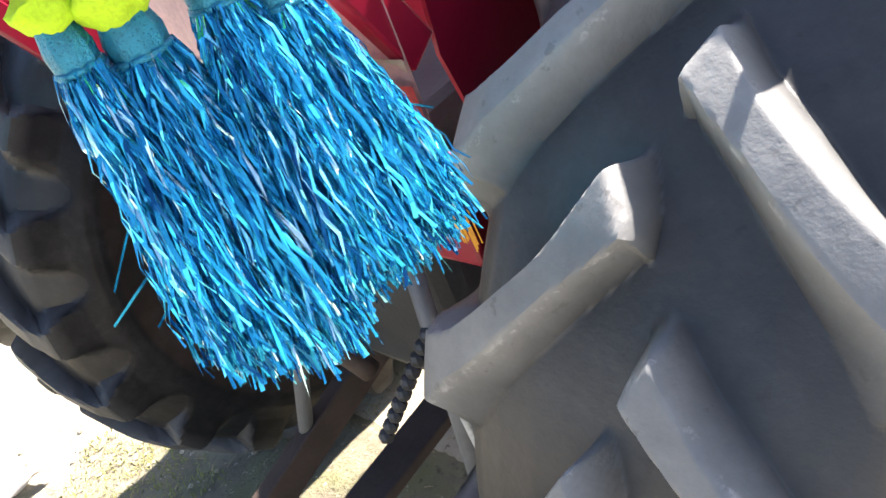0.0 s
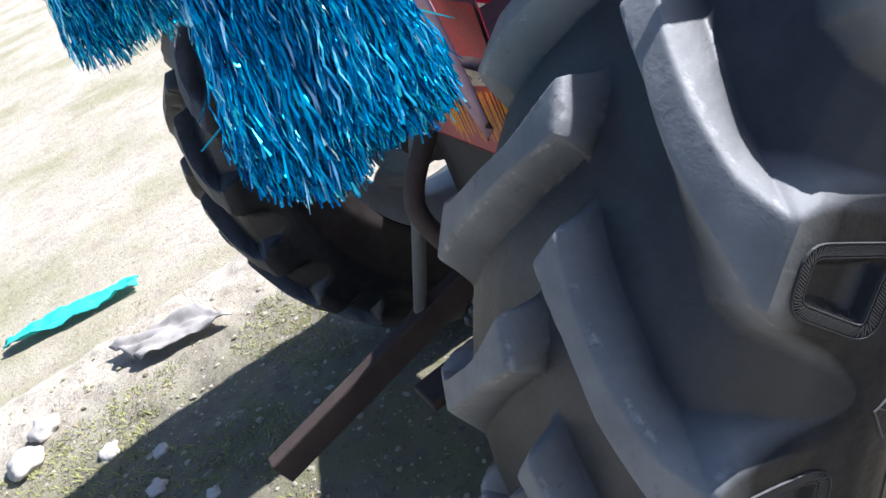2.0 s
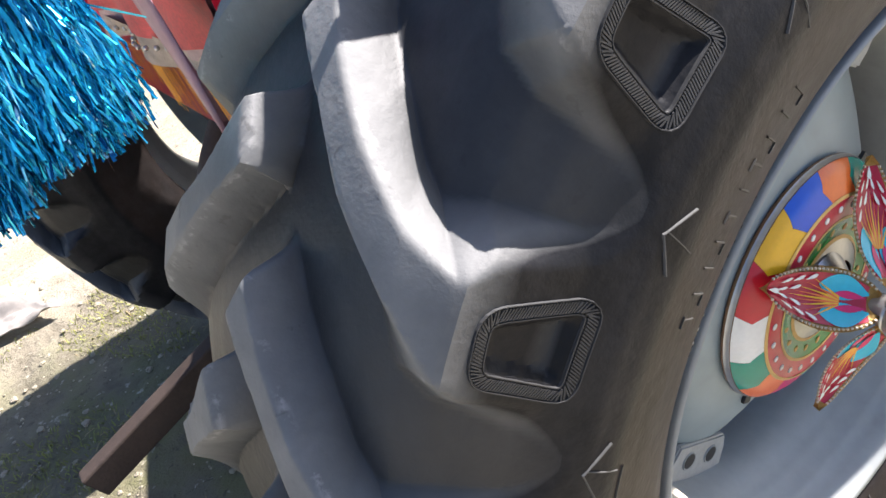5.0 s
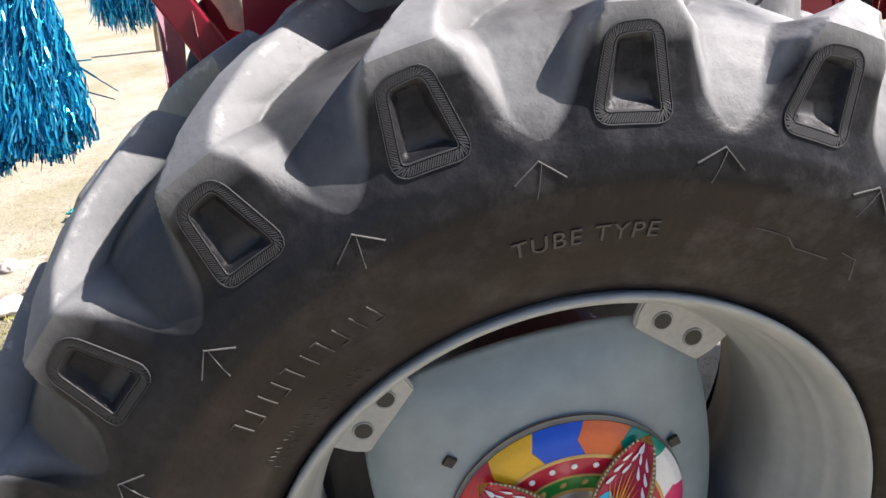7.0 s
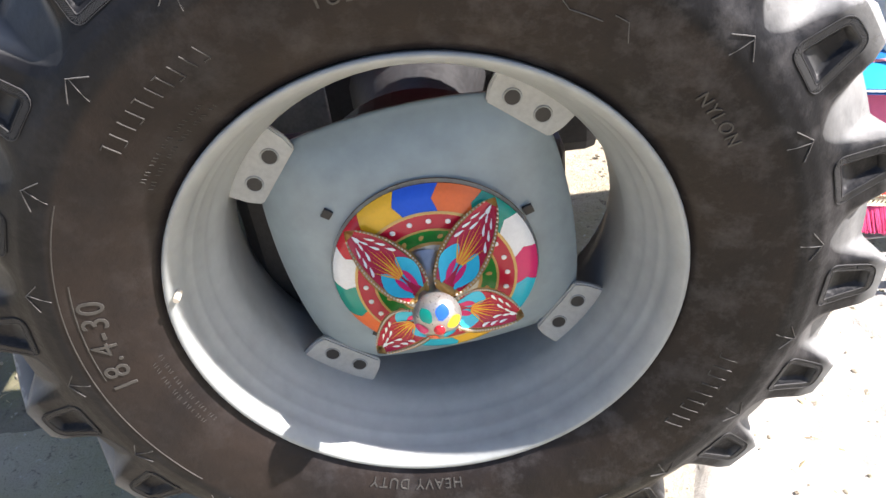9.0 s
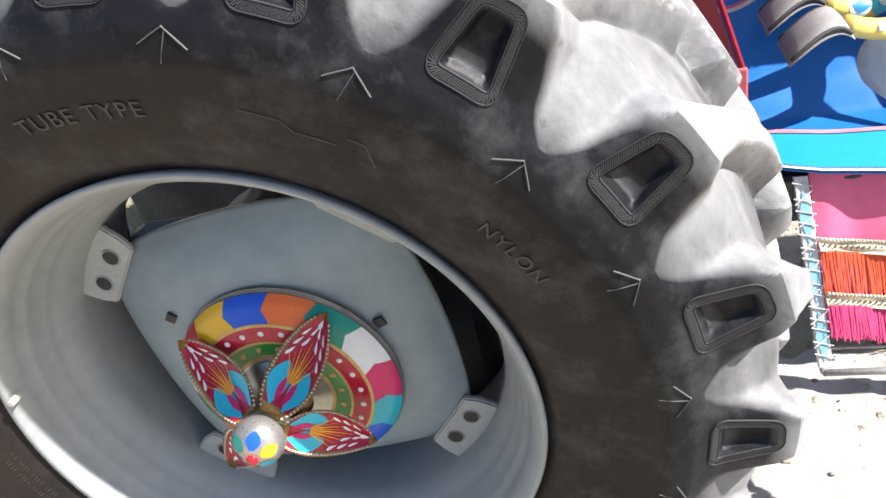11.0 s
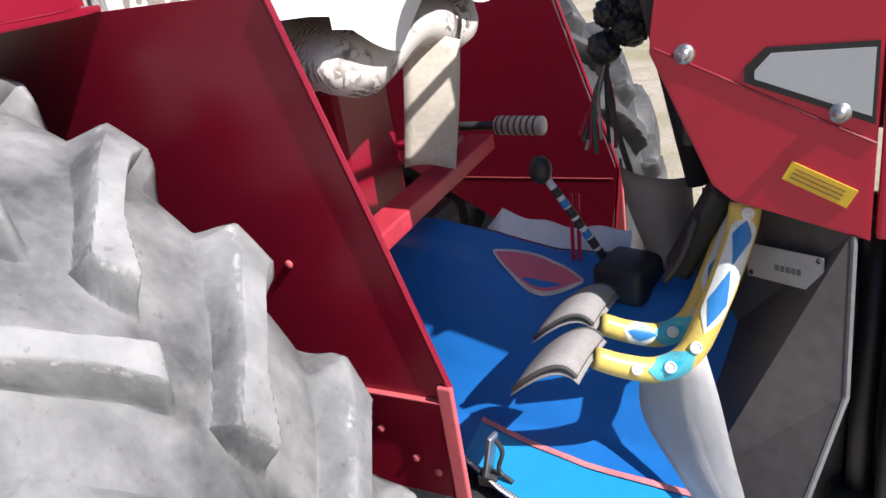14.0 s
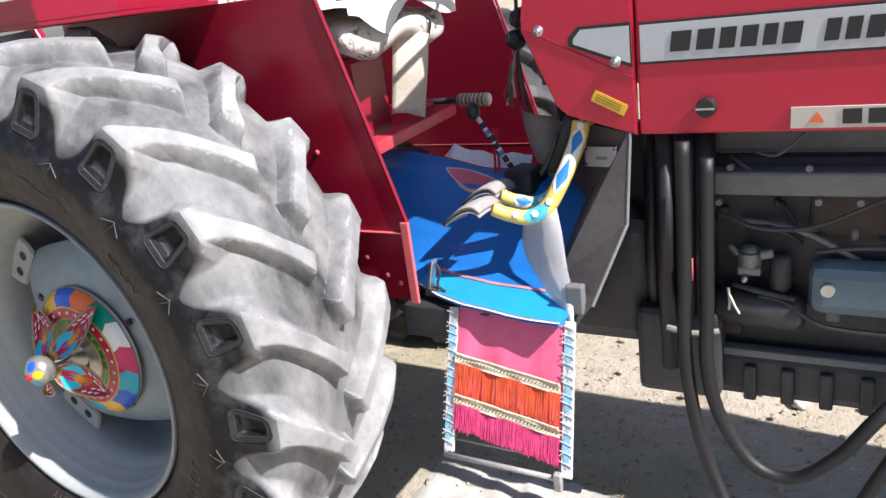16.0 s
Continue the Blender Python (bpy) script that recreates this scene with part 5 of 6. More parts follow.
for name, mat, d0, l in (("orange_fringe", plain("orange red fringe", (0.72, 0.10, 0.03), 0.7, vary=0.35, scale=90), 0.118, 0.068), ("pink_fringe", plain("rose fringe", (0.68, 0.06, 0.19), 0.7, vary=0.35, scale=90), 0.205, 0.055)):
    verts, faces = [], []
    for k in range(170):
        u = k / 170
        x = 0.848 + 0.27 * u
        d = d0 + 0.035 * u
        ll = l * rng.uniform(0.85, 1.1)
        o = 0.016 + 0.003 * math.sin(u * 15) + rng.uniform(-0.001, 0.002)
        w = 0.0009
        j = rng.uniform(-0.003, 0.003)
        b = len(verts)
        verts += [sp(x - w, d, o), sp(x + w, d, o), sp(x + w + j, d + ll, o + 0.003), sp(x - w + j, d + ll, o + 0.003)]
        faces.append((b, b + 1, b + 2, b + 3))
    tagged(mesh_part(name, verts, faces, mat, step, "hanging thread fringe", smooth=False), kind="stuff")
for d0 in (0.110, 0.1975):
    bm = bmesh.new()
    for k in range(30):
        u = (k + 0.5) / 30
        c = Vector(sp(0.848 + 0.268 * u, d0 + 0.035 * u, 0.0205 + 0.002 * math.sin(u * 15)))
        bmesh.ops.create_uvsphere(bm, u_segments=6, v_segments=4, radius=1.0, matrix=Matrix.Translation(c) @ Matrix.Rotation(radians(35), 4, "Y") @ Matrix.Diagonal((0.0016, 0.0012, 0.0055, 1)))
    tagged(part("braid_stitching", bm, plain("dark braid thread", (0.20, 0.13, 0.06), 0.7), step, "dark knots of the braid"), kind="stuff")
    bm = bmesh.new()
    for k in range(45):
        u = (k + 0.5) / 45
        c = Vector(sp(0.848 + 0.268 * u, d0 - 0.0105 + 0.035 * u, 0.020 + 0.002 * math.sin(u * 15)))
        bmesh.ops.create_uvsphere(bm, u_segments=6, v_segments=4, radius=0.0032, matrix=Matrix.Translation(c))
    tagged(part("braid_edging", bm, BRAID, step, "scalloped loops of the braid"), kind="stuff")
# tread: an open frame of thin rods between the rails
TREAD = plain("dusty grey tread", (0.34, 0.33, 0.32), 0.6, 0.3, vary=0.35, scale=40, bump=0.3)
for name, ends, r in (
    ("tread_bar", ((-0.140, -0.172, -0.312), (0.152, -0.172, -0.316)), 0.0065),
    ("tread_bar", ((-0.138, -0.120, -0.300), (0.146, -0.120, -0.305)), 0.0035),
    ("tread_bar", ((-0.138, -0.075, -0.275), (0.140, -0.075, -0.283)), 0.0045),
    ("frame_side", ((-0.140, -0.172, -0.312), (-0.138, -0.075, -0.275)), 0.0055),
    ("frame_side", ((0.152, -0.172, -0.316), (0.140, -0.075, -0.283)), 0.0055),
):
    bm = bmesh.new()
    tube(bm, list(ends), r, 10)
    part(name, bm, TREAD, step, smooth=True)
bm = bmesh.new()
box(bm, (0.140, -0.182, -0.345), (0.158, -0.165, -0.300), 0.003)
part("rail_foot", bm, TREAD, step, "worn flat steel foot of the rail")

# ---- white splash panel and dark engine shield ----
panel = thing("splash_panel", "bent white painted tin panel at the front of the mat", "panel", (1.05, 0.65, 0.8))
left = spline([(0.985, 0.690, 0.930), (0.958, 0.712, 0.865), (0.968, 0.695, 0.812), (1.03, 0.632, 0.770), (1.115, 0.560, 0.705)], 6)
right = spline([(1.050, 0.715, 0.950), (1.078, 0.672, 0.890), (1.105, 0.618, 0.830), (1.130, 0.575, 0.775), (1.140, 0.548, 0.712)], 6)
bm = bmesh.new()
rows = []
for a, b in zip(left, right):
    row = []
    for k in range(9):
        f = k / 8
        p = a * (1 - f) + b * f + Vector((0.010, -0.016, 0.006)) * math.sin(math.pi * f)
        row.append(bm.verts.new(p - Vector((1.05, 0.65, 0.8))))
    rows.append(row)
for a, b in zip(rows, rows[1:]):
    for k in range(8):
        bm.faces.new((a[k], a[k + 1], b[k + 1], b[k]))
bmesh.ops.solidify(bm, geom=bm.faces[:], thickness=0.004)
part("sheet", bm, plain("scuffed white tin", (0.80, 0.79, 0.77), 0.5, vary=0.10, scale=14, bump=0.1), panel, smooth=True)
bm = bmesh.new()
box(bm, (0.068, -0.088, -0.075), (0.108, -0.060, -0.005), 0.004)
part("corner_bracket", bm, GREY_IRON, panel, "grey steel corner bracket")
shield = thing("engine_shield", "dark grey steel shield between footplate and engine", "shield", (1.15, 0.8, 0.9))
pts = [(1.228, 0.755, 1.105), (1.230, 0.690, 0.905), (1.175, 0.575, 0.745), (1.060, 0.66, 0.76), (1.0, 0.90, 0.80), (1.02, 0.93, 1.10)]
bm = bmesh.new()
f = bm.faces.new([bm.verts.new((x - 1.15, y - 0.8, z - 0.9)) for x, y, z in pts])
bmesh.ops.triangulate(bm, faces=[f])
bmesh.ops.solidify(bm, geom=bm.faces[:], thickness=0.004)
part("sheet", bm, plain("dark grey steel", (0.075, 0.066, 0.063), 0.6, vary=0.45, scale=12), shield)
bm = bmesh.new()
tube(bm, [(0.080, -0.047, 0.205), (0.082, -0.112, 0.005), (0.027, -0.227, -0.155)], 0.0045, 8)
part("rolled_edge", bm, GREY_IRON, shield)
PLATE_AT = Matrix.Translation((1.152 - 1.15, 0.787 - 0.8, 1.040 - 0.9)) @ Matrix(((0.795, 0.629, -0.076, 0), (-0.592, 0.741, 0.318, 0), (0.134, -0.235, 0.945, 0), (0, 0, 0, 1)))
bm = bmesh.new()
box(bm, (-0.064, -0.0075, -0.024), (0.064, -0.0045, 0.024), 0.001, PLATE_AT)
plate_ob = part("maker_plate", bm, plain("dull aluminium plate", (0.42, 0.41, 0.40), 0.5, 0.2, vary=0.2, scale=50), shield, "small riveted metal plate")
for k in range(5):
    bm = bmesh.new()
    box(bm, (-0.014 + 0.009 * k, -0.0085, -0.007), (-0.008 + 0.009 * k, -0.0072, 0.001), 0.0, PLATE_AT)
    part("stamped_bar", bm, GREY_IRON, plate_ob)
for x, z in ((-0.057, 0.018), (0.057, 0.018), (-0.057, -0.018), (0.057, -0.018)):
    bm = bmesh.new()
    bmesh.ops.create_uvsphere(bm, u_segments=8, v_segments=6, radius=0.0035, matrix=PLATE_AT @ Matrix.Translation((x, -0.0075, z)))
    part("plate_rivet", bm, BLACK, plate_ob)

# ---- pedals ----
PED_YEL = plain("yellow painted pedal arm", (0.74, 0.55, 0.13), 0.4, vary=0.2, scale=30)
PED_PALE = plain("pale painted field", (0.70, 0.72, 0.66), 0.4, vary=0.12, scale=40)
PED_BLUE = plain("painted blue diamond", (0.03, 0.20, 0.50), 0.4, vary=0.2, scale=60)
PED_SKY = plain("painted sky blue", (0.10, 0.52, 0.62), 0.4, vary=0.15, scale=60)
PAD = plain("grey cloth binding", (0.30, 0.285, 0.27), 0.85, vary=0.25, scale=50, bump=0.4)


def pedal(dx, dy, dz, pad_y, painted):
    th = thing("brake_pedal", "curved pedal arm painted yellow and blue with a grey padded foot", "pedal", (1.0 + dx, 0.68 + dy, 0.92 + dz), "brake pedals")
    path = spline([(0.095, 0.135, 0.20), (0.088, 0.115, 0.155), (0.062, 0.06, 0.075), (0.035, 0.02, 0.018), (-0.005, 0.0, -0.002), (-0.05, -0.020, 0.010), (-0.085, -0.035, 0.028)], 8)
    m = len(path)
    rad = [0.0225 - 0.006 * k / m for k in range(m)]
    bm = bmesh.new()
    tube(bm, path, rad, 14)
    arm = part("arm", bm, PED_YEL, th, smooth=True)
    face = Vector((0.30, -0.80, 0.50)).normalized()

    def on_arm(k, a, lift):
        i = min(int(k), m - 2)
        f = k - i
        d = (path[i + 1] - path[i]).normalized()
        p = path[i] * (1 - f) + path[i + 1] * f
        u = (face - d * face.dot(d)).normalized()
        return p + (rad[i] + lift) * (math.cos(a) * u + math.sin(a) * d.cross(u))

    def patch(name, k0, k1, width, mat, lift):
        bm = bmesh.new()
        n = max(4, int((k1 - k0) * 1.5))
        rows = [[bm.verts.new(on_arm(k0 + (k1 - k0) * j / n, width(j / n) * q, lift)) for q in (-1, -0.6, -0.2, 0.2, 0.6, 1)] for j in range(n + 1)]
        for a, b in zip(rows, rows[1:]):
            for k in range(5):
                bm.faces.new((a[k], a[k + 1], b[k + 1], b[k]))
        part(name, bm, mat, arm, smooth=True)

    diamond = lambda f: 0.02 + 0.62 * (1 - abs(2 * f - 1))
    patch("pale_field", 3, 20, lambda f: 0.85 * min(1, 6 * f, 6 * (1 - f)) + 0.02, PED_PALE, 0.0006)
    patch("blue_diamond", 4, 11.4, diamond, PED_BLUE, 0.0012)
    patch("blue_diamond", 12, 19, diamond, PED_BLUE, 0.0012)
    patch("sky_field", 23, 35, lambda f: 1.25 * min(1, 3 * f + 0.05, 3 * (1 - f) + 0.05), PED_SKY, 0.0006)
    patch("blue_diamond", 26, 32, diamond, SATIN["turquoise"], 0.0012)
    if painted:
        patch("pale_field", 33.5, 42, lambda f: 1.1 * min(1, 3 * f + 0.05, 3 * (1 - f) + 0.05), PED_PALE, 0.0006)
        patch("blue_diamond", 34, 41, diamond, PED_BLUE, 0.0012)
    for k in (2, 22.5, 29) if painted else (2, 22.5, 29, 37.5):
        bm = bmesh.new()
        c, q = on_arm(k, 0.0, 0.0), on_arm(k, 0.0, 0.01)
        turn = (c - q).normalized().to_track_quat("Y", "Z").to_matrix().to_4x4()
        lathe(bm, [(0.0, -0.0035), (0.003, -0.0035), (0.004, -0.002), (0.0055, -0.002), (0.0065, -0.0035), (0.0085, -0.003), (0.009, 0.001)], 16)
        bmesh.ops.transform(bm, matrix=Matrix.Translation(c) @ turn, verts=bm.verts)
        part("white_rosette", bm, SATIN["white"], arm)

    def saddle(u, v, lift, grow=0.0):
        """A point of the arched foot pad: u across, v along."""
        z = 0.018 + 0.040 * math.sin(0.5 * math.pi * min(1.0, (u + 1) / 1.5)) - 0.012 * max(0.0, (u - 0.5) / 0.5) ** 2
        y = -0.103 + pad_y + 0.115 * v + grow * (2 * v - 1) + 0.006 * math.sin(2.2 * u)
        return Vector((-0.138 + (0.046 + grow) * u + 0.004 * v, y, z - 0.016 * v - 0.010 * (1 - v) ** 3 + lift))

    def layer(name, mat, lift, thick, grow, parent, label):
        bm = bmesh.new()
        n, w = 16, 10
        skins = []
        for side in (0, 1):
            skins.append([[bm.verts.new(saddle(-1 + 2 * i / n, j / w, lift - thick * side + (0.0 if side else -0.5 * thick * max(abs(-1 + 2 * i / n), abs(-1 + 2 * j / w)) ** 8), grow)) for i in range(n + 1)] for j in range(w + 1)])
        for side, grid in enumerate(skins):
            for a, b in zip(grid, grid[1:]):
                for k in range(n):
                    bm.faces.new((b[k], b[k + 1], a[k + 1], a[k]) if side else (a[k], a[k + 1], b[k + 1], b[k]))
        rims = [g[0] + [r[-1] for r in g[1:]] + g[-1][-2::-1] + [r[0] for r in g[-2:0:-1]] for g in skins]
        for k in range(len(rims[0])):
            e = (k + 1) % len(rims[0])
            bm.faces.new((rims[0][k], rims[1][k], rims[1][e], rims[0][e]))
        return part(name, bm, mat, parent, label, smooth=True)

    pad = layer("pad", PAD, 0.006, 0.010, 0.0, th, "grey cloth-bound pedal pad")
    layer("backing_plate", PAD, -0.0065, 0.004, 0.004, pad, "worn steel backing plate")
    for v in (0.0, 1.0):
        bm = bmesh.new()
        tube(bm, [saddle(-1 + 2 * k / 14, v, 0.0) for k in range(15)], 0.0035, 7)
        part("piping", bm, plain("dark piping", (0.07, 0.068, 0.066), 0.8), pad, "black stitched piping", smooth=True)
    return th


pedal(0.0, 0.0, 0.0, 0.0, False)
pedal(-0.012, 0.078, 0.010, 0.045, True)

# ---- steering column, lever and boot ----
column = thing("steering_column", "grey plastic steering column cowl with a black rubber boot", "steering column", (0.95, 0.95, 1.0))
bm = bmesh.new()
rows = []
for j in range(9):
    f = j / 8
    rr = 0.058 - 0.006 * f
    rows.append([bm.verts.new((-0.012 + rr * math.cos(a) + 0.030 * f * f, 0.01 + rr * math.sin(a) * 0.9, 0.125 - 0.155 * f - 0.03 * f * math.cos(a + 0.6) - 0.012 * (1 - f) * math.cos(a))) for a in [radians(170) + radians(215) * k / 20 for k in range(21)]])
for a, b in zip(rows, rows[1:]):
    for k in range(20):
        bm.faces.new((a[k], a[k + 1], b[k + 1], b[k]))
bmesh.ops.solidify(bm, geom=bm.faces[:], thickness=0.003)
part("cowl", bm, plain("grey plastic", (0.34, 0.31, 0.295), 0.5, vary=0.12), column, "bent grey plastic cowl", smooth=True)
bm = bmesh.new()
box(bm, (-0.080, -0.115, -0.080), (0.012, -0.02, -0.012), 0.014, Matrix.Rotation(radians(-12), 4, "Z"), 3)
part("boot", bm, BLACK, column, "black rubber boot", smooth=True)
bm = bmesh.new()
bar(bm, (0.108, -0.085, 0.125), (0.040, -0.105, -0.010), 0.05, 0.040, 0.010)
part("bracket", bm, BLACK, column)
bm = bmesh.new()
tube(bm, spline([(0.075, -0.12, 0.09), (0.055, -0.135, 0.03), (0.03, -0.135, -0.01), (0.045, -0.13, 0.02)], 5), 0.006, 8)
part("cable", bm, IRON, column, smooth=True)
bm = bmesh.new()
tube(bm, [(0.06, 0.0, 0.10), (-0.05, 0.0, 0.62)], 0.020, 12)
part("shaft", bm, BLACK, column, smooth=True)
bm = bmesh.new()
ring = [(-0.06 + 0.19 * math.cos(a) * 0.9, 0.21 * math.sin(a), 0.64 + 0.19 * math.cos(a) * 0.35) for a in [2 * math.pi * k / 40 for k in range(41)]]
tube(bm, ring, 0.014, 10, cap=False)
for a in (0.5, 2.6, 4.7):
    tube(bm, [(-0.06, 0, 0.62), (-0.06 + 0.17 * math.cos(a), 0.20 * math.sin(a), 0.64 + 0.066 * math.cos(a))], 0.008, 8)
part("wheel_rim", bm, BLACK, column, "black steering wheel", smooth=True)

gear_lever = thing("gear_lever", "gear lever bound in black and white tape with a black knob", "lever", (0.87, 0.91, 0.955))
bm = bmesh.new()
tube(bm, [(0, 0, 0), (-0.096, -0.022, 0.175)], 0.0070, 12)
rod_ob = part("rod", bm, WHITE, gear_lever, smooth=True)
for k in range(8):
    bm = bmesh.new()
    f, g = 0.03 + 0.11 * k, 0.10 + 0.11 * k + 0.012 * (k % 3)
    tube(bm, [(-0.096 * f, -0.022 * f, 0.175 * f), (-0.096 * g, -0.022 * g, 0.175 * g)], 0.0078, 12)
    part("black_tape", bm, BLACK if k % 3 else PED_BLUE, rod_ob)
bm = bmesh.new()
bmesh.ops.create_uvsphere(bm, u_segments=18, v_segments=12, radius=0.0195, matrix=Matrix.Translation((-0.103, -0.024, 0.188)) @ Matrix.Diagonal((1, 1, 1.25, 1)))
part("knob", bm, BLACK, gear_lever, smooth=True)

hand_lever = thing("hand_lever", "hand lever with a cord-wrapped pale grip", "lever", (0.5, 1.27, 1.11))
bm = bmesh.new()
tube(bm, [(-0.16, 0.03, -0.01), (0.03, 0.0, 0.0)], 0.010, 10)
part("rod", bm, IRON, hand_lever, smooth=True)
bm = bmesh.new()
tube(bm, [(0.02, 0, 0), (0.025, 0, 0), (0.135, -0.012, 0.0), (0.14, -0.012, 0.0)], [0.016, 0.021, 0.021, 0.016], 14)
grip = part("grip", bm, CREAM, hand_lever, smooth=True)
BROWN_CORD = plain("brown cord", (0.14, 0.10, 0.08), 0.9)
for k in range(7):
    bm = bmesh.new()
    x = 0.03 + 0.015 * k
    tube(bm, [(x, -0.001 - 0.0015 * k, 0), (x + 0.005, -0.002 - 0.0015 * k, 0.0)], 0.0217, 14)
    part("wrap", bm, BROWN_CORD, grip)

# ---- seat ----
seat = thing("tractor_seat", "tractor seat with a pale patterned cloth cover and hanging strap", "seat", (0.355, 0.885, 1.395))


def cushion(bm, w, d, h):
    n, m = 26, 26
    top = []
    for j in range(m + 1):
        row = []
        for i in range(n + 1):
            u, v = 2 * i / n - 1, 2 * j / m - 1
            k = (max(abs(u), abs(v))) ** 5
            z = h * (1 - 0.8 * k) + 0.012 * math.sin(u * 5 + 1) + 0.01 * noise.noise(Vector((u * 3, v * 3, 2)))
            row.append(bm.verts.new((u * d * (1 - 0.08 * v * v), v * w * (1 - 0.06 * u * u), z)))
        top.append(row)
    for j in range(m):
        for i in range(n):
            bm.faces.new((top[j][i], top[j][i + 1], top[j + 1][i + 1], top[j + 1][i]))
    rim_loop = [top[0][i] for i in range(n + 1)] + [top[j][n] for j in range(1, m + 1)] + [top[m][i] for i in range(n - 1, -1, -1)] + [top[j][0] for j in range(m - 1, 0, -1)]
    prev = rim_loop
    for f, z in ((1.02, -0.025), (1.0, -0.045), (0.90, -0.062)):
        ring = []
        for k, v in enumerate(prev):
            base = rim_loop[k].co
            ring.append(bm.verts.new((base.x * f, base.y * f, z + 0.02 * math.sin(k * 0.35))))
        for k in range(len(ring)):
            q = (k + 1) % len(ring)
            bm.faces.new((prev[k], prev[q], ring[q], ring[k]))
        prev = ring
    bm.faces.new(prev)


def stripe_cloth():
    m = Mat("patterned cover cloth", 0.85)
    w = m.t.nodes.new("ShaderNodeTexWave")
    w.inputs["Scale"].default_value, w.inputs["Distortion"].default_value = 38, 9
    m.link(m.co, w.inputs["Vector"])
    patch = m.ramp(m.noise(9, 3), [(0.48, (0, 0, 0)), (0.56, (1, 1, 1))])
    c = m.mix(patch, (0.62, 0.58, 0.53), m.ramp(w.outputs["Fac"], [(0.4, (0.64, 0.60, 0.55)), (0.6, (0.20, 0.17, 0.15))]))
    m.color(c)
    return m.bump(m.noise(140, 3), 0.3, 0.002).m


bm = bmesh.new()
cushion(bm, 0.27, 0.23, 0.045)
part("cushion", bm, stripe_cloth(), seat, "pale cloth cover with dark zigzag pattern", smooth=True)
cv, cf = [], []
for j in range(15):
    for i in range(25):
        u, v = i / 24, j / 14
        y = -0.275 + 0.55 * u
        dip = 0.055 * max(0, 1 - abs(u - 0.30) / 0.22) + 0.015 * math.sin(u * 9) + 0.035 * max(0, u - 0.55) / 0.45
        x = -0.20 + 0.44 * min(1, v / 0.75)
        z = 0.070 - 0.012 * ((u - 0.5) * 2) ** 4 if v <= 0.75 else 0.060 - (v - 0.75) / 0.25 * (0.02 + dip)
        cv.append((x + (0.012 if v > 0.75 else 0), y, z + 0.006 * noise.noise(Vector((u * 5, v * 5, 4)))))
cf = [(j * 25 + i, j * 25 + i + 1, (j + 1) * 25 + i + 1, (j + 1) * 25 + i) for j in range(14) for i in range(24)]
mesh_part("white_cover", cv, cf, plain("white cotton cover", (0.78, 0.76, 0.72), 0.9, vary=0.06, scale=20, bump=0.2), seat, "white cotton throw over the seat")
vs, fs = [], []
for j in range(13):
    v = j / 12
    for i in range(7):
        u = i / 6
        p = Vector((0.520 + 0.080 * u - 0.022 * v - 0.008 * u * v, 0.930 + 0.062 * u - 0.03 * v, 1.372 - 0.020 * u - 0.232 * v + 0.006 * math.sin(u * 4)))
        vs.append(p + Vector((0.008, -0.010, 0)) * math.sin(v * 4) * 0.6 - Vector((0.355, 0.885, 1.395)))
fs = [(j * 7 + i, j * 7 + i + 1, (j + 1) * 7 + i + 1, (j + 1) * 7 + i) for j in range(12) for i in range(6)]
mesh_part("strap", vs, fs, CREAM, seat, "beige cloth strap hanging from the seat").modifiers.new("thick", "SOLIDIFY").thickness = 0.003
bm = bmesh.new()
box(bm, (-0.22, -0.27, 0.02), (-0.16, 0.27, 0.38), 0.03)
part("backrest", bm, stripe_cloth(), seat)
bm = bmesh.new()
box(bm, (-0.10, -0.05, -0.40), (0.06, 0.15, -0.08), 0.02)
part("pedestal", bm, RED, seat)
seat_beam = thing("seat_beam", "scuffed red painted channel beam under the seat", "beam", (0.54, 0.95, 1.09))
bm = bmesh.new()
bar(bm, (0.0, -0.41, -0.01), (-0.035, 0.27, 0.0), 0.06, 0.035, 0.004)
part("channel", bm, plain("scuffed red paint", (0.50, 0.04, 0.06), 0.4, vary=0.3, scale=25), seat_beam)
bm = bmesh.new()
box(bm, (-0.16, 0.10, 0.035), (-0.02, 0.16, 0.05), 0.004)
part("bracket", bm, RED, seat_beam)

# black pompoms and ribbons that hang by the steering wheel
pom = thing("pompom_string", "black wool pompoms with red, green and white ribbon tails", "decoration", (0.84, 1.04, 1.30))
for x, y, z, r in ((0.0, 0.01, 0.005, 0.028), (0.012, 0.015, 0.062, 0.026), (0.045, 0.02, 0.035, 0.032), (0.060, 0.01, 0.075, 0.028)):
    bm = bmesh.new()
    bmesh.ops.create_icosphere(bm, subdivisions=4, radius=r, matrix=Matrix.Translation((x, y, z)))
    for v in bm.verts:
        v.co += 0.006 * noise.noise_vector(v.co * 120)
    part("pompom", bm, BLACK, pom, smooth=True)
for k in range(9):
    bm = bmesh.new()
    a = k * 0.7
    e = Vector((-0.060 + 0.0085 * k, 0.02 * math.cos(a), -0.150 - 0.012 * (k % 3)))
    s0 = Vector((0.003, 0.0, -0.02))
    pts = spline([s0, s0 * 0.5 + e * 0.5 + Vector((0.010 * math.cos(a), 0.010 * math.sin(a), 0.012)), e], 5)
    tube(bm, pts, [0.0018 + 0.0022 * i / len(pts) for i in range(len(pts))], 5)
    part("ribbon_tail", bm, plain("dull ribbon", ((0.34, 0.03, 0.06), (0.03, 0.15, 0.10), (0.42, 0.36, 0.36), (0.03, 0.03, 0.035))[k % 4], 0.7, vary=0.4, scale=120), pom)
bm = bmesh.new()
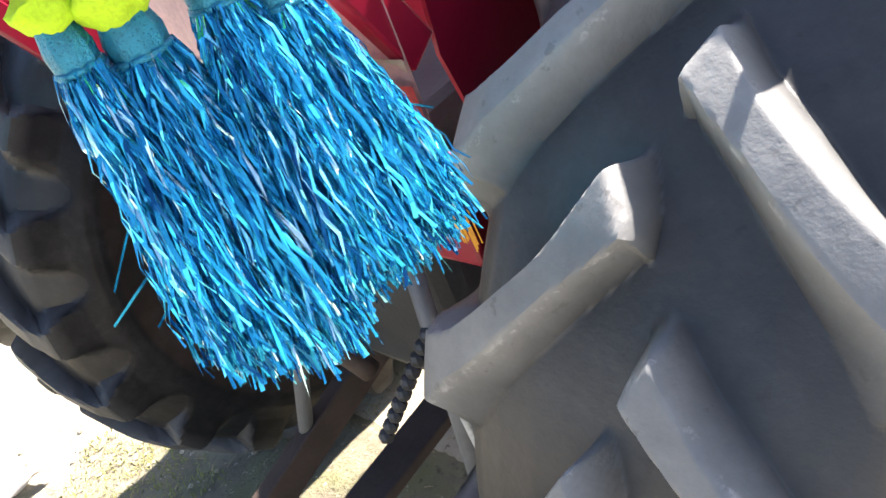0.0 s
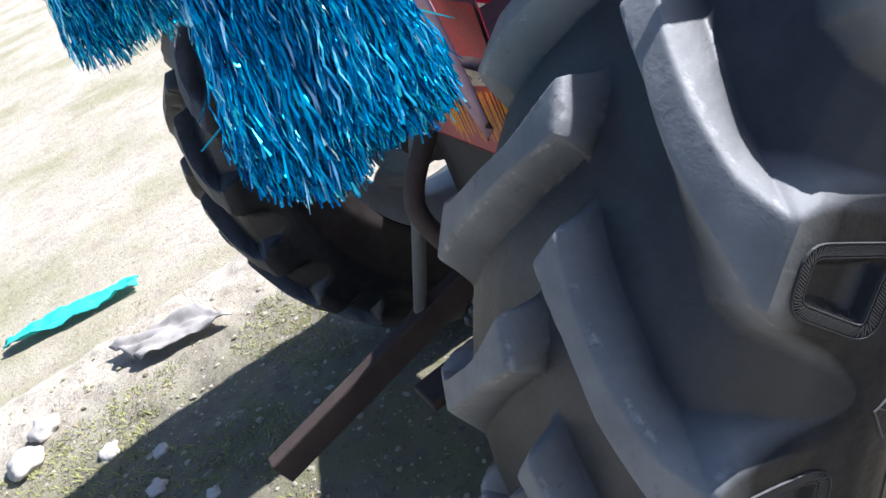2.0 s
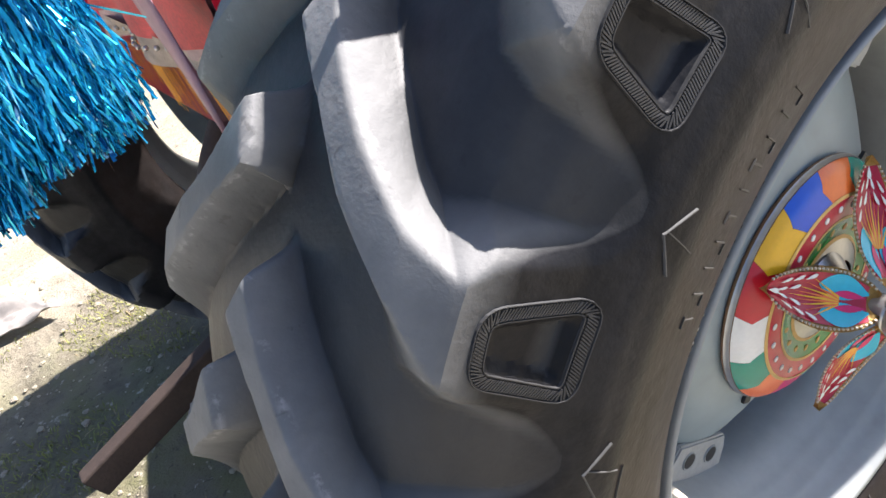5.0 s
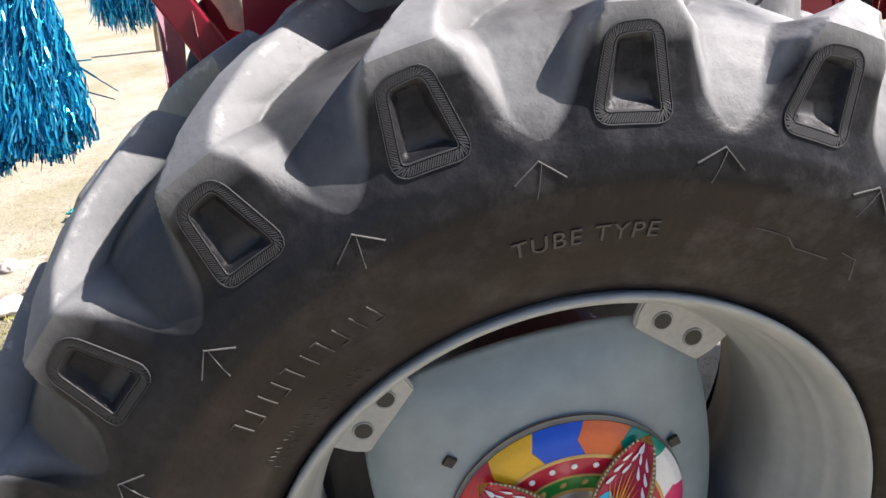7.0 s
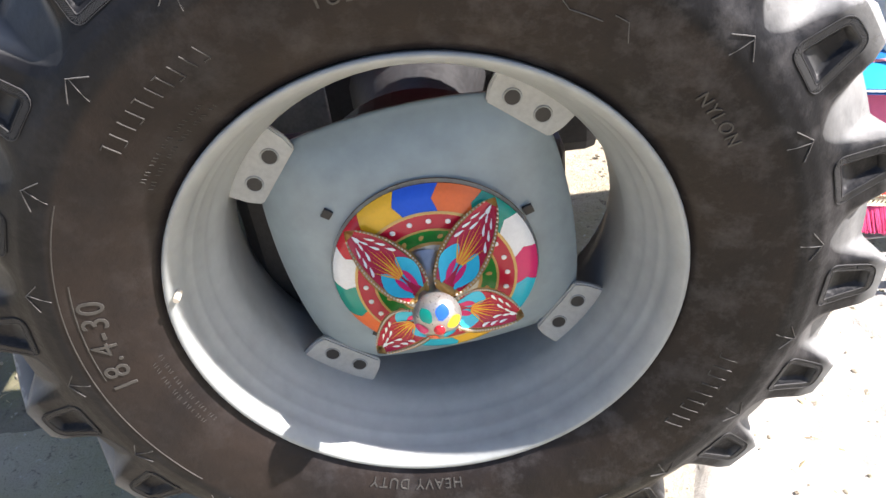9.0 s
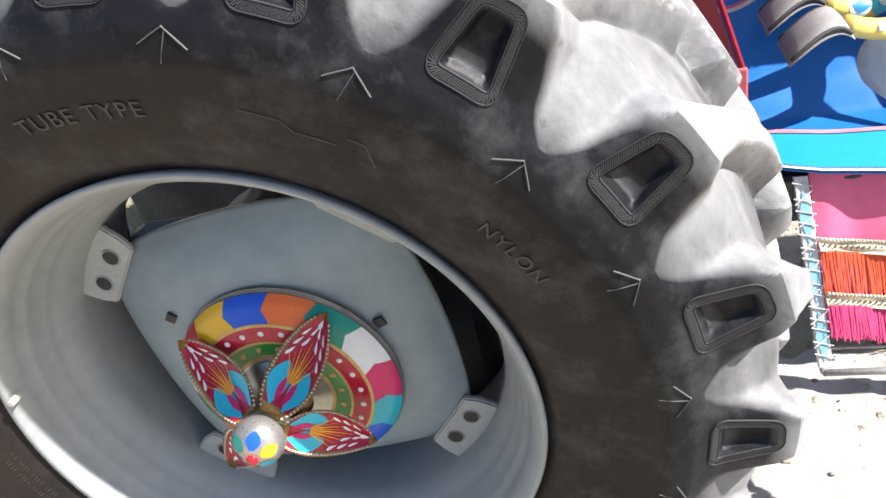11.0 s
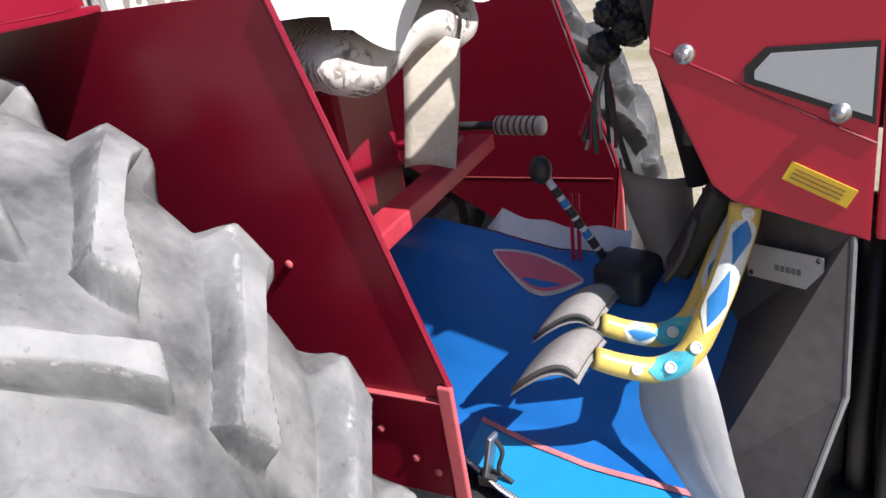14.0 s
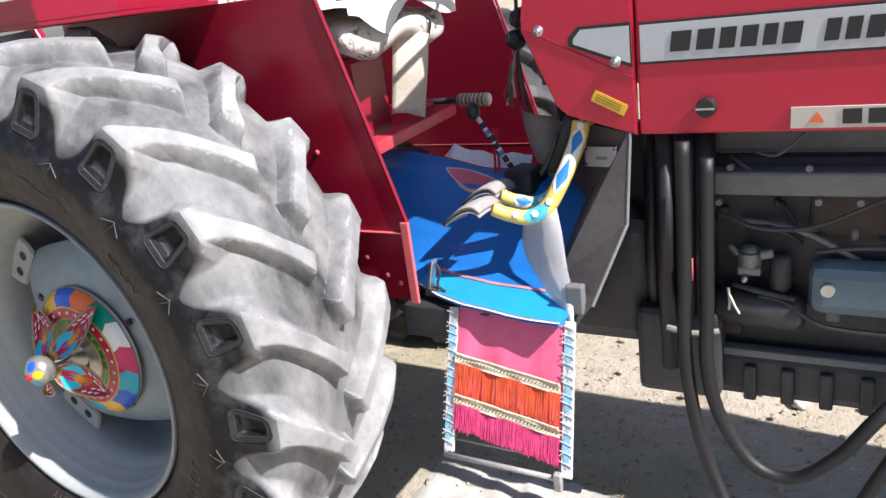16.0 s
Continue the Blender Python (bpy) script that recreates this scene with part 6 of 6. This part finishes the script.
tube(bm, spline([(0.012, 0.015, 0.28), (0.008, 0.01, 0.06), (0.004, 0.0, -0.05), (0.022, -0.02, -0.13), (0.050, -0.04, -0.215)], 6), 0.0055, 8)
part("cord", bm, plain("dark twisted cord", (0.07, 0.06, 0.05), 0.8, vary=0.6, scale=150, bump=0.5), pom)
ribbon = thing("red_ribbon", "narrow red ribbon tied beside the gear lever", "ribbon", (0.80, 0.93, 1.04))
for q in (0.0, 0.012):
    bm = bmesh.new()
    bar(bm, (q, 0, 0.045), (q - 0.006, 0.0, -0.085), 0.002, 0.007, 0.0005)
    part("tail", bm, HOOD_RED, ribbon)

# ---- bonnet ----
bonnet = thing("bonnet", "bright red tractor bonnet with a grey lettered band", "bonnet", (1.25, 0.75, 1.1))


def bpart(name, fn, mat, label="", parent=None, smooth=False):
    bm = bmesh.new()
    fn(bm)
    bmesh.ops.translate(bm, vec=(-1.25, -0.75, -1.1), verts=bm.verts)
    return part(name, bm, mat, parent or bonnet, label, smooth)


def bent(bm, outline, y0, y1):
    plate(bm, outline, y0, y1, 0.004)


bpart("side_panel", lambda bm: box(bm, (1.253, 0.752, 1.100), (2.75, 0.772, 1.47), 0.006), HOOD_RED)
bpart("far_panel", lambda bm: box(bm, (1.253, 1.228, 1.100), (2.75, 1.248, 1.47), 0.006), HOOD_RED)
bpart("top_panel", lambda bm: box(bm, (1.253, 0.752, 1.462), (2.75, 1.248, 1.50), 0.015), HOOD_RED)
bpart("nose", lambda bm: box(bm, (2.70, 0.76, 0.75), (2.78, 1.24, 1.49), 0.02), HOOD_RED)
# dash and cowl tops reach up out of view to shade the mat
cowl_out = [(1.248, 1.100), (1.085, 1.150), (1.060, 1.172), (0.985, 1.350), (0.988, 1.375), (1.00, 1.42), (1.02, 1.70), (1.248, 1.60)]
bpart("cowl_panel", lambda bm: bent(bm, cowl_out, 0.748, 0.766), HOOD_RED)
bpart("far_cowl_panel", lambda bm: bent(bm, cowl_out, 1.234, 1.252), HOOD_RED)
bpart("dash_top", lambda bm: box(bm, (1.02, 0.75, 1.67), (1.25, 1.25, 1.70), 0.012), HOOD_RED)
bpart("dash_face", lambda bm: box(bm, (1.02, 0.766, 1.22), (1.035, 1.234, 1.67), 0.004), BLACK)
bpart("cowl_crease", lambda bm: tube(bm, [(0.992, 0.748, 1.356), (1.247, 0.748, 1.228)], 0.0022, 6), RED)
BAND = plain("light grey decal", (0.50, 0.52, 0.53), 0.4, vary=0.06)
bpart("band", lambda bm: box(bm, (1.262, 0.7485, 1.262), (2.70, 0.7515, 1.340), 0.0005), BAND, "light grey decal band")
bpart("band_edge", lambda bm: box(bm, (1.258, 0.7490, 1.2565), (2.70, 0.7517, 1.2615)), BLACK)
bpart("band_edge", lambda bm: box(bm, (1.258, 0.7490, 1.3405), (2.70, 0.7517, 1.3455)), BLACK)
bpart("cowl_decal", lambda bm: plate(bm, [(1.240, 1.262), (1.112, 1.312), (1.112, 1.322), (1.130, 1.342), (1.240, 1.342)], 0.7445, 0.7475), BAND)
bpart("decal_edge", lambda bm: plate(bm, [(1.244, 1.252), (1.100, 1.308), (1.100, 1.326), (1.124, 1.349), (1.244, 1.349)], 0.7455, 0.7478), BLACK)
# brand writing kept as plain dark blocks
xs = 1.325
for k, w in enumerate((0.048, 0.040, 0.036, 0.036, 0.030, 0.040, 0.0, 0.030, 0.030, 0.036, 0.040, 0.036, 0.036, 0.036)):
    if w:
        bpart("letter_block", lambda bm, x=xs, w=w: plate(bm, [(x, 1.280), (x + w * 0.86, 1.280), (x + w * 0.86 + 0.006, 1.322), (x + 0.006, 1.322)], 0.7470, 0.7484), BLACK)
    xs += w + 0.006 if w else 0.030
bpart("name_plate", lambda bm: box(bm, (1.565, 0.7475, 1.108), (2.00, 0.7515, 1.152), 0.001), plain("cream decal", (0.55, 0.50, 0.44), 0.4, vary=0.06), "cream name plate with dark blocks")
bpart("plate_mark", lambda bm: plate(bm, [(1.600, 1.120), (1.628, 1.120), (1.614, 1.142)], 0.7462, 0.7473), SATIN["orange"])
for k in range(6):
    x = 1.66 + 0.045 * k
    bpart("plate_block", lambda bm, x=x: box(bm, (x, 0.7462, 1.116), (x + 0.034, 0.7473, 1.146)), BLACK)
bpart("warning_label", lambda bm: box(bm, (-0.042, -0.001, -0.013), (0.042, 0.001, 0.013), 0.0004, Matrix.Translation((1.188, 0.7465, 1.176)) @ Matrix.Rotation(radians(27), 4, "Y")), plain("yellow decal", (0.78, 0.50, 0.03), 0.45, vary=0.06), "yellow warning label")
for k in range(3):
    bpart("label_line", lambda bm, k=k: box(bm, (-0.034, -0.0018, -0.007 + 0.006 * k), (0.030, -0.0012, -0.0055 + 0.006 * k), 0.0, Matrix.Translation((1.188, 0.7465, 1.176)) @ Matrix.Rotation(radians(27), 4, "Y")), SATIN["brown"])
for x, z in ((1.030, 1.347), (1.207, 1.267)):
    bpart("bolt", lambda bm, x=x, z=z: (bmesh.ops.create_cone(bm, cap_ends=True, segments=20, radius1=0.013, radius2=0.012, depth=0.006, matrix=Matrix.Translation((x, 0.745, z)) @ Matrix.Rotation(math.pi / 2, 4, "X")), bmesh.ops.create_uvsphere(bm, u_segments=12, v_segments=8, radius=0.008, matrix=Matrix.Translation((x, 0.742, z)))), STEEL, smooth=True)
knob = bpart("latch_knob", lambda bm: bmesh.ops.create_cone(bm, cap_ends=True, segments=24, radius1=0.022, radius2=0.019, depth=0.022, matrix=Matrix.Translation((1.400, 0.741, 1.158)) @ Matrix.Rotation(math.pi / 2, 4, "X")), BLACK, "black round bonnet latch")
bpart("knob_bar", lambda bm: box(bm, (1.381, 0.7265, 1.156), (1.419, 0.7295, 1.160)), STEEL, parent=knob)

# ---- engine ----
engine = thing("engine", "dark oily diesel engine under the bonnet", "engine", (1.6, 1.0, 0.75))


def epart(name, fn, mat=IRON, label="", parent=None, smooth=False):
    bm = bmesh.new()
    fn(bm)
    bmesh.ops.translate(bm, vec=(-1.6, -1.0, -0.75), verts=bm.verts)
    return part(name, bm, mat, parent or engine, label, smooth)


epart("block", lambda bm: box(bm, (1.36, 0.88, 0.52), (2.50, 1.14, 1.02), 0.03))
epart("clutch_housing", lambda bm: box(bm, (1.22, 0.84, 0.50), (1.40, 1.16, 1.0), 0.04))
# plate added so the slit beside the pipes looks dark
epart("bulkhead", lambda bm: box(bm, (1.04, 0.915, 0.52), (1.36, 0.93, 1.10), 0.004))
epart("head_cover", lambda bm: box(bm, (1.38, 0.90, 1.01), (2.46, 1.10, 1.12), 0.02), GREY_IRON)
epart("oil_pan", lambda bm: box(bm, (1.34, 0.84, 0.40), (2.40, 1.16, 0.535), 0.03))
for k in range(9):
    epart("pan_rib", lambda bm, k=k: box(bm, (1.38 + 0.085 * k, 0.822, 0.405), (1.41 + 0.085 * k, 0.85, 0.50), 0.006))
epart("pan_flange", lambda bm: box(bm, (1.33, 0.825, 0.525), (2.42, 0.86, 0.545), 0.004), GREY_IRON)
rail = epart("fuel_rail", lambda bm: box(bm, (1.385, 0.80, 0.945), (2.40, 0.86, 1.000), 0.008), GREY_IRON, "long grey bracket rail")
for x, z in ((1.395, 1.015), (1.44, 1.012), (1.415, 0.93), (1.60, 1.01), (1.62, 0.935), (1.70, 0.935)):
    epart("rail_bolt", lambda bm, x=x, z=z: bmesh.ops.create_cone(bm, cap_ends=True, segments=6, radius1=0.008, radius2=0.008, depth=0.016, matrix=Matrix.Translation((x, 0.80, z)) @ Matrix.Rotation(math.pi / 2, 4, "X")), GREY_IRON, parent=rail)
CASTING = plain("dull cast aluminium", (0.20, 0.20, 0.205), 0.5, 0.5, vary=0.35, scale=40, bump=0.3)
pump = epart("lift_pump", lambda bm: bmesh.ops.create_cone(bm, cap_ends=True, segments=24, radius1=0.026, radius2=0.030, depth=0.034, matrix=Matrix.Translation((1.478, 0.83, 0.785))), CASTING, "dull cast fuel lift pump")
epart("pump_cap", lambda bm: bmesh.ops.create_uvsphere(bm, u_segments=16, v_segments=8, radius=0.022, matrix=Matrix.Translation((1.478, 0.83, 0.804)) @ Matrix.Diagonal((1, 1, 0.6, 1))), CASTING, parent=pump, smooth=True)
epart("pump_arm", lambda bm: bar(bm, (1.455, 0.82, 0.795), (1.432, 0.83, 0.815), 0.014, 0.012), CASTING, parent=pump)
epart("pump_arm", lambda bm: bar(bm, (1.50, 0.815, 0.80), (1.53, 0.82, 0.805), 0.024, 0.022), CASTING, parent=pump)
epart("pump_foot", lambda bm: box(bm, (1.452, 0.805, 0.748), (1.505, 0.86, 0.770), 0.006), CASTING, parent=pump)
epart("drain_plug", lambda bm: bmesh.ops.create_uvsphere(bm, u_segments=10, v_segments=6, radius=0.009, matrix=Matrix.Translation((1.470, 0.80, 0.742))), STEEL, parent=pump, smooth=True)
for ends in (((1.436, 0.79, 0.722), (1.440, 0.785, 0.690), (1.438, 0.785, 0.668)), ((1.440, 0.785, 0.705), (1.452, 0.78, 0.680), (1.462, 0.78, 0.662))):
    epart("loose_wire", lambda bm, ends=ends: tube(bm, list(ends), 0.0035, 6), CREAM, "short pale loose wire")
BLUEGREY = plain("blue-grey painted casting", (0.10, 0.145, 0.175), 0.5, vary=0.2)
inj = epart("injection_pump", lambda bm: box(bm, (1.605, 0.79, 0.665), (1.95, 0.87, 0.79), 0.03), BLUEGREY, "blue-grey painted injection pump")
epart("pump_bolt", lambda bm: bmesh.ops.create_cone(bm, cap_ends=True, segments=20, radius1=0.016, radius2=0.014, depth=0.014, matrix=Matrix.Translation((1.645, 0.785, 0.735)) @ Matrix.Rotation(math.pi / 2, 4, "X")), STEEL, parent=inj)
for pts, r in (([(1.52, 0.82, 0.86), (1.62, 0.80, 0.88), (1.74, 0.80, 0.94), (1.86, 0.81, 0.98)], 0.004), ([(1.50, 0.81, 0.70), (1.56, 0.80, 0.69), (1.64, 0.80, 0.64), (1.80, 0.80, 0.63)], 0.006), ([(1.44, 0.82, 0.72), (1.50, 0.80, 0.715), (1.58, 0.80, 0.70)], 0.007), ([(1.62, 0.80, 0.82), (1.75, 0.80, 0.835), (1.95, 0.80, 0.81)], 0.006), ([(1.40, 0.82, 0.90), (1.50, 0.80, 0.87), (1.62, 0.82, 0.865)], 0.006)):
    epart("fuel_pipe", lambda bm, pts=pts, r=r: tube(bm, spline(pts, 6), r, 8), IRON, smooth=True)
UPRIGHT = plain("oily black pipe", (0.012, 0.010, 0.011), 0.5, vary=0.4, scale=30)
for x, r, y in ((1.300, 0.020, 0.78), (1.345, 0.026, 0.80), (1.385, 0.024, 0.80), (1.26, 0.018, 0.82)):
    epart("upright_pipe", lambda bm, x=x, r=r, y=y: tube(bm, [(x, y, 1.10), (x - 0.004, y - 0.01, 0.80), (x, y, 0.50)], r, 12), UPRIGHT, smooth=True)
epart("rag_tie", lambda bm: tube(bm, spline([(1.30, 0.755, 0.62), (1.36, 0.745, 0.615), (1.42, 0.76, 0.62)], 5), 0.008, 8), plain("coloured rag tie", (0.25, 0.28, 0.22), 0.9, vary=0.7, scale=90), "twisted coloured rag tie")
r2 = random.Random(11)
for k in range(16):
    x, z = r2.uniform(1.40, 2.15), r2.uniform(0.58, 1.04)
    a = Vector((x, 0.86, z))
    e = a + Vector((r2.uniform(0.06, 0.30), r2.uniform(-0.02, 0.02), r2.uniform(-0.10, 0.08)))
    mid = (a + e) / 2 + Vector((0, -0.045 * r2.random(), r2.uniform(-0.05, 0.03)))
    epart("loose_pipe", lambda bm: tube(bm, spline([a, mid, e], 5), r2.uniform(0.003, 0.008), 7), (IRON, BLACK, RUST, GREY_IRON)[k % 4], smooth=True)
for k in range(22):
    x, z = r2.uniform(1.38, 2.2), r2.uniform(0.56, 1.03)
    w, h, d = r2.uniform(0.012, 0.05), r2.uniform(0.012, 0.05), r2.uniform(0.01, 0.035)
    epart("lug_boss", lambda bm: box(bm, (x, 0.885 - d, z), (x + w, 0.885, z + h), 0.005, None, 1), (IRON, RUST, IRON, GREY_IRON)[k % 4])
epart("side_cover", lambda bm: box(bm, (1.60, 0.862, 0.83), (2.05, 0.885, 0.945), 0.008), RUST)
epart("filter_bowl", lambda bm: tube(bm, [(1.545, 0.825, 0.80), (1.545, 0.825, 0.79), (1.545, 0.825, 0.72), (1.545, 0.825, 0.705)], [0.018, 0.024, 0.024, 0.013], 16), IRON, smooth=True)
epart("starter", lambda bm: tube(bm, [(1.40, 0.83, 0.66), (1.41, 0.83, 0.66), (1.58, 0.83, 0.655), (1.60, 0.83, 0.655)], [0.03, 0.045, 0.045, 0.03], 18), IRON, smooth=True)
epart("lower_cover", lambda bm: box(bm, (1.215, 0.775, 0.42), (1.42, 0.87, 0.66), 0.02), IRON)
epart("red_plug", lambda bm: tube(bm, [(1.352, 0.765, 0.745), (1.352, 0.765, 0.80)], 0.010, 8), PINK_RED, smooth=True)
HOSE = plain("black hose", (0.010, 0.0095, 0.010), 0.55, vary=0.3, scale=40, bump=0.3)
for pts, lab in (
    ([(1.352, 0.72, 1.09), (1.356, 0.70, 0.80), (1.353, 0.70, 0.60), (1.375, 0.69, 0.42), (1.425, 0.67, 0.26), (1.52, 0.62, 0.10), (1.66, 0.56, 0.025), (1.9, 0.50, 0.022)], "black rubber hose hanging from the engine to the ground"),
    ([(1.400, 0.73, 1.05), (1.402, 0.71, 0.72), (1.403, 0.70, 0.56), (1.43, 0.70, 0.43), (1.50, 0.70, 0.31), (1.59, 0.70, 0.285), (1.68, 0.70, 0.36), (1.76, 0.72, 0.47), (1.85, 0.80, 0.55)], "black rubber hose hanging in a loop below the engine"),
    ([(1.66, 0.60, 0.022), (1.71, 0.66, 0.20), (1.80, 0.71, 0.40), (1.92, 0.80, 0.60)], "black rubber hose rising from the ground to the engine"),
):
    bm = bmesh.new()
    tube(bm, spline(pts, 10), 0.0165, 12)
    tagged(part("hose", bm, HOSE, smooth=True), lab, "hose", "hoses")

# front axle and wheel, beyond the walk
front = thing("front_wheel", "dark tractor front wheel beyond the engine", "wheel", (2.75, 0.42, 0.40), "front wheels")
bm = bmesh.new()
lathe(bm, [(0.21, 0.0), (0.30, -0.015), (0.38, 0.0), (0.405, 0.04), (0.405, 0.16), (0.38, 0.20), (0.30, 0.215), (0.21, 0.20)], 48)
part("tyre", bm, SHADED_RUBBER, front, smooth=True)
bm = bmesh.new()
lathe(bm, [(0.215, 0.0), (0.20, 0.02), (0.0, 0.06), (0.0, 0.14), (0.20, 0.18), (0.215, 0.20)], 32)
part("rim", bm, RIM_PAINT, front, smooth=True)
copy_thing(front, Matrix.Translation((2.75, 1.38, 0.40)))
bm = bmesh.new()
box(bm, (2.68, 0.60, 0.36), (2.82, 1.40, 0.48), 0.02)
tagged(part("front_axle", bm, IRON), "dark iron front axle beam", "axle")

# ---- things on the ground ----
bm = bmesh.new()
bmesh.ops.create_grid(bm, x_segments=26, y_segments=18, size=0.5)
for v in bm.verts:
    x, y = v.co.x, v.co.y
    v.co = Vector((-1.09 + x * 0.38 - y * 0.10, 2.64 + y * 0.24 - x * 0.10, 0.030 + 0.045 * (noise.noise(Vector((x * 4, y * 4, 1))) + 0.6) + 0.01 * noise.noise(Vector((x * 11, y * 11, 3)))))
ob = part("grey_cloth", bm, plain("dusty grey cloth", (0.33, 0.30, 0.27), 0.9, vary=0.2), smooth=True)
ob.modifiers.new("thick", "SOLIDIFY").thickness = 0.004
tagged(ob, "crumpled dusty grey cloth on the ground", "cloth")
bm = bmesh.new()
bmesh.ops.create_grid(bm, x_segments=40, y_segments=8, size=0.5)
for v in bm.verts:
    x, y = v.co.x, v.co.y
    w = 0.14 * (0.6 + 0.4 * math.sin((x + 0.5) * 3))
    v.co = Vector((-1.44 + x * 0.66 + y * 0.02, 3.40 - x * 0.16 + y * w, 0.026 + 0.035 * (noise.noise(Vector((x * 6, y * 3, 5))) + 0.4) + 0.012 * noise.noise(Vector((x * 19, y * 6, 1)))))
ob = part("green_net", bm, plain("turquoise shade net", (0.05, 0.50, 0.46), 0.7, vary=0.3, scale=50, bump=0.6), smooth=True)
ob.modifiers.new("thick", "SOLIDIFY").thickness = 0.004
tagged(ob, "crumpled turquoise net cloth lying on the ground", "cloth")
STONE = plain("pale stone", (0.55, 0.50, 0.44), 0.9, vary=0.2, scale=20, bump=0.5)


def stone(x, y, r, seed):
    bm = bmesh.new()
    bmesh.ops.create_icosphere(bm, subdivisions=3, radius=r)
    for v in bm.verts:
        v.co += v.co.normalized() * r * 0.45 * noise.noise(v.co * (1.6 / r) + Vector((seed, 0, 0)))
        v.co.z *= 0.6
    ob = part("stone", bm, STONE, smooth=True)
    ob.location = (x, y, r * 0.32)
    tagged(ob, "pale rough broken stone on the ground", "stone", "loose stones")


for x, y, r in ((-1.35, 1.86, 0.035), (-1.42, 1.78, 0.045), (-1.20, 1.67, 0.025), (-1.30, 2.02, 0.03), (-1.46, 2.2, 0.04), (-0.95, 2.62, 0.03), (-1.66, 2.6, 0.06), (-1.75, 2.45, 0.07), (-1.9, 2.9, 0.05), (1.3, 1.62, 0.03), (1.1, 1.66, 0.025), (1.55, 1.5, 0.03), (-0.66, 0.62, 0.022), (-0.55, 1.0, 0.02)):
    stone(x, y, r, int(x * 100))
bm = bmesh.new()
tube(bm, [(-2.06, 8.3, 0.0), (-2.03, 8.3, 0.35), (-2.08, 8.28, 0.75)], [0.05, 0.045, 0.04], 8)
tagged(part("stake", bm, plain("dry stake", (0.30, 0.23, 0.16), 0.9, vary=0.3)), "short dry wooden stake in bare ground", "stake")


# ---- the tractor as one thing ----
tractor = thing("tractor", "red decorated farm tractor parked on dusty ground", "tractor", (0, MID_Y, 0))
PARTS = ("rear_wheel", "fender", "transmission", "rear_frame", "hitch_linkage", "decoration_rail", "footplate", "spring_catch", "foot_step", "splash_panel",
         "engine_shield", "brake_pedal", "steering_column", "gear_lever", "hand_lever", "tractor_seat", "seat_beam", "bonnet", "engine", "hose", "front_wheel", "front_axle")
bpy.context.view_layer.update()
for ob in list(scene.objects):
    if ob.parent is None and ob.name.split(".")[0] in PARTS:
        for p in list(ob.children):
            for q in list(p.children):
                q.matrix_basis = p.matrix_basis @ q.matrix_basis
                q.parent = ob
        ob.location.y -= MID_Y
        ob.parent = tractor
        for key in ("category", "group"):
            if key in ob:
                del ob[key]
